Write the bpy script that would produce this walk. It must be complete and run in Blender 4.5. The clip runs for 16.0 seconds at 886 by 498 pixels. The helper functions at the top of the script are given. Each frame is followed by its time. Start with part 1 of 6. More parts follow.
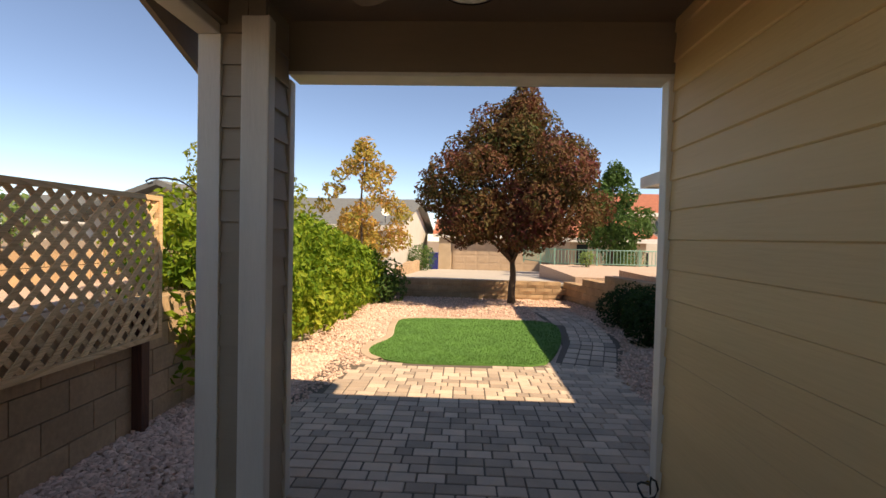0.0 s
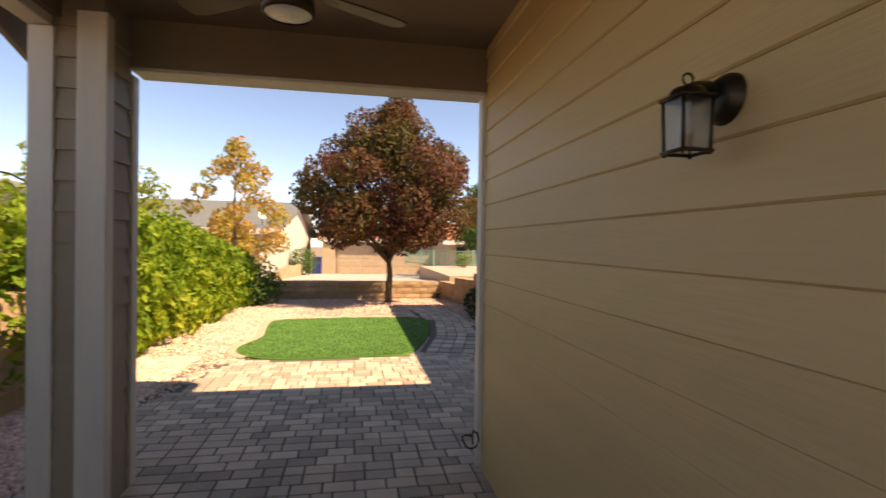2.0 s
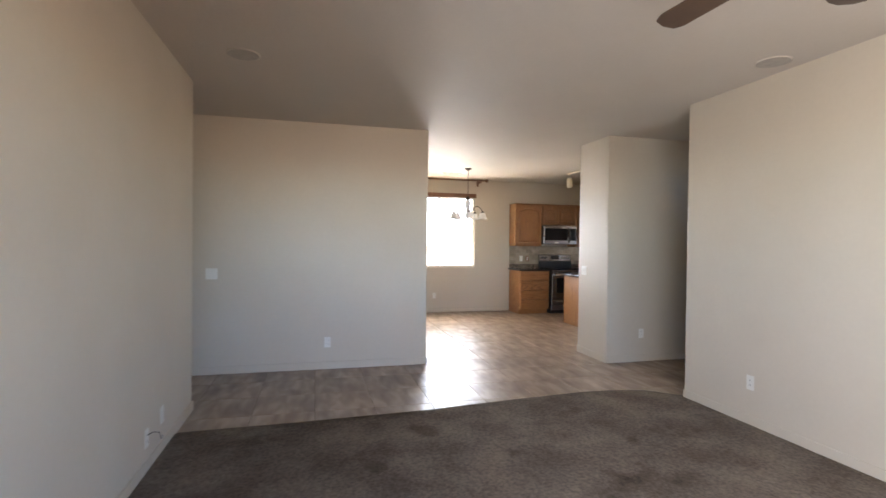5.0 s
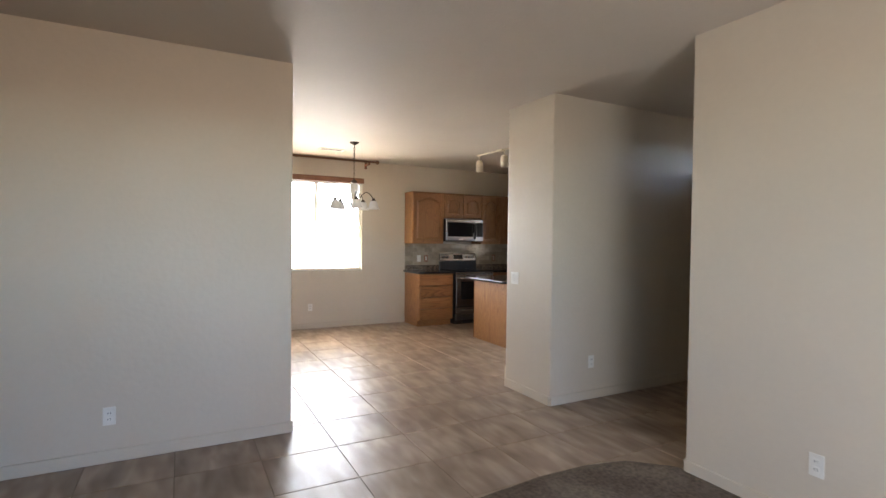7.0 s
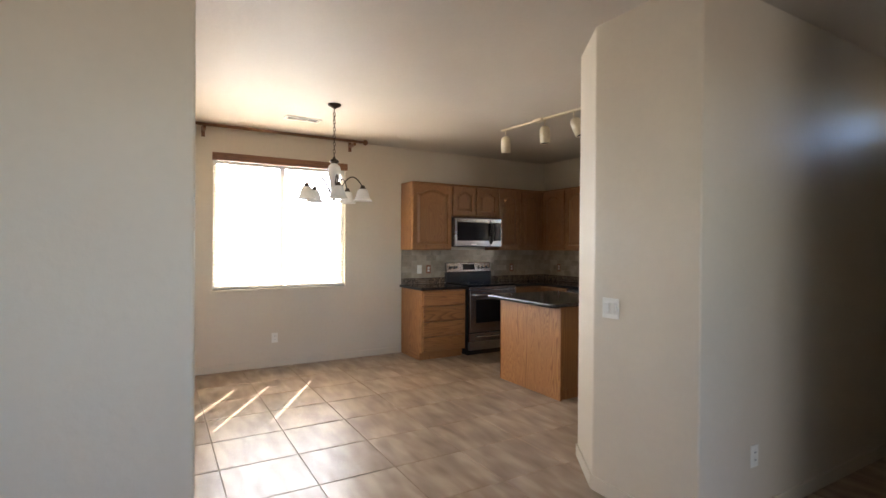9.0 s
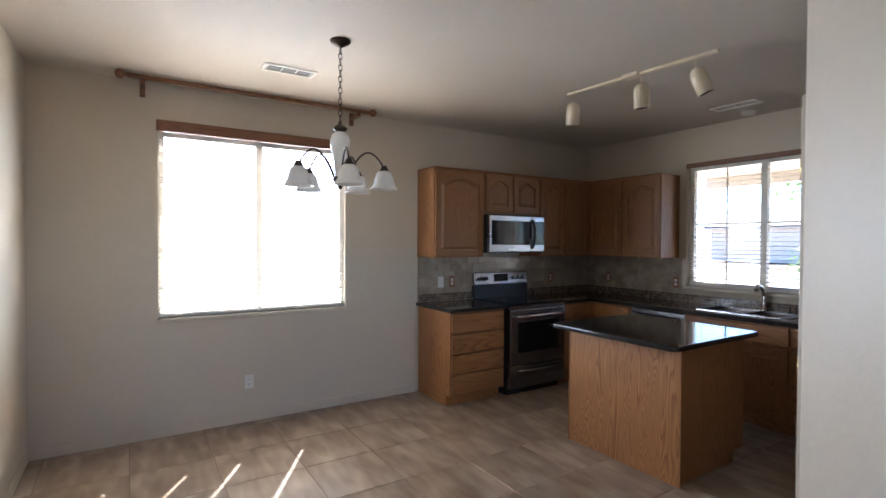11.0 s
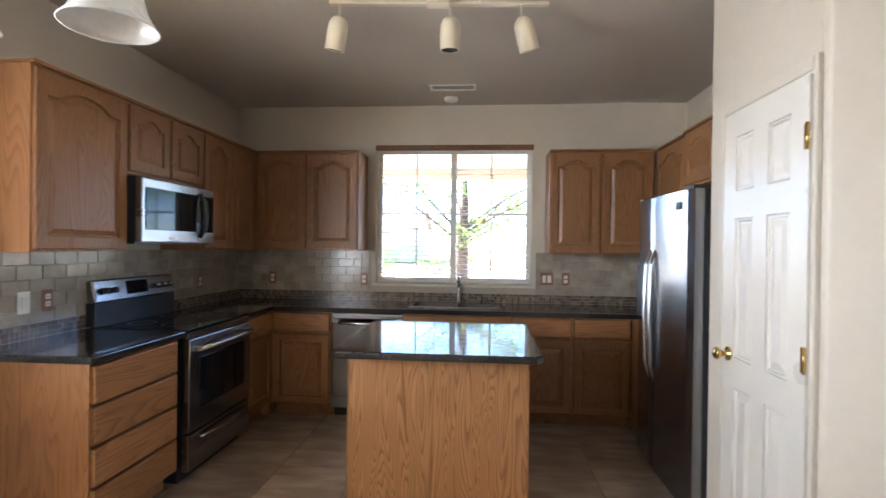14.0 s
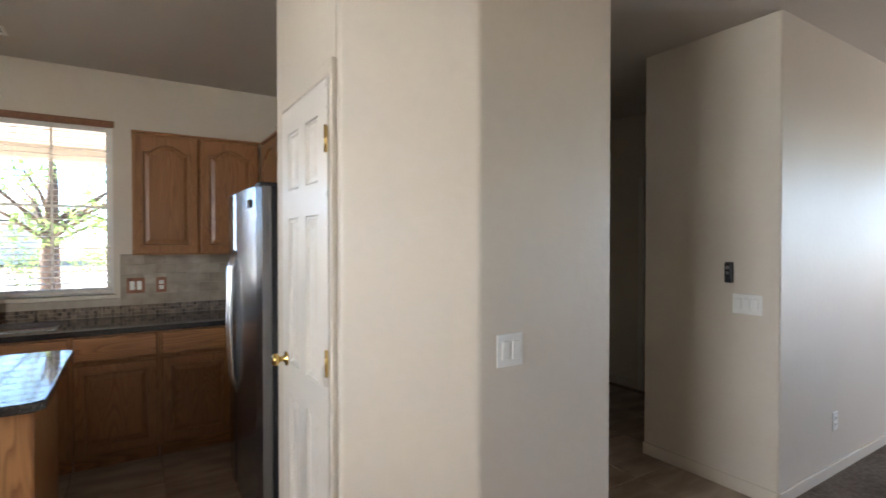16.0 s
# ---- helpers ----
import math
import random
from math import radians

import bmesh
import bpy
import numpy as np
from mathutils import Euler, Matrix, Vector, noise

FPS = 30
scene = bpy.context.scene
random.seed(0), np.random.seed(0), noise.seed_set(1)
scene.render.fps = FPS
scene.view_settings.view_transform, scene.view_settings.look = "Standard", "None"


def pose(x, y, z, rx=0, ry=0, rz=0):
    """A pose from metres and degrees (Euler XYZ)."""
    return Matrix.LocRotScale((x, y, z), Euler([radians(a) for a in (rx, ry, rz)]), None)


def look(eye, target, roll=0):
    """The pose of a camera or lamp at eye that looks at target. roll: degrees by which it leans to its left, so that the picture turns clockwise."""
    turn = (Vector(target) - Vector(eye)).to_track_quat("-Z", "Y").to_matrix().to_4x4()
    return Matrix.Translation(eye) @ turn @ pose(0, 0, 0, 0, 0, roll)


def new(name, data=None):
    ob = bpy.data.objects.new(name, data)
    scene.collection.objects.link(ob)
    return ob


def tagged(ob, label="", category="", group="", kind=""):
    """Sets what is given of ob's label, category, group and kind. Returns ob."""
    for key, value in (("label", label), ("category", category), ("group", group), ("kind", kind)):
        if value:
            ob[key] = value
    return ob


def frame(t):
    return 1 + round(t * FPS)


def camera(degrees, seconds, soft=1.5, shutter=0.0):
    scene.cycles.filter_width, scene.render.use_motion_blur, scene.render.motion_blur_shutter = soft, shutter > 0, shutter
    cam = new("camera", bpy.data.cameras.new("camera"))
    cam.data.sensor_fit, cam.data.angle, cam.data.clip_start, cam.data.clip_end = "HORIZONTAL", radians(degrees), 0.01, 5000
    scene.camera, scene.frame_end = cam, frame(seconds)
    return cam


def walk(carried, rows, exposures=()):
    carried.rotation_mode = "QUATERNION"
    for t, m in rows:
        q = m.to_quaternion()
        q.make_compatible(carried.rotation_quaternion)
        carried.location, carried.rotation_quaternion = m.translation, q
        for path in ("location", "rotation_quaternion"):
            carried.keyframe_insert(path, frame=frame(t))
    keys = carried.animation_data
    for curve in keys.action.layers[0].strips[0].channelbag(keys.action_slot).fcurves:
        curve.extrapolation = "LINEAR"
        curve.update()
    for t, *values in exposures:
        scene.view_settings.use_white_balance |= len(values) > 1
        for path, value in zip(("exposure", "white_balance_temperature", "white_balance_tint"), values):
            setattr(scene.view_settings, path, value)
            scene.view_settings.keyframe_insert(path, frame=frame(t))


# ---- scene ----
# ---- camera and its walk ----
cam = camera(83.8, 16.0, shutter=0.3)
PATH = [
    (0, (-0.529, 0.136, 1.419), (-0.617, 2.133, 1.369), 1.3),
    (0.5, (-0.462, 0.056, 1.394), (-0.546, 2.054, 1.356), 0.9),
    (1, (-0.336, -0.032, 1.372), (-0.378, 1.968, 1.344), 0.4),
    (1.5, (-0.279, -0.122, 1.355), (-0.174, 1.875, 1.331), 0.1),
    (2, (-0.276, -0.231, 1.339), (0.082, 1.737, 1.318), 0.9),
    (2.5, (-0.312, -0.262, 1.318), (0.641, 1.496, 1.302), 1.4),
    (3, (-0.351, -0.326, 1.3), (1.209, 0.926, 1.302), 1.2),
    (3.3, (-0.327, -0.416, 1.306), (1.438, 0.525, 1.3), 1.2),
    (3.5, (-0.273, -0.481, 1.312), (1.595, 0.234, 1.314), 1.0),
    (4, (-0.186, -0.727, 1.383), (1.805, -0.535, 1.371), 0.4),
    (4.5, (0.1, -0.879, 1.419), (2.088, -1.095, 1.396), 0.7),
    (5, (0.437, -0.998, 1.431), (2.374, -1.496, 1.405), 0.7),
    (7.5, (2.851, -1.698, 1.46), (4.606, -2.657, 1.428), 0.7),
    (8, (3.342, -1.868, 1.447), (5.088, -2.843, 1.429), 0.7),
    (8.5, (3.801, -2.034, 1.446), (5.538, -3.025, 1.432), 0.7),
    (9, (4.281, -2.155, 1.444), (6.011, -3.158, 1.428), 0.4),
    (11.5, (6.267, -2.604, 1.545), (7.911, -3.743, 1.502), 0.4),
    (12, (6.636, -2.732, 1.538), (8.1, -4.094, 1.504), 0.6),
    (12.5, (7.005, -2.832, 1.512), (8.198, -4.437, 1.481), 0.6),
    (13, (7.369, -2.847, 1.485), (8.226, -4.654, 1.46), 0.7),
    (13.5, (7.685, -2.86, 1.47), (8.203, -4.791, 1.448), 0.7),
    (14, (7.902, -2.906, 1.43), (8.073, -4.898, 1.418), 0.7),
    (14.5, (7.921, -2.904, 1.414), (7.814, -4.902, 1.406), 0.5),
    (15, (7.905, -2.874, 1.421), (7.362, -4.799, 1.421), 0.7),
    (15.5, (7.635, -2.944, 1.474), (6.771, -4.748, 1.448), 0.0),
    (16, (7.36, -3.052, 1.469), (6.295, -4.745, 1.442), 0.0),
]
# the clip's camera opens up as it turns indoors
EXPOSURES = [(0, 1.45, 9000, 15), (0.5, 1.65, 9200, 15), (1.5, 1.75, 9400, 16), (2.0, 1.87, 10400, 19), (2.5, 2.1, 12800, 25), (3.0, 3.1, 14200, 23), (3.3, 3.4, 11800, 18), (3.5, 3.6, 10400, 17), (4, 3.85, 8400, 15), (4.5, 4.3, 7200, 14), (5, 4.42, 6900, 14), (7.5, 4.25, 7000, 13), (9, 4.15, 7000, 13), (11.5, 3.6, 5700, 12), (12, 3.6, 5700, 12), (12.5, 3.8, 5800, 11), (13, 4.25, 6300, 12), (14, 4.3, 6200, 12), (15, 4.4, 6000, 12), (15.5, 4.0, 6100, 12), (16, 4.02, 6500, 12)]
walk(cam, [(t, look(eye, target, roll)) for t, eye, target, roll in PATH], EXPOSURES)

# ---- world, sun, large lights ----
SUN = Vector((0.604, -0.344, 0.719)).normalized()
world = bpy.data.worlds.new("sky")
scene.world = world
world.use_nodes = True
wn = world.node_tree
wn.nodes.clear()
sky = wn.nodes.new("ShaderNodeTexSky")
sky.sky_type = "NISHITA"
sky.sun_disc = False
sky.sun_elevation = math.asin(SUN.z)
sky.sun_rotation = math.atan2(SUN.x, SUN.y)
sky.altitude = 1600
sky.air_density, sky.dust_density, sky.ozone_density = 0.80, 0.0, 5.5
wbg = wn.nodes.new("ShaderNodeBackground")
wbg.inputs["Strength"].default_value = 0.085
wout = wn.nodes.new("ShaderNodeOutputWorld")
wn.links.new(sky.outputs[0], wbg.inputs[0])
wn.links.new(wbg.outputs[0], wout.inputs[0])

sun_data = bpy.data.lights.new("sun", "SUN")
sun_data.energy, sun_data.angle, sun_data.color = 2.6, radians(0.53), (1.0, 0.94, 0.84)
sun_ob = new("sun", sun_data)
sun_ob.matrix_world = look(SUN * 40, (0, 0, 0))


def daylight(name, size_x, size_y, power, colour, at, towards):
    data = bpy.data.lights.new(name, "AREA")
    data.shape, data.size, data.size_y, data.energy, data.color = "RECTANGLE", size_x, size_y, power, colour
    ob = new(name, data)
    ob.matrix_world = look(at, towards)
    return ob


# added fill lamp for north-west sky light at the slider, turned to the south wall
daylight("slider_fill_lamp", 1.3, 2.0, 4.6, (0.90, 0.95, 1.0), (0.45, -1.95, 1.2), (1.296, -3.763, 1.15))
daylight("skylight_window_east", 1.45, 1.4, 7.5, (0.84, 0.92, 1.0), (10.40, -3.45, 1.66), (6.0, -3.45, 2.1))
# ---- materials ----
def lin(h):
    """A colour from sRGB hex to linear."""
    out = []
    for i in (0, 2, 4):
        c = int(h[i:i + 2], 16) / 255
        out.append(c / 12.92 if c <= 0.04045 else ((c + 0.055) / 1.055) ** 2.4)
    return tuple(out)


def mat(name, c1, c2=None, scale=4.0, rough=0.6, metal=0.0, bump=0.0, bscale=60.0, fine=0.08, per_piece=0.0, stretch=(1, 1, 1), coat=0.0, spec=0.5, rough_var=0.08):
    """Two-scale procedural surface: broad patches from c1 to c2, fine grain, relief, and a shade per piece."""
    m = bpy.data.materials.new(name)
    m.use_nodes = True
    nt = m.node_tree
    N, L = nt.nodes.new, nt.links.new
    b = nt.nodes["Principled BSDF"]
    c2 = c2 or tuple(min(1, v * 0.88) for v in c1)
    geo = N("ShaderNodeNewGeometry")
    mp = N("ShaderNodeMapping")
    mp.inputs["Scale"].default_value = stretch
    L(geo.outputs["Position"], mp.inputs["Vector"])
    n1 = N("ShaderNodeTexNoise")
    n1.inputs["Scale"].default_value, n1.inputs["Detail"].default_value = scale, 5
    L(mp.outputs[0], n1.inputs["Vector"])
    n2 = N("ShaderNodeTexNoise")
    n2.inputs["Scale"].default_value, n2.inputs["Detail"].default_value = bscale, 3
    L(mp.outputs[0], n2.inputs["Vector"])
    ramp = N("ShaderNodeMapRange")
    ramp.interpolation_type = "SMOOTHSTEP"
    ramp.inputs["From Min"].default_value, ramp.inputs["From Max"].default_value = 0.27, 0.73
    L(n1.outputs["Fac"], ramp.inputs["Value"])
    mix = N("ShaderNodeMix")
    mix.data_type = "RGBA"
    mix.inputs[6].default_value, mix.inputs[7].default_value = (*c1, 1), (*c2, 1)
    L(ramp.outputs[0], mix.inputs[0])
    hsv = N("ShaderNodeHueSaturation")
    L(mix.outputs[2], hsv.inputs["Color"])
    val = N("ShaderNodeMath")
    val.operation = "MULTIPLY_ADD"
    val.inputs[1].default_value, val.inputs[2].default_value = 2 * fine, 1 - fine
    L(n2.outputs["Fac"], val.inputs[0])
    last = val
    if per_piece:
        info = N("ShaderNodeObjectInfo")
        isl = N("ShaderNodeMath")
        isl.operation = "ADD"
        L(info.outputs["Random"], isl.inputs[0])
        L(geo.outputs["Random Per Island"], isl.inputs[1])
        fr = N("ShaderNodeMath")
        fr.operation = "FRACT"
        L(isl.outputs[0], fr.inputs[0])
        pv = N("ShaderNodeMath")
        pv.operation = "MULTIPLY_ADD"
        pv.inputs[1].default_value, pv.inputs[2].default_value = per_piece, -per_piece / 2
        L(fr.outputs[0], pv.inputs[0])
        add = N("ShaderNodeMath")
        add.operation = "ADD"
        L(val.outputs[0], add.inputs[0])
        L(pv.outputs[0], add.inputs[1])
        last = add
    L(last.outputs[0], hsv.inputs["Value"])
    L(hsv.outputs[0], b.inputs["Base Color"])
    rv = N("ShaderNodeMath")
    rv.operation = "MULTIPLY_ADD"
    rv.inputs[1].default_value, rv.inputs[2].default_value = rough_var * 2, rough - rough_var
    L(n1.outputs["Fac"], rv.inputs[0])
    L(rv.outputs[0], b.inputs["Roughness"])
    b.inputs["Metallic"].default_value = metal
    b.inputs["Coat Weight"].default_value = coat
    b.inputs["Specular IOR Level"].default_value = spec
    if bump:
        bp = N("ShaderNodeBump")
        bp.inputs["Strength"].default_value, bp.inputs["Distance"].default_value = bump, 0.004
        L(n2.outputs["Fac"], bp.inputs["Height"])
        L(bp.outputs[0], b.inputs["Normal"])
    return m


def wood(name, c1, c2, along="z", ring=9.0, rough=0.45, per_piece=0.12, coat=0.06):
    """Oak: long grain streaks with cathedral waves, across the given axis."""
    m = bpy.data.materials.new(name)
    m.use_nodes = True
    nt = m.node_tree
    N, L = nt.nodes.new, nt.links.new
    b = nt.nodes["Principled BSDF"]
    geo = N("ShaderNodeNewGeometry")
    info = N("ShaderNodeObjectInfo")
    off = N("ShaderNodeVectorMath")
    off.operation = "MULTIPLY_ADD"
    comb = N("ShaderNodeCombineXYZ")
    for i in range(3):
        L(info.outputs["Random"], comb.inputs[i])
    L(comb.outputs[0], off.inputs[0])
    off.inputs[1].default_value = (3, 3, 3)
    L(geo.outputs["Position"], off.inputs[2])
    mp = N("ShaderNodeMapping")
    mp.inputs["Scale"].default_value = {"z": (1, 1, 0.10), "x": (0.10, 1, 1), "y": (1, 0.10, 1)}[along]
    L(off.outputs[0], mp.inputs["Vector"])
    n1 = N("ShaderNodeTexNoise")
    n1.inputs["Scale"].default_value, n1.inputs["Detail"].default_value, n1.inputs["Distortion"].default_value = ring * 0.5, 2.0, 0.6
    L(mp.outputs[0], n1.inputs["Vector"])
    mul = N("ShaderNodeMath")
    mul.operation = "MULTIPLY"
    mul.inputs[1].default_value = 32.0
    L(n1.outputs["Fac"], mul.inputs[0])
    fr = N("ShaderNodeMath")
    fr.operation = "FRACT"
    L(mul.outputs[0], fr.inputs[0])
    rr = N("ShaderNodeValToRGB")
    rr.color_ramp.elements[0].position, rr.color_ramp.elements[0].color = 0.0, (*c2, 1)
    rr.color_ramp.elements[1].position, rr.color_ramp.elements[1].color = 0.45, (*c1, 1)
    e = rr.color_ramp.elements.new(0.85)
    e.color = (*tuple(v * 1.08 for v in c1), 1)
    e = rr.color_ramp.elements.new(1.0)
    e.color = (*tuple((v + w) / 2 for v, w in zip(c1, c2)), 1)
    L(fr.outputs[0], rr.inputs[0])
    mp2 = N("ShaderNodeMapping")
    mp2.inputs["Scale"].default_value = {"z": (1, 1, 0.03), "x": (0.03, 1, 1), "y": (1, 0.03, 1)}[along]
    L(off.outputs[0], mp2.inputs["Vector"])
    n2 = N("ShaderNodeTexNoise")
    n2.inputs["Scale"].default_value, n2.inputs["Detail"].default_value = 260, 3
    L(mp2.outputs[0], n2.inputs["Vector"])
    hsv = N("ShaderNodeHueSaturation")
    L(rr.outputs[0], hsv.inputs["Color"])
    v = N("ShaderNodeMath")
    v.operation = "MULTIPLY_ADD"
    v.inputs[1].default_value, v.inputs[2].default_value = 0.42, 0.79
    L(n2.outputs["Fac"], v.inputs[0])
    pv = N("ShaderNodeMath")
    pv.operation = "MULTIPLY_ADD"
    pv.inputs[1].default_value, pv.inputs[2].default_value = per_piece, -per_piece / 2
    L(info.outputs["Random"], pv.inputs[0])
    add = N("ShaderNodeMath")
    add.operation = "ADD"
    L(v.outputs[0], add.inputs[0])
    L(pv.outputs[0], add.inputs[1])
    L(add.outputs[0], hsv.inputs["Value"])
    L(hsv.outputs[0], b.inputs["Base Color"])
    b.inputs["Roughness"].default_value = rough
    b.inputs["Coat Weight"].default_value = coat
    b.inputs["Coat Roughness"].default_value = 0.25
    bp = N("ShaderNodeBump")
    bp.inputs["Strength"].default_value, bp.inputs["Distance"].default_value = 0.25, 0.001
    L(n2.outputs["Fac"], bp.inputs["Height"])
    L(bp.outputs[0], b.inputs["Normal"])
    return m


def glass(name, tint=(1, 1, 1), rough=0.0):
    m = bpy.data.materials.new(name)
    m.use_nodes = True
    b = m.node_tree.nodes["Principled BSDF"]
    b.inputs["Base Color"].default_value = (*tint, 1)
    b.inputs["Roughness"].default_value = rough
    b.inputs["Transmission Weight"].default_value = 1.0
    b.inputs["IOR"].default_value = 1.45
    return m


def stone_tile(name):
    """Glazed porcelain: milky streaks over brown clouds, shifted from tile to tile, with an uneven sheen."""
    m = bpy.data.materials.new(name)
    m.use_nodes = True
    nt = m.node_tree
    N, L = nt.nodes.new, nt.links.new
    b = nt.nodes["Principled BSDF"]
    geo, info = N("ShaderNodeNewGeometry"), N("ShaderNodeObjectInfo")
    comb = N("ShaderNodeCombineXYZ")
    for k in range(3):
        L(info.outputs["Random"], comb.inputs[k])
    off = N("ShaderNodeVectorMath")
    off.operation = "MULTIPLY_ADD"
    off.inputs[1].default_value = (7, 11, 5)
    L(comb.outputs[0], off.inputs[0])
    L(geo.outputs["Position"], off.inputs[2])
    mp = N("ShaderNodeMapping")
    mp.inputs["Rotation"].default_value = (0, 0, 0.25)
    mp.inputs["Scale"].default_value = (0.55, 1.9, 1)
    L(off.outputs[0], mp.inputs["Vector"])
    cloud, streak = N("ShaderNodeTexNoise"), N("ShaderNodeTexNoise")
    cloud.inputs["Scale"].default_value, cloud.inputs["Detail"].default_value = 3.4, 1.0
    L(off.outputs[0], cloud.inputs["Vector"])
    streak.inputs["Scale"].default_value, streak.inputs["Detail"].default_value, streak.inputs["Distortion"].default_value = 5.5, 1.5, 0.3
    L(mp.outputs[0], streak.inputs["Vector"])
    mean = N("ShaderNodeMix")
    mean.inputs[0].default_value = 0.62
    L(cloud.outputs["Fac"], mean.inputs[2])
    L(streak.outputs["Fac"], mean.inputs[3])
    ramp = N("ShaderNodeValToRGB")
    els = ramp.color_ramp.elements
    els[0].position, els[0].color = 0.15, (0.12, 0.078, 0.052, 1)
    els[1].position, els[1].color = 0.90, (0.62, 0.52, 0.43, 1)
    mid = els.new(0.50)
    mid.color = (0.33, 0.245, 0.18, 1)
    L(mean.outputs[0], ramp.inputs[0])
    hsv = N("ShaderNodeHueSaturation")
    L(ramp.outputs[0], hsv.inputs["Color"])
    v = N("ShaderNodeMath")
    v.operation = "MULTIPLY_ADD"
    v.inputs[1].default_value, v.inputs[2].default_value = 0.14, 0.93
    L(info.outputs["Random"], v.inputs[0])
    L(v.outputs[0], hsv.inputs["Value"])
    L(hsv.outputs[0], b.inputs["Base Color"])
    r = N("ShaderNodeMath")
    r.operation = "MULTIPLY_ADD"
    r.inputs[1].default_value, r.inputs[2].default_value = -0.14, 0.44
    L(streak.outputs["Fac"], r.inputs[0])
    L(r.outputs[0], b.inputs["Roughness"])
    return m


def leafy(name, cols, trans=0.35):
    """Leaves: each leaf takes one of several tones, and lets some light through."""
    m = bpy.data.materials.new(name)
    m.use_nodes = True
    nt = m.node_tree
    N, L = nt.nodes.new, nt.links.new
    nt.nodes.clear()
    geo = N("ShaderNodeNewGeometry")
    noi = N("ShaderNodeTexNoise")
    noi.inputs["Scale"].default_value, noi.inputs["Detail"].default_value = 0.9, 3
    L(geo.outputs["Position"], noi.inputs["Vector"])
    s = N("ShaderNodeMath")
    s.operation = "MULTIPLY_ADD"
    s.inputs[1].default_value = 0.55
    L(geo.outputs["Random Per Island"], s.inputs[0])
    nm = N("ShaderNodeMath")
    nm.operation = "MULTIPLY_ADD"
    nm.inputs[1].default_value, nm.inputs[2].default_value = 1.6, -0.55
    L(noi.outputs["Fac"], nm.inputs[0])
    L(nm.outputs[0], s.inputs[2])
    rr = N("ShaderNodeValToRGB")
    cr = rr.color_ramp
    cr.elements[0].color, cr.elements[1].color = (*cols[0], 1), (*cols[-1], 1)
    for i, c in enumerate(cols[1:-1]):
        e = cr.elements.new((i + 1) / (len(cols) - 1))
        e.color = (*c, 1)
    L(s.outputs[0], rr.inputs[0])
    d = N("ShaderNodeBsdfPrincipled")
    d.inputs["Roughness"].default_value = 0.65
    d.inputs["Specular IOR Level"].default_value = 0.25
    L(rr.outputs[0], d.inputs["Base Color"])
    t = N("ShaderNodeBsdfTranslucent")
    L(rr.outputs[0], t.inputs["Color"])
    mx = N("ShaderNodeMixShader")
    mx.inputs[0].default_value = trans
    L(d.outputs[0], mx.inputs[1])
    L(t.outputs[0], mx.inputs[2])
    o = N("ShaderNodeOutputMaterial")
    L(mx.outputs[0], o.inputs[0])
    return m


M = {}
M["wall"] = mat("wall_paint", (0.60, 0.53, 0.43), (0.57, 0.50, 0.402), 1.2, 0.45, bump=0.35, bscale=28, fine=0.03)
M["ceil"] = mat("ceiling_paint", (0.565, 0.503, 0.44), (0.53, 0.475, 0.413), 0.8, 0.7, bump=0.4, bscale=40, fine=0.03)
M["white"] = mat("white_trim", (0.78, 0.74, 0.67), None, 3, 0.35, fine=0.02, bump=0.05)
M["doorwhite"] = mat("door_paint", (0.66, 0.61, 0.53), (0.63, 0.58, 0.505), 3, 0.3, fine=0.02)
M["plate"] = mat("plastic_plate", (0.80, 0.78, 0.72), None, 5, 0.35, fine=0.02)
M["siding"] = mat("siding_paint", (0.63, 0.425, 0.205), (0.59, 0.39, 0.185), 1.5, 0.55, bump=0.38, bscale=30, fine=0.05, per_piece=0.05, stretch=(1, 0.18, 2.5))
# darker and greyer than the patio wall's siding; on the column and the wing
M["siding2"] = mat("darker_siding", (0.33, 0.265, 0.19), (0.30, 0.24, 0.175), 2, 0.6, bump=0.3, bscale=30, fine=0.05, per_piece=0.05, stretch=(0.3, 1, 2.5))
M["trimtan"] = mat("trim_paint", (0.69, 0.64, 0.56), (0.62, 0.575, 0.505), 3, 0.55, bump=0.4, bscale=45, fine=0.06, stretch=(3, 3, 0.3))
M["soffit"] = mat("patio_ceiling_paint", (0.24, 0.175, 0.12), (0.22, 0.16, 0.11), 2, 0.6, bump=0.2, bscale=40, fine=0.05)
M["beam"] = mat("beam_paint", (0.22, 0.16, 0.105), (0.19, 0.14, 0.09), 2, 0.6, bump=0.25, bscale=40, fine=0.06, stretch=(0.2, 1, 1))
M["alu"] = mat("slider_aluminium", (0.62, 0.53, 0.41), (0.56, 0.48, 0.37), 3, 0.36, 0.5, fine=0.04)
M["channelfill"] = mat("dark_channel_fill", (0.045, 0.034, 0.022), None, 30, 0.95, fine=0.2)
M["aludark"] = mat("slider_track_shadow", (0.10, 0.08, 0.06), None, 5, 0.5, 0.3)
M["steel"] = mat("stainless", (0.35, 0.35, 0.36), (0.31, 0.31, 0.325), 4, 0.27, 1.0, bump=0.04, bscale=220, fine=0.05, stretch=(0.03, 0.03, 1))
M["steelv"] = mat("stainless_fridge", (0.36, 0.37, 0.40), (0.33, 0.34, 0.37), 3, 0.24, 1.0, bump=0.03, bscale=220, fine=0.04, stretch=(1, 1, 0.03))
M["chrome"] = mat("brushed_nickel", (0.62, 0.61, 0.58), None, 8, 0.18, 1.0, fine=0.03)
M["blackgl"] = mat("black_glass", (0.012, 0.012, 0.014), None, 5, 0.06, fine=0.02, spec=0.2, rough_var=0.01)
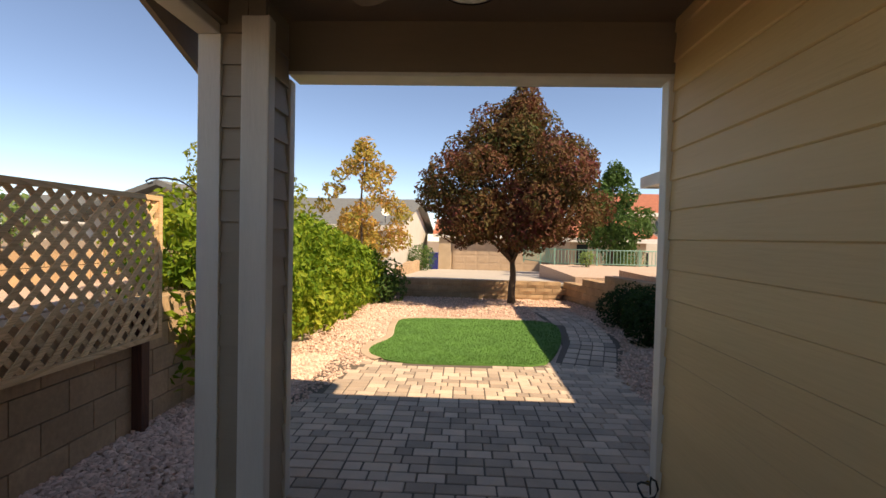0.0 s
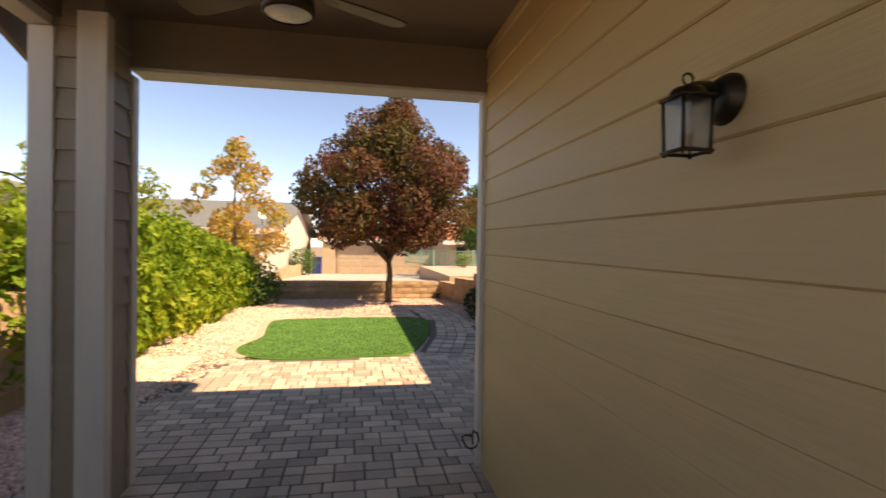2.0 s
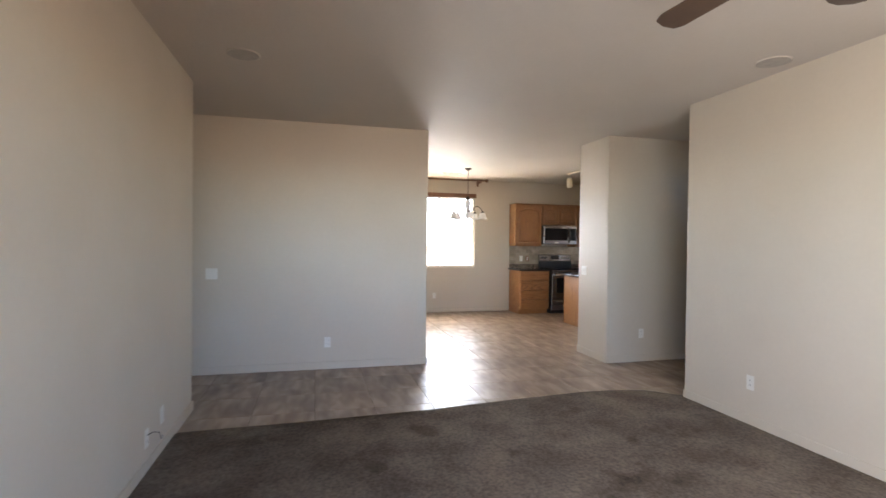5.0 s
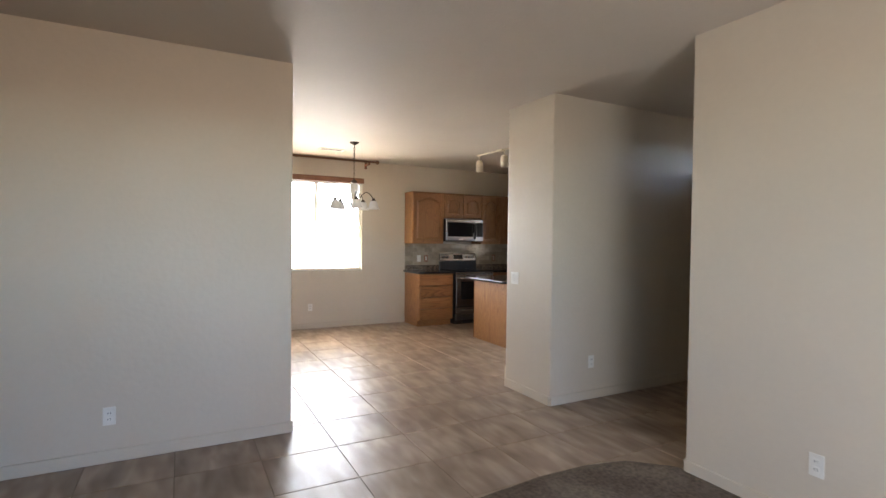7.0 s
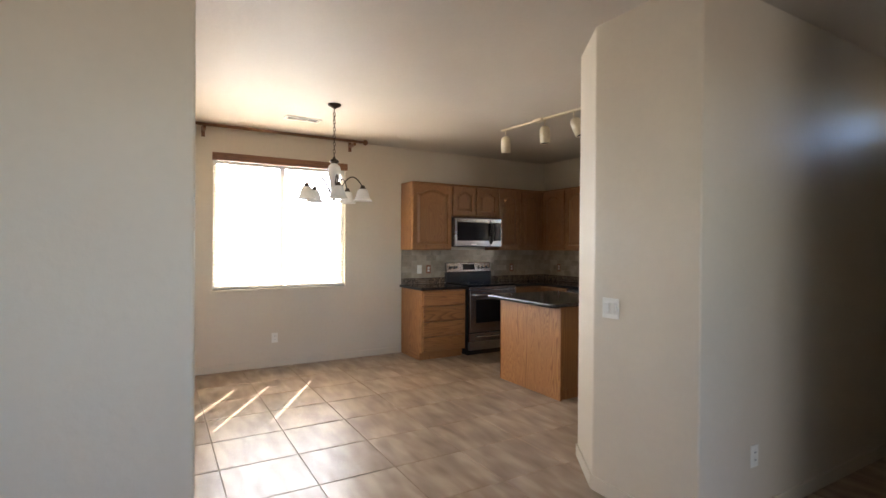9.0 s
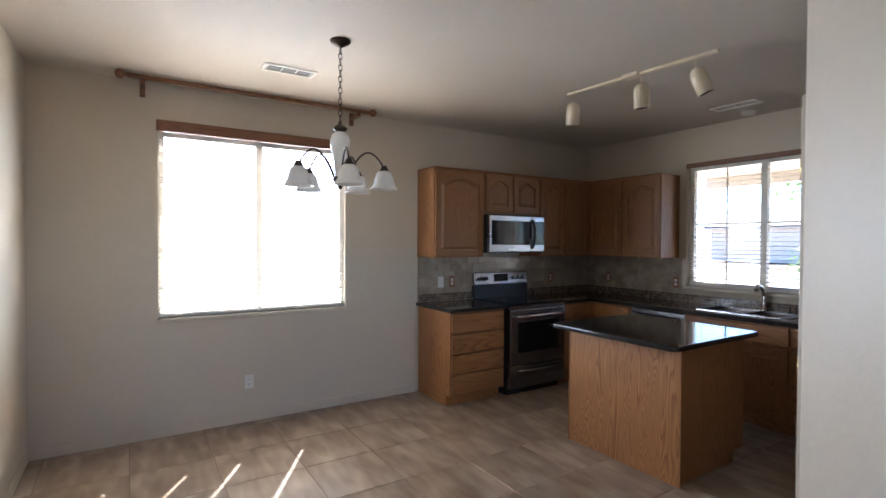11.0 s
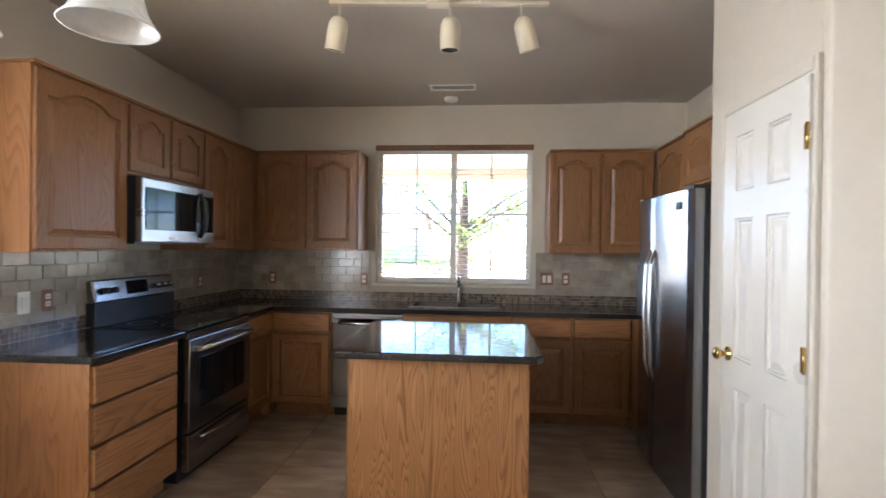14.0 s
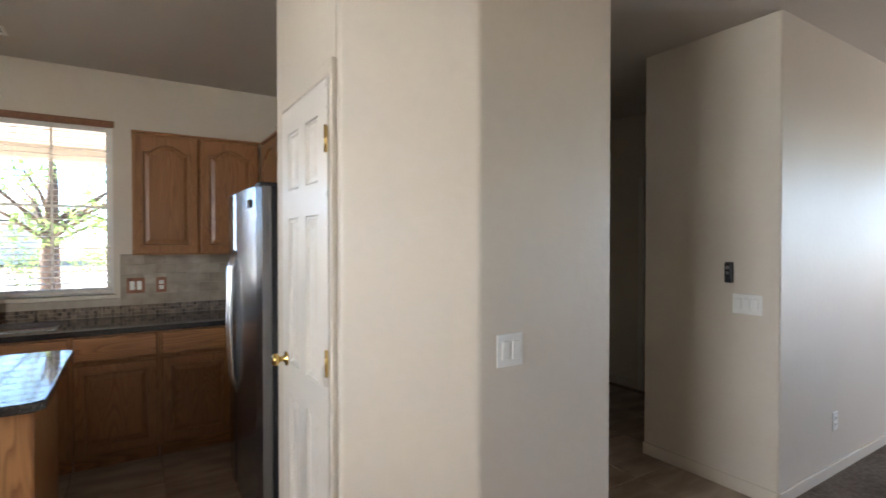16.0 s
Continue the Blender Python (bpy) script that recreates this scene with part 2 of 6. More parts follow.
M["black"] = mat("black_plastic", (0.02, 0.02, 0.022), None, 20, 0.4, fine=0.1)
M["bronze"] = mat("dark_bronze", (0.045, 0.032, 0.024), (0.07, 0.048, 0.034), 20, 0.42, 0.7, fine=0.15)
M["brass"] = mat("polished_brass", (0.78, 0.55, 0.20), None, 8, 0.16, 1.0, fine=0.03)
M["granite"] = mat("dark_granite", (0.018, 0.016, 0.016), (0.035, 0.030, 0.027), 90, 0.10, fine=0.5, bscale=380, coat=0.4, rough_var=0.03)
M["oak"] = wood("oak_upright", (0.33, 0.148, 0.052), (0.235, 0.097, 0.032), "z")
M["oakp"] = wood("oak_panel", (0.36, 0.168, 0.060), (0.20, 0.080, 0.027), "z", ring=14.0)
M["oakd"] = wood("oak_door", (0.28, 0.126, 0.045), (0.20, 0.084, 0.029), "z", ring=14.0)
M["oakx"] = wood("oak_along_x", (0.33, 0.146, 0.051), (0.205, 0.086, 0.029), "x")
M["oaky"] = wood("oak_along_y", (0.33, 0.146, 0.051), (0.205, 0.086, 0.029), "y")
M["rodwood"] = wood("rod_wood", (0.22, 0.095, 0.042), (0.13, 0.05, 0.022), "y", rough=0.35)
M["platewood"] = wood("wood_plate", (0.26, 0.10, 0.045), (0.15, 0.05, 0.02), "z", rough=0.4)
M["tile"] = stone_tile("floor_tile")
M["bsgrout"] = mat("backsplash_grout", (0.42, 0.36, 0.29), None, 20, 0.9)
M["grout"] = mat("grout", (0.23, 0.18, 0.135), None, 20, 0.9, bump=0.3, bscale=200)
M["carpet"] = mat("carpet_pile", (0.185, 0.150, 0.119), (0.112, 0.088, 0.070), 2.6, 0.98, bump=1.0, bscale=45, fine=0.7, spec=0.1)


def stained(m, scale, amount):
    """Adds soft-edged darker stains to a surface."""
    nt = m.node_tree
    hsv = next(n for n in nt.nodes if n.bl_idname == "ShaderNodeHueSaturation")
    src = hsv.inputs["Color"].links[0].from_socket
    geo, spot, edge, mix = (nt.nodes.new("ShaderNode" + k) for k in ("NewGeometry", "TexNoise", "MapRange", "Mix"))
    spot.inputs["Scale"].default_value, spot.inputs["Detail"].default_value = scale, 3.0
    edge.inputs["From Min"].default_value, edge.inputs["From Max"].default_value = 0.60, 0.70
    edge.inputs["To Max"].default_value = amount
    mix.data_type, mix.blend_type = "RGBA", "MULTIPLY"
    mix.inputs[7].default_value = (0.45, 0.42, 0.40, 1)
    nt.links.new(geo.outputs["Position"], spot.inputs["Vector"])
    nt.links.new(spot.outputs["Fac"], edge.inputs["Value"])
    nt.links.new(edge.outputs[0], mix.inputs[0])
    nt.links.new(src, mix.inputs[6])
    nt.links.new(mix.outputs[2], hsv.inputs["Color"])


stained(M["carpet"], 2.1, 0.75)
M["bstile"] = mat("backsplash_tile", (0.42, 0.35, 0.27), (0.30, 0.245, 0.185), 9, 0.16, bump=0.15, bscale=40, fine=0.08, per_piece=0.35, rough_var=0.06)
M["mosaic"] = mat("mosaic_tile", (0.20, 0.145, 0.10), (0.12, 0.09, 0.07), 30, 0.2, fine=0.1, per_piece=1.0)
M["slat"] = mat("blind_slat", (0.80, 0.74, 0.64), None, 6, 0.45, fine=0.03)
M["vinyl"] = mat("window_vinyl", (0.75, 0.72, 0.66), None, 6, 0.4, fine=0.02)
M["pane"] = glass("window_glass")
M["frost"] = mat("alabaster_glass", (0.82, 0.80, 0.76), (0.70, 0.68, 0.65), 14, 0.28, fine=0.05)
M["cream"] = mat("cream_enamel", (0.72, 0.62, 0.46), None, 6, 0.32, fine=0.02)
M["lampglass"] = glass("seeded_glass", (0.9, 0.92, 0.94), 0.25)
M["spkmesh"] = mat("speaker_mesh", (0.44, 0.40, 0.355), None, 20, 0.7, bump=0.3, bscale=300)
M["fanblade"] = mat("fan_blade", (0.10, 0.06, 0.038), (0.075, 0.045, 0.03), 6, 0.45, fine=0.1)
M["paver"] = mat("paver_concrete", (0.60, 0.45, 0.335), (0.49, 0.385, 0.30), 5.0, 0.85, bump=0.6, bscale=170, fine=0.20, per_piece=0.6)
M["paverjoint"] = mat("joint_sand", (0.15, 0.118, 0.09), None, 30, 0.95, bump=0.5, bscale=240, fine=0.3)
M["gravelbed"] = mat("gravel_bed", (0.60, 0.44, 0.34), (0.46, 0.32, 0.24), 26, 0.95, bump=1.0, bscale=55, fine=0.5)
M["stone"] = mat("gravel_stone", (0.78, 0.555, 0.435), (0.62, 0.41, 0.315), 14, 0.9, bump=0.4, bscale=120, fine=0.12, per_piece=0.5)
M["turf"] = mat("artificial_turf", (0.10, 0.24, 0.045), (0.075, 0.19, 0.036), 3, 0.8, bump=1.0, bscale=400, fine=0.3, per_piece=0.4)
M["curb"] = mat("concrete_curb", (0.56, 0.41, 0.29), (0.48, 0.35, 0.25), 5, 0.9, bump=0.5, bscale=120, fine=0.15)
M["retblock"] = mat("retaining_block", (0.49, 0.325, 0.19), (0.38, 0.25, 0.145), 4, 0.92, bump=1.0, bscale=30, fine=0.25, per_piece=0.2)
M["concrete"] = mat("driveway_concrete", (0.50, 0.44, 0.37), (0.44, 0.39, 0.33), 1.5, 0.9, bump=0.3, bscale=60, fine=0.08)
M["soil"] = mat("open_ground", (0.33, 0.23, 0.15), (0.25, 0.18, 0.11), 0.4, 0.95, bump=0.8, bscale=10, fine=0.2)
M["asphalt"] = mat("asphalt", (0.05, 0.05, 0.05), None, 2, 0.9, fine=0.2)
M["cedar"] = wood("cedar_lattice", (0.78, 0.52, 0.28), (0.62, 0.38, 0.18), "y", rough=0.7, per_piece=0.3, coat=0)
M["redwood"] = wood("stained_post", (0.085, 0.028, 0.016), (0.05, 0.016, 0.01), "z", rough=0.6, coat=0)
M["stucco"] = mat("tan_stucco", (0.47, 0.36, 0.25), (0.42, 0.32, 0.22), 2, 0.9, bump=0.5, bscale=60, fine=0.08)
M["stuccow"] = mat("pale_stucco", (0.56, 0.51, 0.44), (0.51, 0.465, 0.40), 2, 0.9, bump=0.5, bscale=60, fine=0.08)
M["garage"] = mat("garage_door_paint", (0.46, 0.34, 0.24), None, 3, 0.5, fine=0.04)
M["shingle"] = mat("grey_shingle", (0.17, 0.175, 0.165), (0.13, 0.135, 0.13), 6, 0.9, bump=0.6, bscale=20, fine=0.2, per_piece=0.3)
M["claytile"] = mat("clay_tile", (0.48, 0.16, 0.085), (0.36, 0.12, 0.065), 4, 0.8, fine=0.15, per_piece=0.3)
M["railgreen"] = mat("green_railing", (0.19, 0.36, 0.28), None, 6, 0.5, fine=0.06)
M["bark"] = mat("bark", (0.13, 0.09, 0.062), (0.085, 0.06, 0.042), 9, 0.95, bump=1.0, bscale=50, fine=0.3, stretch=(1, 1, 0.25))
M["bluebin"] = mat("blue_plastic", (0.012, 0.022, 0.16), None, 6, 0.45)
M["darkwin"] = mat("dark_window_glass", (0.03, 0.035, 0.04), None, 4, 0.08, rough_var=0.02)
M["leafred"] = leafy("autumn_leaves", [(0.055, 0.085, 0.020), (0.105, 0.085, 0.025), (0.15, 0.080, 0.030), (0.15, 0.055, 0.030), (0.17, 0.040, 0.036)])
M["leafgold"] = leafy("golden_leaves", [(0.30, 0.30, 0.06), (0.46, 0.37, 0.09), (0.56, 0.34, 0.09), (0.54, 0.25, 0.09)], 0.5)
M["leafyellow"] = leafy("yellow_green_leaves", [(0.14, 0.20, 0.02), (0.26, 0.28, 0.03), (0.36, 0.34, 0.05)], 0.45)
M["leafhedge"] = leafy("hedge_leaves", [(0.06, 0.13, 0.012), (0.13, 0.23, 0.02), (0.26, 0.34, 0.033), (0.46, 0.47, 0.065)], 0.4)
M["leafgreen"] = leafy("green_leaves", [(0.035, 0.085, 0.02), (0.07, 0.14, 0.032), (0.12, 0.20, 0.05)], 0.35)
M["leafdark"] = leafy("dark_shrub_leaves", [(0.010, 0.030, 0.008), (0.020, 0.055, 0.012), (0.035, 0.085, 0.018)], 0.25)
M["leafolive"] = leafy("pale_olive_leaves", [(0.13, 0.22, 0.06), (0.20, 0.30, 0.09), (0.28, 0.38, 0.14)], 0.45)


# ---- mesh helpers ----
def quad_box(bm, x0, y0, z0, x1, y1, z1):
    x0, x1, y0, y1, z0, z1 = min(x0, x1), max(x0, x1), min(y0, y1), max(y0, y1), min(z0, z1), max(z0, z1)
    v = [bm.verts.new(p) for p in ((x0, y0, z0), (x1, y0, z0), (x1, y1, z0), (x0, y1, z0), (x0, y0, z1), (x1, y0, z1), (x1, y1, z1), (x0, y1, z1))]
    for f in ((3, 2, 1, 0), (4, 5, 6, 7), (0, 1, 5, 4), (1, 2, 6, 5), (2, 3, 7, 6), (3, 0, 4, 7)):
        bm.faces.new([v[i] for i in f])
    return v


def box(x0, y0, z0, x1, y1, z1, bev=0.0, seg=1):
    bm = bmesh.new()
    quad_box(bm, x0, y0, z0, x1, y1, z1)
    if bev:
        bmesh.ops.bevel(bm, geom=bm.edges[:], offset=bev, segments=seg, profile=0.5, affect="EDGES")
    return bm


def boxes(*rows):
    bm = bmesh.new()
    for r in rows:
        quad_box(bm, *r)
    return bm


def prism(points, z0, z1, bev=0.0):
    bm = bmesh.new()
    lo = [bm.verts.new((x, y, z0)) for x, y in points]
    hi = [bm.verts.new((x, y, z1)) for x, y in points]
    n = len(points)
    bm.faces.new(lo[::-1])
    bm.faces.new(hi)
    for i in range(n):
        bm.faces.new((lo[i], lo[(i + 1) % n], hi[(i + 1) % n], hi[i]))
    bmesh.ops.recalc_face_normals(bm, faces=bm.faces[:])
    if bev:
        bmesh.ops.bevel(bm, geom=[e for e in bm.edges if abs(e.verts[0].co.z - e.verts[1].co.z) > 0.5 * (z1 - z0)], offset=bev, segments=3, profile=0.5, affect="EDGES")
    return bm


def lathe(profile, n=20, m=None, cap=False):
    """Turns (radius, height) pairs about z."""
    bm = bmesh.new()
    rings = []
    for r, z in profile:
        rings.append([bm.verts.new((r * math.cos(2 * math.pi * i / n), r * math.sin(2 * math.pi * i / n), z)) for i in range(n)])
    for a, b in zip(rings, rings[1:]):
        for i in range(n):
            bm.faces.new((a[i], a[(i + 1) % n], b[(i + 1) % n], b[i]))
    if cap:
        bm.faces.new(rings[0][::-1])
        bm.faces.new(rings[-1])
    for f in bm.faces:
        f.smooth = True
    if m:
        bm.transform(m)
    bmesh.ops.recalc_face_normals(bm, faces=bm.faces[:])
    return bm


def tube(points, r, n=8, r_end=None):
    """A round bar along points."""
    bm = bmesh.new()
    pts = [Vector(p) for p in points]
    rings = []
    for i, p in enumerate(pts):
        d = (pts[min(i + 1, len(pts) - 1)] - pts[max(i - 1, 0)]).normalized()
        up = Vector((0, 0, 1)) if abs(d.z) < 0.95 else Vector((1, 0, 0))
        u = d.cross(up).normalized()
        w = u.cross(d)
        rr = r if r_end is None else r + (r_end - r) * i / (len(pts) - 1)
        rings.append([bm.verts.new(p + (u * math.cos(2 * math.pi * k / n) + w * math.sin(2 * math.pi * k / n)) * rr) for k in range(n)])
    for a, b in zip(rings, rings[1:]):
        for i in range(n):
            bm.faces.new((a[i], a[(i + 1) % n], b[(i + 1) % n], b[i]))
    bm.faces.new(rings[0][::-1])
    bm.faces.new(rings[-1])
    for f in bm.faces:
        f.smooth = len(f.verts) == 4
    bmesh.ops.recalc_face_normals(bm, faces=bm.faces[:])
    return bm


def joined(*bms):
    out = bmesh.new()
    for b in bms:
        me = bpy.data.meshes.new("tmp")
        b.to_mesh(me)
        b.free()
        out.from_mesh(me)
        bpy.data.meshes.remove(me)
    return out


def moved(bm, m):
    bm.transform(m)
    return bm


def part(name, bm, material, parent=None, label=""):
    """Links a bmesh as one mesh object under a thing or a part."""
    me = bpy.data.meshes.new(name)
    bm.to_mesh(me)
    bm.free()
    me.materials.append(M[material])
    ob = new(name, me)
    if parent:
        ob.parent = parent
    if label:
        ob["label"] = label
    return ob


def thing(name, label, category, group="", at=(0, 0, 0), rz=0.0):
    ob = new(name)
    ob.empty_display_size = 0.1
    ob.matrix_world = pose(*at, 0, 0, rz)
    return tagged(ob, label, category, group)


def structure(name, bm, material, label="", category=""):
    ob = part(name, bm, material)
    return tagged(ob, label, category, kind="structure")


def piece(name, mesh, parent, m):
    ob = new(name, mesh)
    ob.parent = parent
    ob.matrix_basis = m
    return ob


def mesh_of(bm, material, name="piece"):
    me = bpy.data.meshes.new(name)
    bm.to_mesh(me)
    bm.free()
    me.materials.append(M[material])
    return me


def raw_mesh(name, verts, faces, material):
    me = bpy.data.meshes.new(name)
    me.from_pydata(verts, [], faces)
    me.materials.append(M[material])
    me.update()
    return me


def panel_door(w, h, t=0.019, stile=0.055, arch=0.0, raise_=0.013):
    """A raised-panel door in the x-z plane, front to -y, from (0,0) to (w,h)."""
    n = 14
    iw, x0, x1, z0, z1 = w - 2 * stile, stile, w - stile, stile, h - stile
    inner = [(x0, z0), (x1, z0), (x1, z1 - arch)]
    if arch:
        for i in range(1, n):
            f = i / n
            k = math.sin(math.pi * max(0, min(1, (f - 0.14) / 0.72))) ** 0.8
            inner.append((x1 - iw * f, z1 - arch + arch * k))
        inner.append((x0, z1 - arch))
    else:
        inner.append((x0, z1))
    outer = []
    for x, z in inner:
        if (x, z) == (x0, z0):
            outer.append((0, 0))
        elif (x, z) == (x1, z0):
            outer.append((w, 0))
        elif x == x1:
            outer.append((w, h))
        elif x == x0:
            outer.append((0, h))
        else:
            outer.append((w * (x - x0) / iw, h))
    cx, cz = w / 2, (z0 + z1) / 2

    def inset(d):
        return [(cx + (x - cx) * (1 - d / (iw / 2)), cz + (z - cz) * (1 - d / ((z1 - z0) / 2))) for x, z in inner]
    e = 0.004
    edge = [(min(max(x, e), w - e), min(max(z, e), h - e)) for x, z in outer]
    loops = [(outer, 0.0), (outer, -t + e), (edge, -t), (inner, -t), (inset(0.004), -t + raise_), (inset(0.013), -t + raise_), (inset(0.038), -t + 0.001)]
    bm = bmesh.new()
    rings = [[bm.verts.new((x, y, z)) for x, z in pts] for pts, y in loops]
    for a, b in zip(rings, rings[1:]):
        for i in range(len(a)):
            j = (i + 1) % len(a)
            bm.faces.new((a[i], a[j], b[j], b[i]))
    bm.faces.new(rings[-1])
    bm.faces.new(rings[0][::-1])
    bmesh.ops.recalc_face_normals(bm, faces=bm.faces[:])
    return bm
# ---- the large structure ----
H = 2.74      # ceiling height
GZ = -0.05    # ground outside


def wall_with_hole(axis, c0, c1, a0, a1, holes, z0=0.0, z1=H):
    """A wall slab along 'x' or 'y' from a0 to a1, c0 to c1 thick, with openings (h0, h1, lo, hi) through it."""
    bm = bmesh.new()

    def add(p, q, lo, hi):
        if q - p > 1e-4 and hi - lo > 1e-4:
            if axis == "x":
                quad_box(bm, p, c0, lo, q, c1, hi)
            else:
                quad_box(bm, c0, p, lo, c1, q, hi)
    at = a0
    for h0, h1, lo, hi in sorted(holes):
        add(at, h0, z0, z1)
        add(h0, h1, z0, lo)
        add(h0, h1, hi, z1)
        at = h1
    add(at, a1, z0, z1)
    bmesh.ops.remove_doubles(bm, verts=bm.verts[:], dist=1e-5)
    return bm


structure("wall_north", prism([(0.62, 0), (4.945, 0), (4.945, 2.0), (4.82, 2.0), (4.82, 0.14), (0.62, 0.14)], 0, H, 0.012), "wall", "beige painted drywall with rounded corners", "wall")
structure("wall_west_north", box(0.545, 0.14, GZ, 0.70, 2.90, H), "wall", "sided outer wall of the house", "wall")
structure("wall_west", wall_with_hole("y", 0.545, 0.70, -4.48, 0.10, [(-4.0, 0.10, 0.0, 2.36)]), "wall", "outer wall with a wide sliding door opening", "wall")
structure("wall_far", prism([(6.10, -2.265), (6.22, -2.265), (6.22, 2.0), (6.10, 2.0)], 0, H, 0.012), "wall", "beige painted drywall partition", "wall")
structure("wall_passage_end", box(4.70, 2.0, 0, 6.40, 2.12, H), "wall", "beige painted drywall", "wall")
structure("wall_dining_north", box(6.22, -1.90, 0, 10.44, -1.78, H), "wall", "beige painted drywall", "wall")
structure("wall_east", wall_with_hole("y", 10.29, 10.44, -7.65, -1.90, [(-4.21, -2.69, 0.925, 2.385)]), "wall", "beige painted drywall with a window opening", "wall")
structure("wall_kitchen_south", wall_with_hole("x", -7.65, -7.50, 6.0, 10.29, [(7.48, 8.93, 1.08, 2.34)]), "wall", "beige painted drywall with a window opening", "wall")
structure("wall_kitchen_west", box(6.0, -7.50, 0, 6.125, -5.54, H), "wall", "beige painted drywall behind the fridge", "wall")
structure("wall_pantry_north", prism([(5.70, -4.40), (6.365, -4.40), (6.755, -4.675), (6.755, -4.725), (6.64, -4.725), (6.64, -4.72), (6.315, -4.515), (5.82, -4.515), (5.82, -7.10), (5.70, -7.10)][::-1], 0, H, 0.010), "wall", "beige painted pantry wall with a cut corner", "wall")
structure("wall_pantry_south", prism([(6.755, -5.355), (6.755, -5.54), (6.0, -5.54), (6.0, -5.42), (6.64, -5.42), (6.64, -5.355)][::-1], 0, H), "wall", "beige painted pantry wall", "wall")
structure("wall_pantry_header", box(6.64, -5.355, 2.075, 6.757, -4.711, H), "wall", "beige painted wall over the pantry door", "wall")
structure("wall_living_south", prism([(0.70, -4.36), (4.347, -4.36), (4.347, -5.21), (4.227, -5.21), (4.227, -4.48), (0.70, -4.48)][::-1], 0, H, 0.012), "wall", "beige painted drywall with a sheen", "wall")
structure("wall_side_hall_north", box(3.10, -5.21, 0, 4.227, -5.09, H), "wall", "beige painted drywall", "wall")
structure("wall_side_hall_west", wall_with_hole("y", 2.98, 3.10, -7.25, -5.09, [(-6.10, -5.34, 0.0, 2.05)]), "wall", "beige painted drywall with a doorway", "wall")
structure("wall_bedroom_back", boxes((1.6, -6.6, 0, 1.7, -4.9, H), (1.7, -6.6, 0, 2.98, -6.5, H), (1.7, -5.0, 0, 2.98, -4.9, H)), "wall", "beige painted drywall", "wall")
structure("wall_entry_south", joined(wall_with_hole("x", -6.85, -6.70, 3.10, 5.70, [(4.66, 5.59, 0.0, 2.045)], 0.0, 2.12), wall_with_hole("x", -6.85, -6.70, 3.10, 5.70, [(4.66, 5.56, 2.19, 2.47)], 2.12, H)), "wall", "beige painted entry wall with door and transom openings", "wall")
structure("ceiling", box(0.545, -7.65, H, 10.44, 2.12, H + 0.12), "ceil", "flat beige textured ceiling", "ceiling")

# floor bases
structure("floor", box(0.545, -7.65, -0.12, 10.44, 2.12, -0.004), "grout", "grey-brown tiled floor with grout lines", "floor")
CARPET_EDGE = [(4.44, 0.0), (4.47, -0.9), (4.53, -1.9), (4.65, -2.86), (4.71, -3.5), (4.70, -3.85), (4.63, -4.15), (4.44, -4.36)]


def carpet_mesh():
    bm = bmesh.new()
    xs = 60
    rows = []
    for i in range(xs + 1):
        y = -4.36 * i / xs
        for (xa, ya), (xb, yb) in zip(CARPET_EDGE, CARPET_EDGE[1:]):
            if yb <= y <= ya:
                e = xa + (xb - xa) * (y - ya) / (yb - ya)
        row = []
        for k in range(61):
            f = k / 60
            x = 0.70 + (e - 0.70) * f
            z = 0.014 + 0.0025 * noise.noise((x * 9, y * 9, 0)) - (0.012 if k == 60 else 0)
            row.append(bm.verts.new((x, y, z)))
        rows.append(row)
    for a, b in zip(rows, rows[1:]):
        for k in range(60):
            bm.faces.new((a[k], b[k], b[k + 1], a[k + 1]))
    for f in bm.faces:
        f.smooth = True
    return bm


structure("carpet", carpet_mesh(), "carpet", "worn grey-brown pile carpet with a curved edge", "carpet")


# baseboards, 8 cm, slightly proud of the walls
def baseboard(x0, y0, x1, y1, nx, ny):
    d, hh = 0.013, 0.083
    a = (min(x0, x1, x0 + nx * d, x1 + nx * d), min(y0, y1, y0 + ny * d, y1 + ny * d))
    b = (max(x0, x1, x0 + nx * d, x1 + nx * d), max(y0, y1, y0 + ny * d, y1 + ny * d))
    bm = box(a[0], a[1], 0.001, b[0], b[1], hh, 0.004, 2)
    return structure("baseboard", bm, "wall", "painted baseboard", "baseboard")


baseboard(0.70, 0, 4.95, 0, 0, -1)
baseboard(6.10, -2.265, 6.10, 1.95, -1, 0)
baseboard(6.10, -2.265, 6.22, -2.265, 0, -1)
baseboard(6.22, -1.90, 10.29, -1.90, 0, -1)
baseboard(10.29, -4.97, 10.29, -1.91, -1, 0)
baseboard(0.70, -4.36, 4.347, -4.36, 0, 1)
baseboard(4.347, -4.36, 4.347, -5.21, 1, 0)
baseboard(5.70, -4.40, 5.70, -6.69, -1, 0)
baseboard(5.70, -4.40, 6.365, -4.40, 0, 1)
baseboard(3.10, -6.69, 3.10, -6.18, 1, 0)
bb = box(-0.236, 0, 0.001, 0.232, 0.013, 0.083, 0.004, 2)
bb.transform(pose(6.5595, -4.537, 0, 0, 0, -35.2))
structure("baseboard", bb, "wall", "painted baseboard", "baseboard")

# roof over the house and porch, no light through
structure("roof", boxes((0.1, -8.2, 2.87, 10.5, 3.12, 3.05), (2.77, 3.12, 2.47, 9.0, 9.5, 2.62)), "shingle", "low grey roof over the house", "roof")

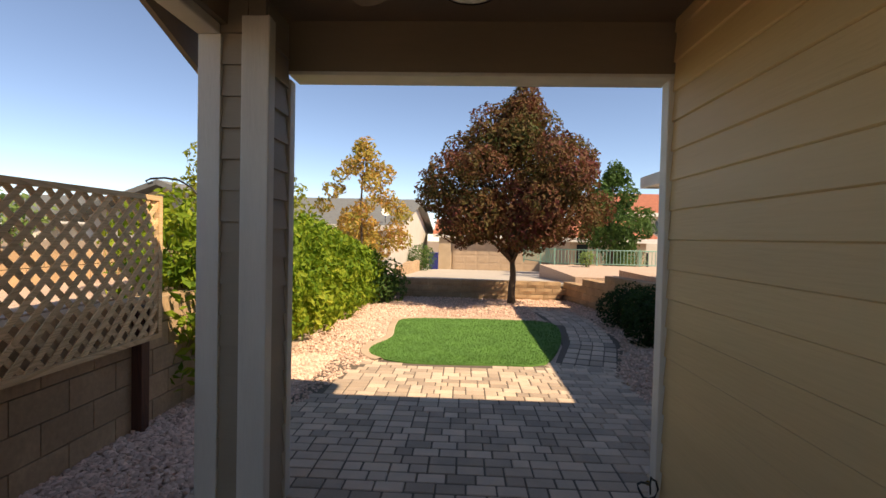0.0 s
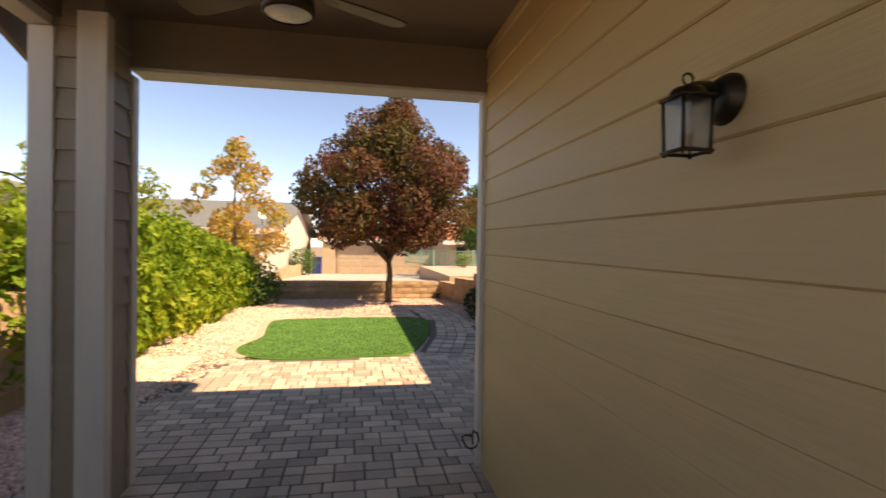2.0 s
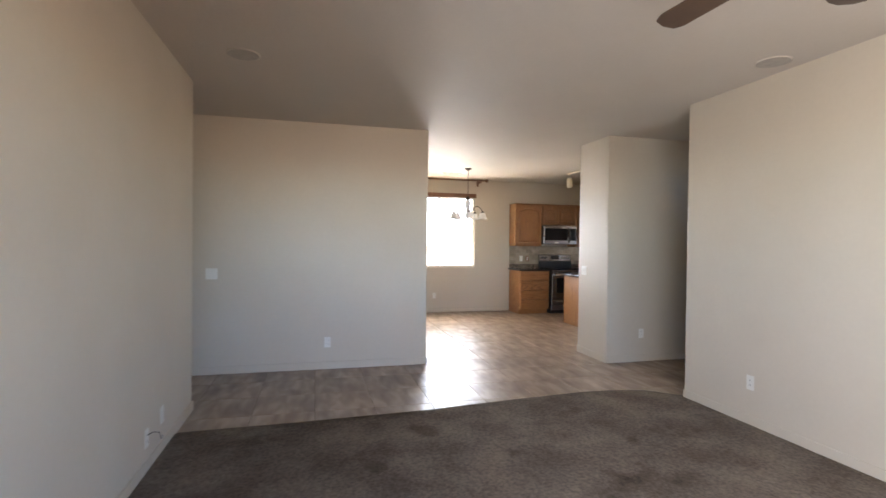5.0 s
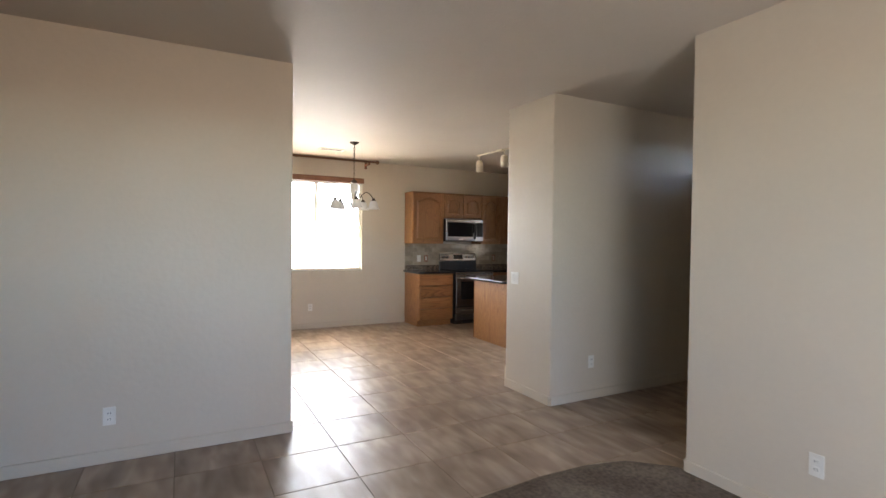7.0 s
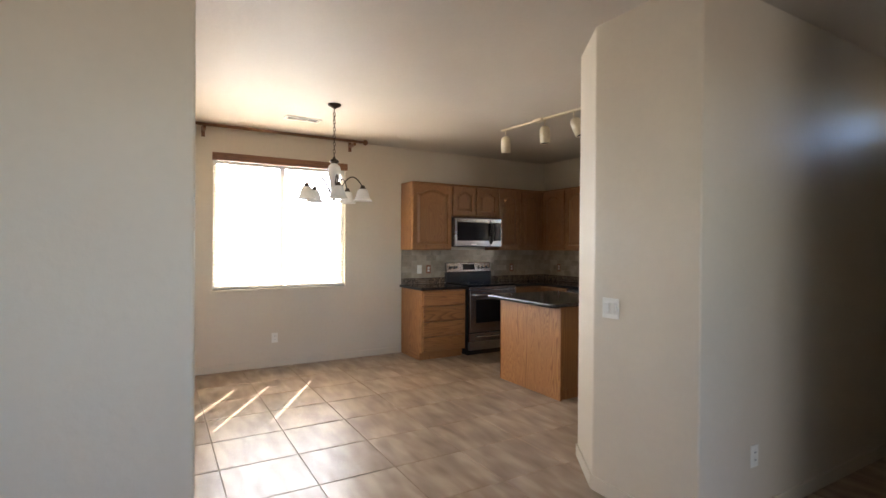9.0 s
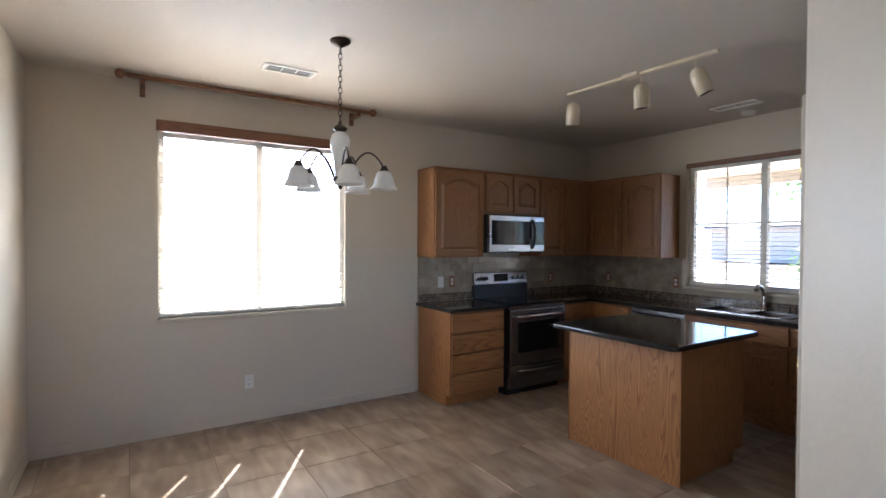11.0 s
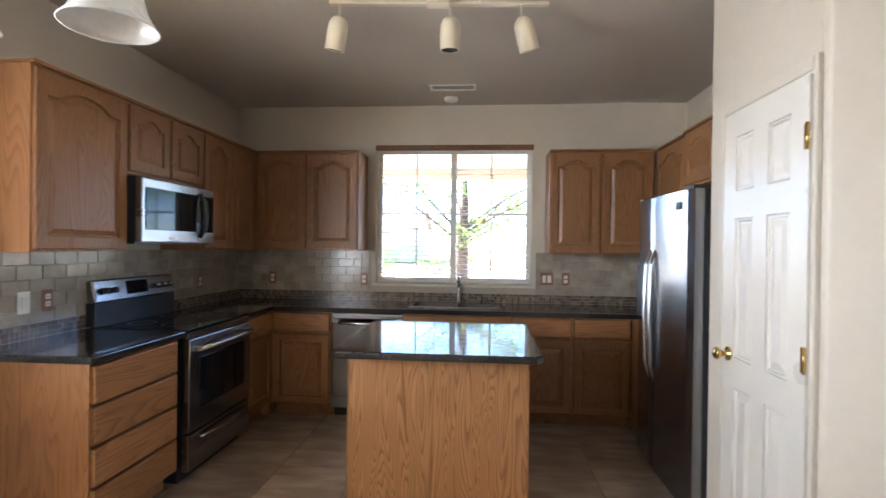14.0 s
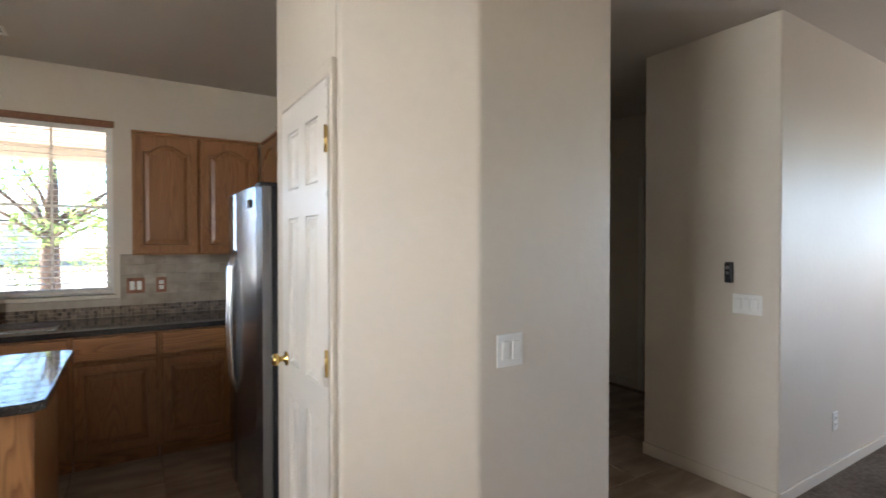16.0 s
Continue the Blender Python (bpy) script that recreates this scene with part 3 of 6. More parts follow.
# ---- patio shell ----
structure("patio_ceiling", box(-1.85, -5.2, 2.56, 0.545, 2.95, 2.60), "soffit", "brown painted patio ceiling", "ceiling")
# second box is an added, hidden strip that casts the shadow edge on the yard
structure("patio_roof", boxes((-1.95, -5.4, 2.72, 0.6, 2.95, 2.86), (-0.90, 2.95, 2.72, 0.6, 3.56, 2.86)), "shingle", "patio roof with an added unseen north strip that shades the yard", "roof")
# the first two boards only close that added strip
structure("patio_fascia", boxes((-0.90, 3.56, 2.60, 0.52, 3.58, 2.86), (-0.90, 2.96, 2.60, 0.52, 3.56, 2.63), (-1.95, -5.4, 2.605, 0.52, 2.95, 2.63)), "beam", "brown eave boards, some round the added roof strip", "trim")
def rake_board():
    """Sloping end board of the patio roof, falling 4 in 12 towards the yard."""
    bm = box(-1.985, -2.6, 0.0, -1.955, 0.36, 0.235)
    for v in bm.verts:
        v.co.z -= 0.346 * v.co.y
    return moved(bm, pose(0, 2.62, 2.305))


structure("patio_rake", rake_board(), "beam", "brown sloping roof-edge board", "trim")
structure("beam_north", box(-1.50, 2.78, 2.292, 0.545, 2.95, 2.56), "beam", "brown painted patio beam", "beam")
structure("beam_trim", box(-1.50, 2.775, 2.272, 0.545, 2.955, 2.292, 0.004), "trimtan", "pale trim under the patio beam", "trim")
structure("beam_west", box(-1.85, -5.2, 2.375, -1.735, 2.50, 2.56, 0.005), "trimtan", "pale patio beam", "beam")
structure("beam_west_side", box(-1.735, -5.2, 2.42, -1.70, 2.86, 2.56), "beam", "brown board behind the beam", "beam")
structure("jamb_trim", box(0.500, 2.745, GZ, 0.535, 2.83, 2.25, 0.003), "trimtan", "pale corner board at the end of the siding", "trim")

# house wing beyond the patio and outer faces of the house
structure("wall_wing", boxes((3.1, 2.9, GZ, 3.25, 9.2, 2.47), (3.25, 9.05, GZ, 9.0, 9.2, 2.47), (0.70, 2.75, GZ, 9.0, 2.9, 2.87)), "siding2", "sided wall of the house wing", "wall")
structure("wing_fascia", boxes((2.72, 2.9, 2.40, 2.77, 9.55, 2.60), (2.77, 9.5, 2.40, 9.0, 9.55, 2.60)), "white", "white eave board", "trim")
structure("wing_soffit", box(2.77, 2.9, 2.42, 3.1, 9.5, 2.465), "white", "white soffit", "trim")
# ---- windows, blinds and doors of the house ----
def window_unit(name, w, h, label, m, mullions=True):
    """A vinyl slider set in the wall, local x across, front (room side) to -y; origin at the sill's left end."""
    win = new(name)
    win.matrix_world = m
    tagged(win, label, "window", kind="structure")
    f = 0.045
    part("window_frame", boxes((0, 0.05, 0, w, 0.11, f), (0, 0.05, h - f, w, 0.11, h), (0, 0.05, f, f, 0.11, h - f), (w - f, 0.05, f, w, 0.11, h - f), (w / 2 - 0.028, 0.05, f, w / 2 + 0.028, 0.11, h - f)), "vinyl", win)
    for i in (0, 1):
        x0 = f if i == 0 else w / 2 + 0.028
        x1 = w / 2 - 0.028 if i == 0 else w - f
        p = part("pane", box(x0, 0.082, f, x1, 0.086, h - f), "pane", win)
        p.visible_shadow = False
        if mullions:
            part("muntin", boxes((x0, 0.076, h * 0.52 - 0.008, x1, 0.081, h * 0.52 + 0.008), ((x0 + x1) / 2 - 0.008, 0.0765, f, (x0 + x1) / 2 + 0.008, 0.0805, h - f)), "vinyl", win)
    return win


def blind(w, h, label, m, n_slats, slat_tilt, val_h=0.075, val_out=0.03, halves=2):
    """Faux-wood blinds: valance, slats, bottom rail and cords, hung inside the opening."""
    b = thing("window_blind", label, "blind", "window blinds")
    b.matrix_world = m
    part("valance", box(-0.01, -val_out, h - 0.02, w + 0.01, 0.005, h - 0.02 + val_h, 0.006, 2), "rodwood", b, "brown wooden valance")
    g = 0.014
    sw = w / halves - 2 * g
    # each slat is routed for its two ladder cords
    ha, hb, hc = 0.150, sw - 0.150, 0.0135
    me = mesh_of(boxes((0, -0.024, -0.0015, sw, -0.010, 0.0015), (0, 0.010, -0.0015, sw, 0.024, 0.0015), (0, -0.010, -0.0015, ha - hc, 0.010, 0.0015), (ha + hc, -0.010, -0.0015, hb - hc, 0.010, 0.0015), (hb + hc, -0.010, -0.0015, sw, 0.010, 0.0015)), "slat", "slat")
    pitch = (h - 0.08) / n_slats
    for k in range(halves):
        x0 = w * k / halves + g
        for i in range(n_slats):
            piece("slat", me, b, pose(x0, 0.03, 0.05 + pitch * i, slat_tilt + random.uniform(-1.2, 1.2), 0, 0))
        part("bottom_rail", box(x0, 0.008, 0.012, x0 + sw, 0.052, 0.034, 0.004), "slat", b)
        part("cord", boxes((x0 + 0.149, 0.004, 0.02, x0 + 0.151, 0.006, h - 0.03), (x0 + sw - 0.151, 0.004, 0.02, x0 + sw - 0.149, 0.006, h - 0.03)), "slat", b)
    return b


E_WIN = pose(10.29, -2.69, 0.925, 0, 0, -90)
S_WIN = pose(8.93, -7.50, 1.08, 0, 0, 180)
window_unit("window_1", 1.52, 1.46, "bright white vinyl sliding window over the dining floor", E_WIN, False)
window_unit("window_2", 1.45, 1.26, "white vinyl sliding window over the kitchen sink", S_WIN)
blind(1.52, 1.46, "open horizontal slat blind with brown wooden valance", E_WIN, 33, 4, 0.085, 0.06)
blind(1.45, 1.26, "open horizontal slat blind on the sink window", S_WIN, 28, 4, 0.05, 0.02)
structure("window_sill", box(10.262, -4.23, 0.895, 10.40, -2.67, 0.925, 0.004), "wall", "painted sill under the dining window", "sill")
structure("window_sill", box(7.46, -7.60, 1.05, 8.95, -7.478, 1.08, 0.004), "wall", "painted sill over the sink", "sill")
structure("window_stool", boxes((7.44, -7.50, 1.075, 7.48, -7.49, 2.34), (8.93, -7.50, 1.075, 8.97, -7.49, 2.34)), "wall", "painted window edge", "trim")


def curtain_rod():
    r = thing("curtain_rod", "brown wooden curtain pole with ball finials", "curtain rod", at=(10.10, -3.4, 2.712))
    part("rod", tube([(0, -0.95, 0), (0, 0.90, 0)], 0.017, 12), "rodwood", r)
    for y, s in ((-0.95, -1), (0.90, 1)):
        ball = lathe([(0.0, -0.034), (0.02, -0.028), (0.033, -0.012), (0.036, 0.0), (0.033, 0.012), (0.02, 0.028), (0.010, 0.034), (0.017, 0.045), (0.017, 0.06)], 14, pose(0, y + s * 0.05, 0, 90 * s, 0, 0))
        part("finial", ball, "rodwood", r)
    for y in (-0.86, 0.81):
        part("bracket", boxes((-0.012, y - 0.014, -0.050, 0.165, y + 0.014, -0.018), (0.165, y - 0.018, -0.10, 0.189, y + 0.018, 0.015)), "rodwood", r)


curtain_rod()


def six_panel_door(w, h, t=0.035):
    """Moulded six-panel door leaf in the x-z plane, front to -y."""
    bms = [box(0, -t + 0.012, 0, w, 0, h)]
    st, mid = 0.105, 0.10
    pw = (w - 2 * st - mid) / 2
    rows = [(0.20, 0.80), (0.93, 1.56), (1.68, h - 0.11)]
    bms.append(boxes((0, -t, 0, st, -t + 0.0125, h), (w - st, -t, 0, w, -t + 0.0125, h), (st + pw, -t, 0, st + pw + mid, -t + 0.0125, h)))
    zs = [0.0] + [v for r in rows for v in r] + [h]
    for i in range(0, len(zs), 2):
        for x0 in (st, st + pw + mid):
            bms.append(box(x0, -t, zs[i], x0 + pw, -t + 0.0125, zs[i + 1]))
    for z0, z1 in rows:
        for x0 in (st, st + pw + mid):
            bms.append(moved(panel_door(pw - 0.004, z1 - z0 - 0.004, 0.014, 0.012, raise_=0.008), pose(x0 + 0.002, -t + 0.016, z0 + 0.002)))
    return joined(*bms)


def door_knob():
    k = lathe([(0.0, 0.0), (0.032, 0.0), (0.032, 0.006), (0.014, 0.010), (0.011, 0.028), (0.018, 0.034), (0.027, 0.045), (0.028, 0.055), (0.022, 0.064), (0.0, 0.068)], 20, pose(0, 0, 0, 90, 0, 0))
    return k


def pantry_door():
    d = new("door_1")
    d.matrix_world = pose(6.745, -5.345, 0.012, 0, 0, 90)
    tagged(d, "white six-panel pantry door, closed, with a brass knob", "door", kind="structure")
    w, h = 0.61, 2.035
    leaf = part("leaf", six_panel_door(w, h), "doorwhite", d)
    knob = part("knob", moved(door_knob(), pose(0.065, -0.035, 0.94)), "brass", leaf, "polished brass knob")
    for z in (0.24, 1.03, 1.82):
        part("hinge", joined(box(w - 0.022, -0.040, z - 0.045, w + 0.002, -0.0345, z + 0.045), tube([(w - 0.001, -0.041, z - 0.048), (w - 0.001, -0.041, z + 0.048)], 0.006, 8)), "brass", d, "brass hinge")
    part("jamb", boxes((-0.0105, -0.024, -0.011, -0.0015, 0.0, h + 0.012), (w + 0.0015, -0.024, -0.011, w + 0.0105, 0.0, h + 0.012), (-0.0105, -0.024, h + 0.002, w + 0.0105, 0.0, h + 0.0125)), "doorwhite", d)
    c = 0.046
    part("casing", joined(box(-c - 0.01, -0.032, -0.011, -0.01, -0.010, h + 0.018 + c, 0.005, 2), box(w + 0.01, -0.032, -0.011, w + c - 0.012, -0.010, h + 0.018 + c, 0.005, 2), box(-0.01, -0.032, h + 0.012, w + 0.01, -0.010, h + 0.018 + c, 0.005, 2)), "wall", d, "beige painted casing")


pantry_door()


def front_door():
    d = new("door_2")
    d.matrix_world = pose(5.575, -6.76, 0.015, 0, 0, 180)
    tagged(d, "closed beige panelled front door under a transom window", "door", kind="structure")
    leaf = part("leaf", six_panel_door(0.90, 2.015), "wall", d)
    part("knob", moved(door_knob(), pose(0.83, -0.035, 0.95)), "brass", leaf, "brass knob")
    part("casing", joined(box(-0.075, -0.085, -0.014, -0.015, -0.060, 2.11, 0.004), box(0.915, -0.085, -0.014, 0.975, -0.060, 2.11, 0.004), box(-0.015, -0.085, 2.045, 0.915, -0.060, 2.11, 0.004)), "wall", d)
    part("jamb", boxes((-0.016, -0.05, -0.014, -0.001, 0.06, 2.03), (0.901, -0.05, -0.014, 0.916, 0.06, 2.03), (-0.016, -0.05, 2.016, 0.916, 0.06, 2.031)), "wall", d)
    part("threshold", box(0, -0.05, -0.013, 0.90, 0.03, 0.0), "black", d, "dark threshold strip")
    t = new("window_3")
    t.matrix_world = pose(5.56, -6.70, 2.19, 0, 0, 180)
    tagged(t, "bright transom window over the front door", "window", kind="structure")
    part("window_frame", boxes((0, 0.04, 0, 0.89, 0.10, 0.03), (0, 0.04, 0.25, 0.89, 0.10, 0.28), (0, 0.04, 0.03, 0.03, 0.10, 0.25), (0.86, 0.04, 0.03, 0.89, 0.10, 0.25)), "wall", t)
    p = part("pane", box(0.03, 0.07, 0.03, 0.86, 0.074, 0.25), "pane", t)
    p.visible_shadow = False


front_door()


def hall_doorway():
    d = new("door_3")
    d.matrix_world = pose(3.10, -6.10, 0.0, 0, 0, 90)
    tagged(d, "white cased doorway with its door swung inward", "door", kind="structure")
    part("casing", joined(box(-0.065, -0.016, 0.001, 0.0, 0.0, 2.115, 0.004), box(0.76, -0.016, 0.001, 0.825, 0.0, 2.115, 0.004), box(0.0, -0.016, 2.05, 0.76, 0.0, 2.115, 0.004)), "doorwhite", d)
    leaf = part("leaf", moved(six_panel_door(0.72, 2.02), pose(0.04, 0.13, 0.012, 0, 0, 84)), "doorwhite", d)
    for z in (0.3, 1.05, 1.8):
        part("hinge", box(0.004, -0.004, z - 0.045, 0.02, 0.06, z + 0.045), "brass", d, "brass hinge")


hall_doorway()


def slider_frame():
    s = new("door_4")
    s.matrix_world = pose(0, 0, 0)
    tagged(s, "open multi-panel sliding glass door frame with metal channels", "sliding door", kind="structure")
    y0 = 0.10
    # end jamb: ribs stepping back into the opening, dark strips filling the channels between
    def jamb_at(u):
        return 0.512 + 0.108 * u, 0.19 - 0.19 * u
    part("outer_flange", box(0.506, 0.176, GZ, 0.543, 0.206, 2.42, 0.003), "alu", s)
    edges = ((0.133, 0.224), (0.28, 0.403), (0.485, 0.585), (0.634, 0.700), (0.724, 0.844))
    for u0, u1 in edges:
        xr, _ = jamb_at((u0 + u1) / 2)
        ya, yb = jamb_at(u1)[1], jamb_at(u0)[1]
        part("rib", box(xr - 0.006, ya, 0.0, 0.544 if yb > 0.12 else 0.619, yb, 2.36, 0.0025, 2), "alu", s)
    for u0, u1 in zip((0.073, 0.224, 0.403, 0.585, 0.700), (0.133, 0.28, 0.485, 0.634, 0.724)):
        xr, _ = jamb_at((u0 + u1) / 2)
        ya, yb = jamb_at(u1)[1], jamb_at(u0)[1]
        part("channel_strip", box(xr + 0.006, ya + 0.0004, GZ, 0.5445 if yb > 0.12 else 0.6195, yb - 0.0004, 2.355), "channelfill", s, "dark brown strip filling the channel between ribs")
    part("strike", joined(box(0.521, 0.149, 0.80, 0.526, 0.164, 0.92, 0.001), box(0.518, 0.153, 0.83, 0.522, 0.160, 0.85), box(0.518, 0.153, 0.87, 0.522, 0.160, 0.89)), "chrome", s, "bright metal latch keeper")
    part("screw", lathe([(0.0, 0.0), (0.005, 0.0), (0.004, 0.004), (0.0, 0.005)], 10, pose(0.560, 0.102, 1.60, 0, -90, 0)), "black", s)
    part("head", box(0.47, -4.0, 2.33, 0.62, y0, 2.36), "alu", s)
    part("track", boxes((0.50, -4.0, -0.004, 0.62, y0, 0.006), (0.528, -4.0, 0.006, 0.534, y0, 0.018), (0.572, -4.0, 0.006, 0.578, y0, 0.018)), "alu", s, "metal floor track")
    part("end_jamb", box(0.47, -4.02, GZ, 0.62, -3.97, 2.36), "alu", s)


slider_frame()
structure("jamb_return", box(0.62, -0.002, 0.0, 0.72, 0.0, 2.36), "wall", "painted return beside the sliding door", "trim")


# ---- kitchen ----
CW, CS, CE = -90, 180, 90   # fronts to the west, to the north, to the east


def base_unit(name, label, m, w, drawers, doors, false_front=False, depth=0.59, end_left=False):
    """A base cabinet, local x along its width, front to -y, back at y = depth."""
    c = thing(name, label, "cabinet", "kitchen base cabinets")
    c.matrix_world = m
    part("body", box(0, 0.022, 0.10, w, depth, 0.876), "oak", c)
    for sx in (0, w - 0.010):
        part("stile", box(sx, 0.0, 0.10, sx + 0.010, 0.0218, 0.876), "oak", c)
    part("toe_kick", box(0.004, 0.07, 0.0, w - 0.004, depth, 0.10), "oakx", c)
    t, g = 0.019, 0.014
    if doors == 0:
        hs = drawers
        z = 0.862
        for hgt in hs:
            d = part("drawer_front", box(g, -t, z - hgt + 0.016, w - g, 0.018, z, 0.007, 2), "oakx" if m.to_euler().z % math.pi < 0.3 else "oaky", c)
            z -= hgt
        return c
    dz = 0.70
    nd = 1 if false_front else doors
    for i in range(nd):
        x0, x1 = w * i / nd + g, w * (i + 1) / nd - g
        part("drawer_front", box(x0, -t, dz + 0.014, x1, 0.018, 0.862, 0.007, 2), "oakx" if m.to_euler().z % math.pi < 0.3 else "oaky", c)
    for i in range(doors):
        x0, x1 = w * i / doors + g, w * (i + 1) / doors - g
        part("door", moved(panel_door(x1 - x0, dz - 0.13), pose(x0, 0, 0.118)), "oakd", c)
    return c


def wall_unit(name, label, m, w, h, doors, arch=0.055, depth=0.32):
    c = thing(name, label, "cabinet", "kitchen wall cabinets")
    c.matrix_world = m
    part("body", box(0, 0, 0, w, depth, h), "oak", c)
    part("crown", box(-0.004, -0.024, h, w + 0.004, depth, h + 0.018, 0.005, 2), "oakx", c)
    g = 0.010
    for i in range(doors):
        x0, x1 = w * i / doors + g, w * (i + 1) / doors - g
        part("door", moved(panel_door(x1 - x0, h - 0.03, stile=min(0.058, (x1 - x0) * 0.2), arch=arch), pose(x0, 0, 0.015)), "oakd", c)
    return c


base_unit("drawer_cabinet", "oak base cabinet with four plain drawers", pose(9.68, -4.99, 0, 0, 0, CW), 0.635, (0.19, 0.19, 0.19, 0.192), 0)
base_unit("base_cabinet", "oak base cabinet beside the stove", pose(9.68, -6.42, 0, 0, 0, CW), 0.47, (), 1)
base_unit("base_cabinet", "oak base cabinet in the corner", pose(9.66, -6.89, 0, 0, 0, CS), 0.50, (), 1)
base_unit("sink_cabinet", "oak sink cabinet with a false drawer front", pose(8.565, -6.89, 0, 0, 0, CS), 0.875, (), 2, True)
base_unit("base_cabinet", "oak base cabinet with drawer and panelled door", pose(7.69, -6.89, 0, 0, 0, CS), 0.48, (), 1)
base_unit("base_cabinet", "oak base cabinet with drawer and panelled door", pose(7.21, -6.89, 0, 0, 0, CS), 0.46, (), 1)
part("body", box(6.13, -7.49, 0.0, 6.745, -6.90, 0.876), "oak", tagged(new("filler_cabinet"), "oak filler panel beside the fridge", "cabinet", "kitchen base cabinets"))
corner = tagged(new("corner_cabinet"), "oak corner base between the two runs", "cabinet", "kitchen base cabinets")
part("body", boxes((9.69, -7.49, 0.0, 10.28, -6.895, 0.876), (9.663, -6.93, 0.10, 9.69, -6.888, 0.876)), "oak", corner)

wall_unit("wall_cabinet", "oak wall cabinet with an arched raised-panel door", pose(9.97, -4.984, 1.378, 0, 0, CW), 0.60, 0.866, 1)
wall_unit("wall_cabinet", "short oak wall cabinet over the microwave", pose(9.97, -5.586, 1.83, 0, 0, CW), 0.765, 0.414, 2, 0.045)
wall_unit("wall_cabinet", "oak wall cabinet with two arched doors", pose(9.97, -6.353, 1.378, 0, 0, CW), 0.80, 0.866, 2)
wall_unit("wall_cabinet", "oak wall cabinet with two arched doors beside the window", pose(9.95, -7.18, 1.378, 0, 0, CS), 0.93, 0.866, 2)
wall_unit("wall_cabinet", "oak wall cabinet with two arched doors beside the window", pose(7.36, -7.18, 1.378, 0, 0, CS), 0.86, 0.866, 2)
wall_unit("wall_cabinet", "oak wall cabinet over the fridge", pose(6.47, -7.17, 1.378, 0, 0, CE), 0.62, 0.866, 1, 0.055)
wall_unit("wall_cabinet", "short oak wall cabinet over the fridge", pose(6.50, -6.53, 1.86, 0, 0, CE), 0.97, 0.384, 2, 0.04, 0.36)
cw = tagged(new("corner_wall_cabinet"), "oak corner wall cabinet box", "cabinet", "kitchen wall cabinets")
part("body", box(9.96, -7.49, 1.378, 10.28, -7.155, 2.244), "oak", cw)


def counter():
    c = tagged(new("worktop"), "polished dark granite worktop in an L around the corner", "worktop")
    z0, z1 = 0.878, 0.914
    part("slab_east", box(9.645, -5.655, z0, 10.285, -4.965, z1, 0.008, 3), "granite", c)
    part("slab_corner", prism([(10.285, -7.49), (10.285, -6.425), (9.645, -6.425), (9.645, -6.855), (8.54, -6.855), (8.54, -7.49)], z0, z1), "granite", c)
    part("slab_south", box(6.15, -7.49, z0, 7.77, -6.855, z1), "granite", c)
    part("sink_front", box(7.77, -7.02, z0, 8.54, -6.855, z1), "granite", c)
    part("sink_back", box(7.77, -7.49, z0, 8.54, -7.40, z1), "granite", c)


counter()


def sink():
    s = thing("sink", "double-bowl stainless steel sink set in the worktop", "sink", at=(8.155, -7.21, 0.914))
    part("rim", boxes((-0.385, -0.20, -0.002, 0.385, -0.185, 0.006), (-0.385, 0.185, -0.002, 0.385, 0.20, 0.006), (-0.385, -0.185, -0.002, -0.36, 0.185, 0.006), (0.36, -0.185, -0.002, 0.385, 0.185, 0.006), (-0.02, -0.185, -0.012, 0.02, 0.185, 0.004)), "steel", s)
    for x0, x1 in ((-0.36, -0.02), (0.02, 0.36)):
        b = part("bowl", boxes((x0, -0.185, -0.19, x1, 0.185, -0.185), (x0, -0.188, -0.19, x1, -0.185, 0.0), (x0, 0.185, -0.19, x1, 0.188, 0.0), (x0 - 0.002, -0.185, -0.19, x0, 0.185, 0.0), (x1, -0.185, -0.19, x1 + 0.002, 0.185, 0.0)), "steel", s)
        part("drain", lathe([(0.0, -0.183), (0.04, -0.183), (0.045, -0.1845)], 16, pose((x0 + x1) / 2, 0, 0)), "chrome", b)
    f = thing("faucet", "brushed nickel pull-out faucet behind the sink", "faucet", at=(8.14, -7.445, 0.914))
    part("base", lathe([(0.03, 0.0), (0.03, 0.012), (0.022, 0.02), (0.019, 0.09), (0.022, 0.15), (0.018, 0.17), (0.0, 0.175)], 16), "chrome", f)
    part("spout", tube([(0, 0, 0.12), (0, 0.03, 0.19), (0, 0.08, 0.235), (0, 0.13, 0.235), (0, 0.165, 0.20)], 0.014, 10, 0.017), "chrome", f)
    part("lever", tube([(0, 0, 0.165), (0.01, -0.01, 0.20), (0.015, -0.02, 0.245)], 0.007, 8, 0.004), "chrome", f)
    d = thing("soap_dispenser", "small dark soap pump beside the faucet", "soap dispenser", at=(7.93, -7.445, 0.914))
    part("pump", lathe([(0.017, 0.0), (0.017, 0.01), (0.008, 0.014), (0.008, 0.05), (0.012, 0.055), (0.0, 0.06)], 12), "bronze", d)
    part("nozzle", tube([(0, 0, 0.052), (0, 0.05, 0.05)], 0.005, 8), "bronze", d)


sink()


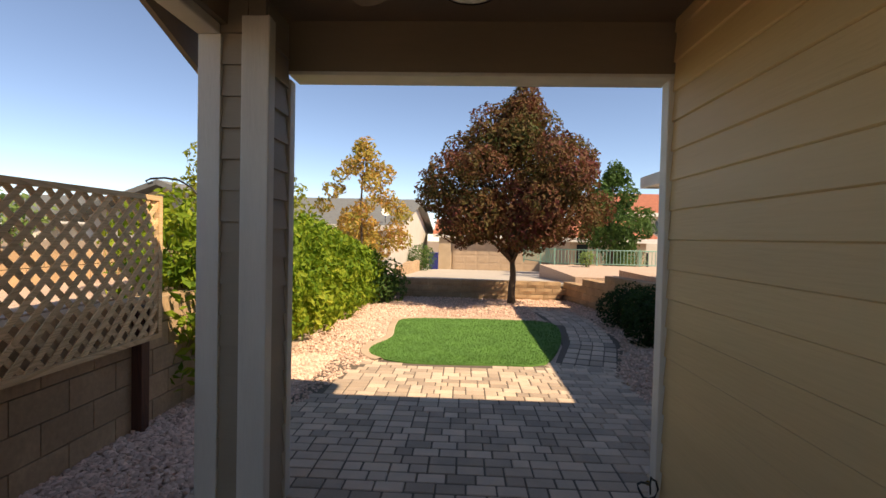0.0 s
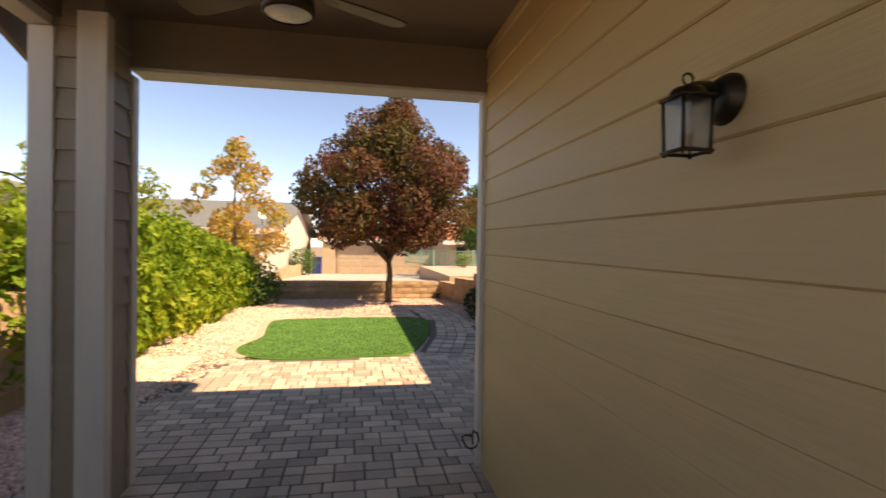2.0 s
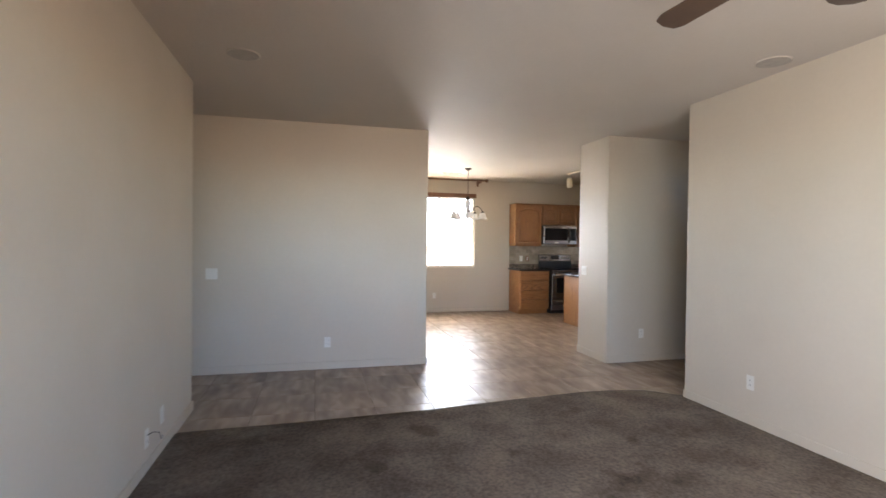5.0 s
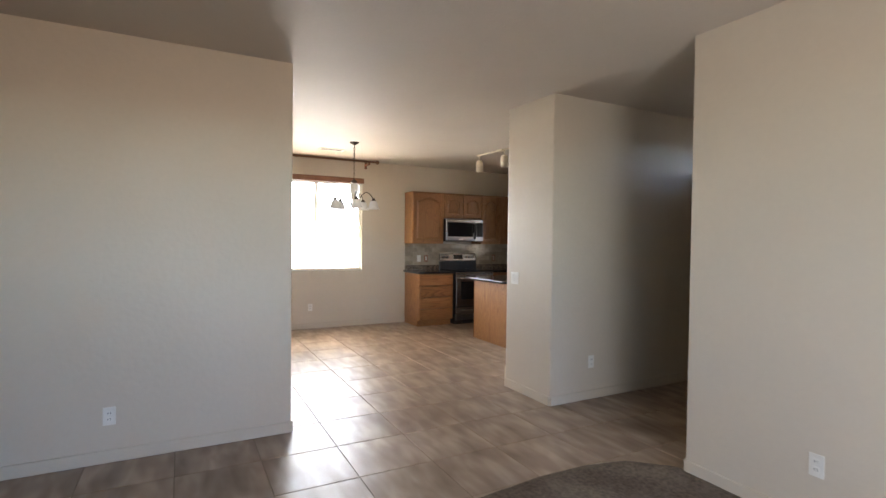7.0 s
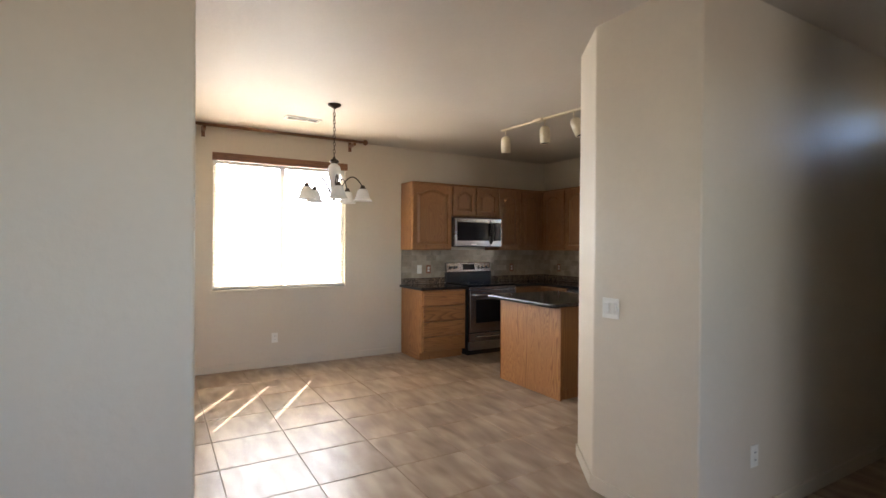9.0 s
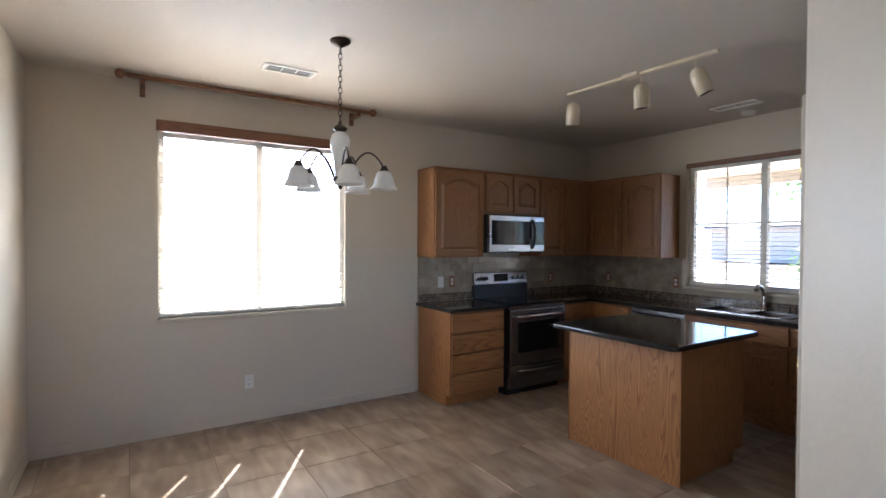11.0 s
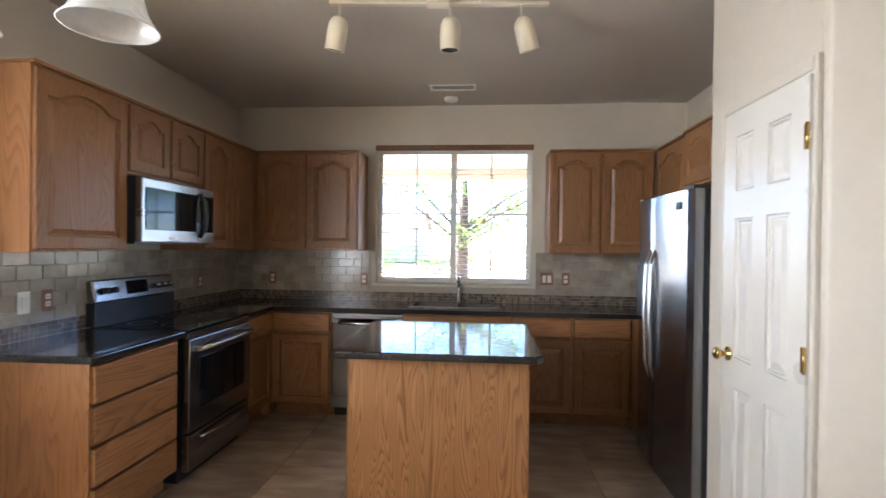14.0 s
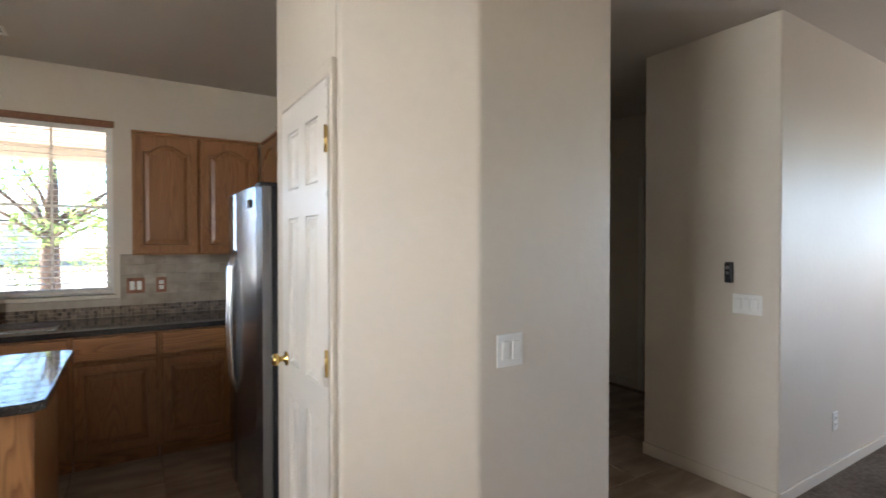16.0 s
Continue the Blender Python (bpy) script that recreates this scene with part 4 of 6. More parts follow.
def stove():
    s = thing("stove", "free-standing stainless steel electric range with black glass top", "stove", at=(9.645, -5.66, 0), rz=CW)
    w = 0.757
    part("body", box(0.004, 0.03, 0.10, w - 0.004, 0.635, 0.90), "black", s)
    part("plinth", box(0.02, 0.06, 0.0, w - 0.02, 0.60, 0.10), "black", s)
    part("cooktop", box(0, -0.005, 0.898, w, 0.60, 0.920, 0.004, 2), "blackgl", s, "black glass cooktop")
    part("front_trim", box(0, -0.012, 0.862, w, 0.03, 0.898, 0.004), "steel", s)
    od = part("oven_door", box(0.004, -0.022, 0.305, w - 0.004, 0.03, 0.858, 0.006, 2), "steel", s)
    part("oven_window", box(0.10, -0.0255, 0.43, w - 0.10, -0.0215, 0.735, 0.004), "blackgl", od, "dark oven glass")
    part("oven_handle", joined(tube([(0.05, -0.065, 0.80), (0.2, -0.075, 0.80), (w / 2, -0.078, 0.80), (w - 0.2, -0.075, 0.80), (w - 0.05, -0.065, 0.80)], 0.013, 10), box(0.045, -0.065, 0.788, 0.07, -0.02, 0.812), box(w - 0.07, -0.065, 0.788, w - 0.045, -0.02, 0.812)), "chrome", od)
    dr = part("drawer", box(0.004, -0.018, 0.075, w - 0.004, 0.03, 0.295, 0.006, 2), "steel", s)
    part("drawer_handle", joined(tube([(0.10, -0.03, 0.252), (0.25, -0.044, 0.247), (w / 2, -0.047, 0.245), (w - 0.25, -0.044, 0.247), (w - 0.10, -0.03, 0.252)], 0.010, 8)), "chrome", dr)
    part("backguard", box(0, 0.57, 0.918, w, 0.64, 1.06, 0.004), "black", s)
    panel = part("control_panel", moved(box(0.0, -0.02, 0.0, w, 0.03, 0.145, 0.012, 3), pose(0, 0.585, 1.055, -12, 0, 0)), "steel", s)
    part("display", moved(box(0.27, -0.0235, 0.035, 0.47, -0.018, 0.12, 0.002), pose(0, 0.585, 1.055, -12, 0, 0)), "blackgl", panel, "dark clock display")
    for x in (0.07, 0.145, 0.545, 0.615, 0.685):
        k = lathe([(0.0, 0.026), (0.016, 0.026), (0.019, 0.018), (0.021, 0.0)], 14, pose(x, 0.585 - 0.018, 1.055 + 0.075, 78, 0, 0))
        part("knob", k, "black" if x < 0.2 else "chrome", panel)
    for x, y, r in ((0.2, 0.16, 0.10), (0.56, 0.16, 0.085), (0.2, 0.42, 0.075), (0.56, 0.42, 0.10)):
        part("burner_ring", lathe([(r, 0.9202), (r + 0.003, 0.9206), (r + 0.006, 0.9202)], 28, pose(x, y, 0)), "aludark", s)


stove()


def microwave():
    s = thing("microwave", "over-the-range stainless steel microwave with dark glass", "microwave", at=(9.885, -5.59, 1.42), rz=CW)
    w, h = 0.757, 0.395
    part("case", box(0, 0.03, 0, w, 0.395, h), "black", s)
    part("door", box(0, -0.01, 0.012, 0.565, 0.03, h - 0.004, 0.006, 2), "steel", s)
    part("window", box(0.03, -0.0135, 0.085, 0.54, -0.0095, h - 0.06, 0.004), "blackgl", s, "dark door glass")
    part("keypad", box(0.57, -0.010, 0.012, w, 0.03, h - 0.004, 0.005, 2), "steel", s)
    part("keypad_glass", box(0.575, -0.0135, 0.085, w - 0.012, -0.0095, h - 0.06, 0.003), "blackgl", s, "black keypad")
    part("handle", tube([(0.575, -0.015, 0.05), (0.578, -0.045, 0.10), (0.578, -0.055, h / 2), (0.578, -0.045, h - 0.10), (0.575, -0.015, h - 0.05)], 0.018, 10), "black", s, "curved black handle")
    part("badge", box(0.25, -0.0125, 0.028, 0.34, -0.0095, 0.045), "plate", s)
    part("vent", box(0.02, -0.011, h - 0.012, w - 0.02, -0.009, h - 0.008), "black", s)


microwave()


def dishwasher():
    s = thing("dishwasher", "stainless steel dishwasher under the worktop", "dishwasher", at=(9.16, -6.905, 0), rz=CS)
    part("tub", box(0.003, 0.03, 0.08, 0.592, 0.58, 0.872), "black", s)
    part("kick", box(0.01, 0.06, 0.0, 0.585, 0.5, 0.08), "black", s)
    part("door", box(0.003, -0.012, 0.085, 0.592, 0.03, 0.868, 0.006, 2), "steel", s)
    part("handle", joined(tube([(0.06, -0.02, 0.795), (0.12, -0.045, 0.79), (0.30, -0.052, 0.787), (0.475, -0.045, 0.79), (0.535, -0.02, 0.795)], 0.012, 10), box(0.055, -0.012, 0.768, 0.54, -0.0095, 0.825)), "chrome", s)


dishwasher()


def fridge():
    s = thing("fridge", "tall side-by-side stainless steel fridge beside the pantry", "fridge", at=(6.775, -6.455, 0), rz=CE)
    w, h = 0.90, 1.745
    part("case", box(0, 0.0, 0.03, w, 0.58, h - 0.01), "black", s, "dark grey fridge sides")
    part("grille", box(0.02, -0.03, 0.0, w - 0.02, 0.02, 0.07), "black", s)

    def bowed(x0, x1):
        n = 10
        a = []
        for i in range(n + 1):
            f = i / n
            x = x0 + (x1 - x0) * f
            gx = (x - w / 2) / (w / 2)
            y = -0.062 - 0.028 * (1 - gx * gx)
            if i in (0, n):
                y += 0.012
            a.append((x, y))
        pts = [(x0, -0.006)] + a + [(x1, -0.006)]
        return prism(pts, 0.075, h)
    split = 0.375
    for x0, x1, hx in ((0.0, split - 0.003, split - 0.045), (split + 0.003, w, split + 0.045)):
        d = part("door", bowed(x0, x1), "steelv", s)
        part("handle", tube([(hx, -0.082, 0.62), (hx, -0.112, 0.72), (hx, -0.124, 1.02), (hx, -0.112, 1.32), (hx, -0.082, 1.42)], 0.014, 10), "chrome", d)
    part("dispenser", box(0.07, -0.093, 0.98, 0.29, -0.070, 1.32, 0.006), "black", s, "dark water dispenser")
    for hx in (0.01, w - 0.11):
        part("hinge_cap", box(hx, -0.06, h - 0.01, hx + 0.10, 0.04, h + 0.02, 0.005), "black", s)
    part("badge", box(w - 0.18, -0.083, h - 0.10, w - 0.12, -0.078, h - 0.06), "aludark", s)


fridge()


def island():
    s = thing("kitchen_island", "oak kitchen island with a plain grained back panel", "kitchen island", at=(7.68, -5.39, 0))
    w, dep = 0.915, 0.76
    part("body", joined(box(0.02, -dep + 0.0, 0.10, w - 0.02, -0.02, 0.878), box(0.03, -dep + 0.07, 0.0, w - 0.07, -0.03, 0.10)), "oak", s)
    part("back_panel", box(0, -0.02, 0.002, w, 0.0, 0.878, 0.002), "oakp", s, "wide oak panel with cathedral grain")
    part("end_panel", box(w - 0.02, -dep, 0.10, w, -0.0205, 0.878, 0.002), "oak", s)
    part("end_panel", box(0.0, -dep, 0.10, 0.02, -0.0205, 0.878, 0.002), "oak", s)
    for sx in (-0.006, w):
        part("corner_bead", box(sx, -0.016, 0.002, sx + 0.006, 0.005, 0.876, 0.002), "oak", s)
    t = tagged(new("island_worktop"), "polished dark granite island top with clipped corners", "worktop")
    x0, x1, y0, y1, c = 7.62, 8.655, -6.25, -5.235, 0.035
    bm = prism([(x0 + c, y0), (x1 - c, y0), (x1, y0 + c), (x1, y1 - c), (x1 - c, y1), (x0 + c, y1), (x0, y1 - c), (x0, y0 + c)], 0.879, 0.915)
    bmesh.ops.bevel(bm, geom=[e for e in bm.edges if abs(e.verts[0].co.z - e.verts[1].co.z) < 1e-4], offset=0.010, segments=3, profile=0.5, affect="EDGES")
    part("slab", bm, "granite", t)


island()

def chandelier():
    c = thing("chandelier", "five-arm dark bronze chandelier with white glass bell shades", "chandelier", at=(8.76, -3.578, 0))
    part("canopy", lathe([(0.0, H), (0.062, H), (0.060, H - 0.012), (0.03, H - 0.030), (0.012, H - 0.04), (0.0, H - 0.042)], 20), "bronze", c)
    z = H - 0.04
    k = 0
    while z > 2.250:
        ang = 90 * (k % 2)
        link = tube([(0.011 * math.cos(a), 0, z - 0.020 + 0.021 * math.sin(a)) for a in [i * math.pi / 5 for i in range(11)]], 0.0028, 6)
        part("chain_link", moved(link, pose(0, 0, 0, 0, 0, ang)), "bronze", c)
        z -= 0.034
        k += 1
    part("cap", lathe([(0.006, 2.255), (0.012, 2.240), (0.035, 2.225), (0.046, 2.210), (0.030, 2.195), (0.022, 2.185)], 20), "bronze", c)
    part("glass_body", lathe([(0.030, 2.190), (0.050, 2.170), (0.060, 2.140), (0.058, 2.100), (0.046, 2.050), (0.036, 2.000), (0.032, 1.950), (0.036, 1.920)], 22), "frost", c, "white alabaster glass column")
    part("hub", lathe([(0.036, 1.922), (0.045, 1.912), (0.045, 1.900), (0.03, 1.885), (0.015, 1.870), (0.012, 1.850), (0.0, 1.845)], 18), "bronze", c)
    for i in range(5):
        m = pose(0, 0, 0, 0, 0, 72 * i + 26)
        pts = []
        for s in range(13):
            f = s / 12
            x = 0.035 + 0.228 * f
            zz = 1.900 + 0.17 * math.sin(math.pi * min(1, f * 0.86)) ** 0.9
            pts.append((x, 0, zz))
        pts.append((0.265, 0, 1.985))
        arm = part("arm", moved(tube(pts, 0.006, 8), m), "bronze", c)
        part("socket", moved(lathe([(0.0, 1.995), (0.016, 1.992), (0.022, 1.975), (0.030, 1.962), (0.031, 1.955)], 16, pose(0.265, 0, 0)), m), "bronze", arm)
        part("shade", moved(lathe([(0.032, 1.958), (0.046, 1.946), (0.056, 1.915), (0.063, 1.885), (0.076, 1.861), (0.087, 1.848), (0.084, 1.848), (0.072, 1.863), (0.059, 1.888), (0.052, 1.916), (0.042, 1.943), (0.029, 1.953)], 24, pose(0.265, 0, 0)), m), "frost", arm, "white glass bell shade")


chandelier()


def track_light():
    t = thing("track_light", "cream ceiling track with three cylinder spotlights", "track light", at=(8.17, -5.548, H), rz=3.8)
    part("track", box(-0.59, -0.017, -0.020, 0.585, 0.017, -0.001, 0.002), "cream", t)
    part("feed_box", box(-0.06, -0.025, -0.028, 0.06, 0.05, -0.001, 0.003), "cream", t)
    for x, tx, ty in ((0.53, -12, -12), (-0.065, -4, 0), (-0.445, -14, 18)):
        m = pose(x, 0, -0.020) @ pose(0, 0, -0.06, tx, ty, 0)
        part("stem", tube([(x, 0, -0.018), (x, 0, -0.075)], 0.006, 8), "cream", t)
        h = part("spot", moved(lathe([(0.0, 0.0), (0.023, -0.003), (0.041, -0.018), (0.051, -0.041), (0.053, -0.07), (0.053, -0.178), (0.048, -0.178), (0.048, -0.115), (0.0, -0.10)], 22), m), "cream", t)
        part("baffle", moved(lathe([(0.0475, -0.173), (0.035, -0.14), (0.0, -0.138)], 18), m), "black", h)


track_light()


def vent(at, w, d, rz=0, label="white slotted ceiling air vent"):
    v = thing("ceiling_vent", label, "air vent", "ceiling vents", at=(*at, H), rz=rz)
    part("frame", boxes((-w / 2, -d / 2, -0.010, w / 2, -d / 2 + 0.02, -0.001), (-w / 2, d / 2 - 0.02, -0.008, w / 2, d / 2, -0.001), (-w / 2, -d / 2 + 0.02, -0.008, -w / 2 + 0.02, d / 2 - 0.02, -0.001), (w / 2 - 0.02, -d / 2 + 0.02, -0.008, w / 2, d / 2 - 0.02, -0.001)), "plate", v)
    # black sheet stands in for the shade of the duct behind the slots
    part("slot_dark", box(-w / 2 + 0.02, -d / 2 + 0.02, -0.003, w / 2 - 0.02, d / 2 - 0.02, -0.001), "black", v)
    n = 4
    me = mesh_of(box(-w / 2 + 0.02, -0.0025, -0.001, w / 2 - 0.02, 0.0025, 0.001), "plate", "slat")
    for i in range(n):
        piece("slat", me, v, pose(0, -d / 2 + 0.028 + (d - 0.056) * i / (n - 1), -0.0045, 0, 0, 0))


vent((8.185, -6.97), 0.38, 0.14)
vent((9.45, -3.46), 0.15, 0.36)
sm = thing("smoke_detector", "round white smoke detector on the ceiling", "smoke detector", at=(8.22, -7.27, H))
part("base", lathe([(0.062, -0.001), (0.062, -0.012), (0.055, -0.028), (0.03, -0.034), (0.0, -0.035)], 24), "plate", sm)


def wall_plate(kind, m, wooden=False, gang=1):
    label = {"outlet": "double outlet", "switch": "rocker light switch", "triple": "triple rocker switch", "blank": "cable plate"}[kind]
    p = thing("wall_plate", ("brown wooden cover plate with a " if wooden else "white cover plate with a ") + label, "outlet" if kind == "outlet" else "switch", "wall plates")
    p.matrix_world = m
    w = 0.07 if gang == 1 else 0.046 * gang + 0.026
    part("plate", box(-w / 2, -0.006, -0.058, w / 2, -0.0005, 0.058, 0.003, 2), "platewood" if wooden else "plate", p)
    for g in range(gang):
        x = (g - (gang - 1) / 2) * 0.046
        if kind == "outlet":
            for z in (-0.02, 0.02):
                r = part("receptacle", box(x - 0.016, -0.0085, z - 0.014, x + 0.016, -0.0055, z + 0.014, 0.002), "plate", p)
                part("slots", boxes((x - 0.008, -0.0092, z - 0.005, x - 0.005, -0.0083, z + 0.006), (x + 0.005, -0.0092, z - 0.005, x + 0.008, -0.0083, z + 0.006)), "black", r)
        elif kind != "blank":
            part("rocker", moved(box(x - 0.016, -0.006, -0.033, x + 0.016, 0.002, 0.033, 0.002), pose(0, -0.0055, 0, 4, 0, 0)), "plate", p)
    return p


N_, S_, E_, W_ = 180, 0, 90, -90   # which way a plate faces: north, south, east, west
wall_plate("switch", pose(0.80, 0, 0.88, 0, 0, S_), gang=2)
wall_plate("outlet", pose(0.78, 0, 0.67, 0, 0, S_))
wall_plate("outlet", pose(3.80, 0, 0.21, 0, 0, S_))
wall_plate("blank", pose(4.11, 0, 0.25, 0, 0, S_))
wall_plate("outlet", pose(6.10, -1.13, 0.30, 0, 0, W_))
wall_plate("switch", pose(6.10, 0.07, 1.07, 0, 0, W_), gang=2)
wall_plate("outlet", pose(3.62, -4.36, 0.345, 0, 0, N_))
wall_plate("outlet", pose(5.70, -4.88, 0.345, 0, 0, W_))
wall_plate("switch", pose(6.235, -4.40, 1.09, 0, 0, N_), gang=2)
wall_plate("triple", pose(4.347, -4.53, 1.11, 0, 0, E_), gang=3)
wall_plate("outlet", pose(10.29, -3.357, 0.341, 0, 0, W_))
wall_plate("switch", pose(10.278, -5.26, 1.11, 0, 0, W_))
wall_plate("outlet", pose(10.278, -5.40, 1.11, 0, 0, W_), True)
wall_plate("outlet", pose(10.278, -6.84, 1.11, 0, 0, W_), True)
wall_plate("outlet", pose(9.93, -7.488, 1.11, 0, 0, N_), True)
wall_plate("outlet", pose(9.04, -7.488, 1.11, 0, 0, N_), True)
wall_plate("switch", pose(7.34, -7.488, 1.14, 0, 0, N_), True, 2)
wall_plate("outlet", pose(7.17, -7.488, 1.14, 0, 0, N_), True)

cb = thing("cable", "short dark cable hanging from the wall plate", "cable", at=(3.80, -0.006, 0.21))
part("wire", tube([(0, -0.002, 0.02), (0.02, -0.03, 0.03), (0.06, -0.05, 0.01), (0.03, -0.07, -0.02), (0.10, -0.06, -0.025)], 0.003, 6), "black", cb)

th = thing("remote_holder", "small black remote in a wall cradle", "remote", at=(4.347, -4.63, 1.29), rz=E_)
part("body", joined(box(-0.024, -0.022, -0.062, 0.024, -0.001, 0.062, 0.008, 3), box(-0.018, -0.028, -0.035, 0.018, -0.02, 0.055, 0.004, 2)), "black", th)
part("buttons", boxes((-0.010, -0.030, 0.02, 0.010, -0.0275, 0.04), (-0.008, -0.030, -0.01, 0.008, -0.0275, 0.006)), "steel", th)


def flush_light(x, y):
    f = thing("ceiling_light", "dark bronze flush ceiling light with a glass bowl", "ceiling light", at=(x, y, H))
    part("pan", lathe([(0.0, -0.001), (0.165, -0.001), (0.17, -0.02), (0.16, -0.045), (0.145, -0.05)], 28), "bronze", f)
    part("bowl", lathe([(0.148, -0.048), (0.13, -0.075), (0.09, -0.098), (0.04, -0.108), (0.0, -0.11)], 28), "frost", f, "white glass bowl")


flush_light(5.02, -6.07)


def ceiling_fan(at, ceiling, blade_z, R, rot, label, n=5, lit=True):
    f = thing("ceiling_fan", label, "ceiling fan", "ceiling fans", at=(at[0], at[1], 0))
    part("canopy", lathe([(0.0, ceiling), (0.07, ceiling), (0.065, ceiling - 0.03), (0.03, ceiling - 0.05)], 20), "bronze", f)
    part("downrod", tube([(0, 0, ceiling - 0.04), (0, 0, blade_z + 0.06)], 0.013, 10), "bronze", f)
    part("motor", lathe([(0.02, blade_z + 0.09), (0.075, blade_z + 0.075), (0.10, blade_z + 0.04), (0.10, blade_z), (0.085, blade_z - 0.03), (0.06, blade_z - 0.045)], 24), "bronze", f)
    if lit:
        k = part("light_kit", lathe([(0.06, blade_z - 0.04), (0.095, blade_z - 0.05), (0.10, blade_z - 0.105), (0.088, blade_z - 0.112)], 26), "bronze", f)
        part("lens", lathe([(0.09, blade_z - 0.106), (0.05, blade_z - 0.116), (0.0, blade_z - 0.118)], 26), "frost", k, "pale glass lens")
    for i in range(n):
        m = pose(0, 0, blade_z, 0, 0, rot + 360 / n * i)
        outline = [(0.17, -0.045), (0.30, -0.062), (R - 0.06, -0.066), (R - 0.015, -0.05), (R, 0.0), (R - 0.015, 0.05), (R - 0.06, 0.066), (0.30, 0.062), (0.17, 0.045)]
        blade = prism(outline, -0.004, 0.004)
        blade.transform(pose(0, 0, 0, 11, 0, 0))
        b = part("blade", moved(blade, m), "fanblade", f)
        part("blade_iron", moved(box(0.08, -0.018, -0.008, 0.21, 0.018, -0.003, 0.002), m), "bronze", b)
    return f


ceiling_fan((1.80, -2.58), H, 2.45, 0.62, 3, "dark five-blade ceiling fan in the living room", 5, False)
ceiling_fan((-0.53, 1.72), 2.56, 2.305, 0.53, 29, "dark three-blade patio ceiling fan with a round light", 3, True)
for x, y in ((4.17, -0.49), (3.26, -4.12)):
    sp = thing("ceiling_speaker", "round flush grey ceiling speaker grille", "speaker", "ceiling speakers", at=(x, y, H))
    part("grille", lathe([(0.115, -0.0005), (0.115, -0.006), (0.105, -0.008), (0.0, -0.008)], 28), "ceil", sp)
    part("mesh", lathe([(0.106, -0.0085), (0.0, -0.0095)], 28), "spkmesh", sp)
# ---- outdoors ----
def ground_sheet():
    """One sheet to the horizon, level by the house and falling away beyond the back wall."""
    bm = bmesh.new()
    rows = [[bm.verts.new((x, y, z)) for x in (-400, -60, 0, 60, 400)] for y, z in ((-400, GZ - 0.06), (0, GZ - 0.06), (12.25, GZ - 0.06), (13.5, -0.35), (60, -2.6), (400, -2.6))]
    for a, b in zip(rows, rows[1:]):
        for i in range(4):
            bm.faces.new((a[i], a[i + 1], b[i + 1], b[i]))
    return bm


structure("ground", ground_sheet(), "soil", "dry open ground reaching the horizon", "ground")
structure("patio_base", box(-2.05, -5.2, GZ - 0.05, 0.53, 5.90, GZ - 0.0045), "paverjoint", "sand bed of the paved patio", "patio")
structure("gravel_bed", boxes((-3.2, -5.2, GZ - 0.055, -2.05, 12.2, GZ - 0.015), (-2.05, 5.90, GZ - 0.055, 3.1, 12.2, GZ - 0.015), (0.53, 2.95, GZ - 0.055, 3.1, 5.90, GZ - 0.016)), "gravelbed", "bed of pinkish crushed gravel", "gravel")


def smooth_loop(points, per=8):
    """A closed curve through a few points."""
    n = len(points)
    out = []
    for i in range(n):
        p0, p1, p2, p3 = (Vector(points[(i + k) % n]) for k in (-1, 0, 1, 2))
        for s in range(per):
            t = s / per
            out.append(0.5 * ((2 * p1) + (p2 - p0) * t + (2 * p0 - 5 * p1 + 4 * p2 - p3) * t * t + (3 * p1 - p0 - 3 * p2 + p3) * t ** 3))
    return [(v.x, v.y) for v in out]


TURF = smooth_loop([(-1.60, 6.05), (-1.15, 5.78), (-0.2, 5.80), (0.34, 5.86), (0.62, 6.35), (0.95, 7.6), (0.98, 8.75), (0.2, 8.95), (-0.8, 8.92), (-1.55, 8.75), (-1.62, 8.1), (-1.55, 7.2), (-1.72, 6.5)])


def inside(x, y, loop):
    c = False
    j = len(loop) - 1
    for i in range(len(loop)):
        (xi, yi), (xj, yj) = loop[i], loop[j]
        if (yi > y) != (yj > y) and x < (xj - xi) * (y - yi) / (yj - yi) + xi:
            c = not c
        j = i
    return c


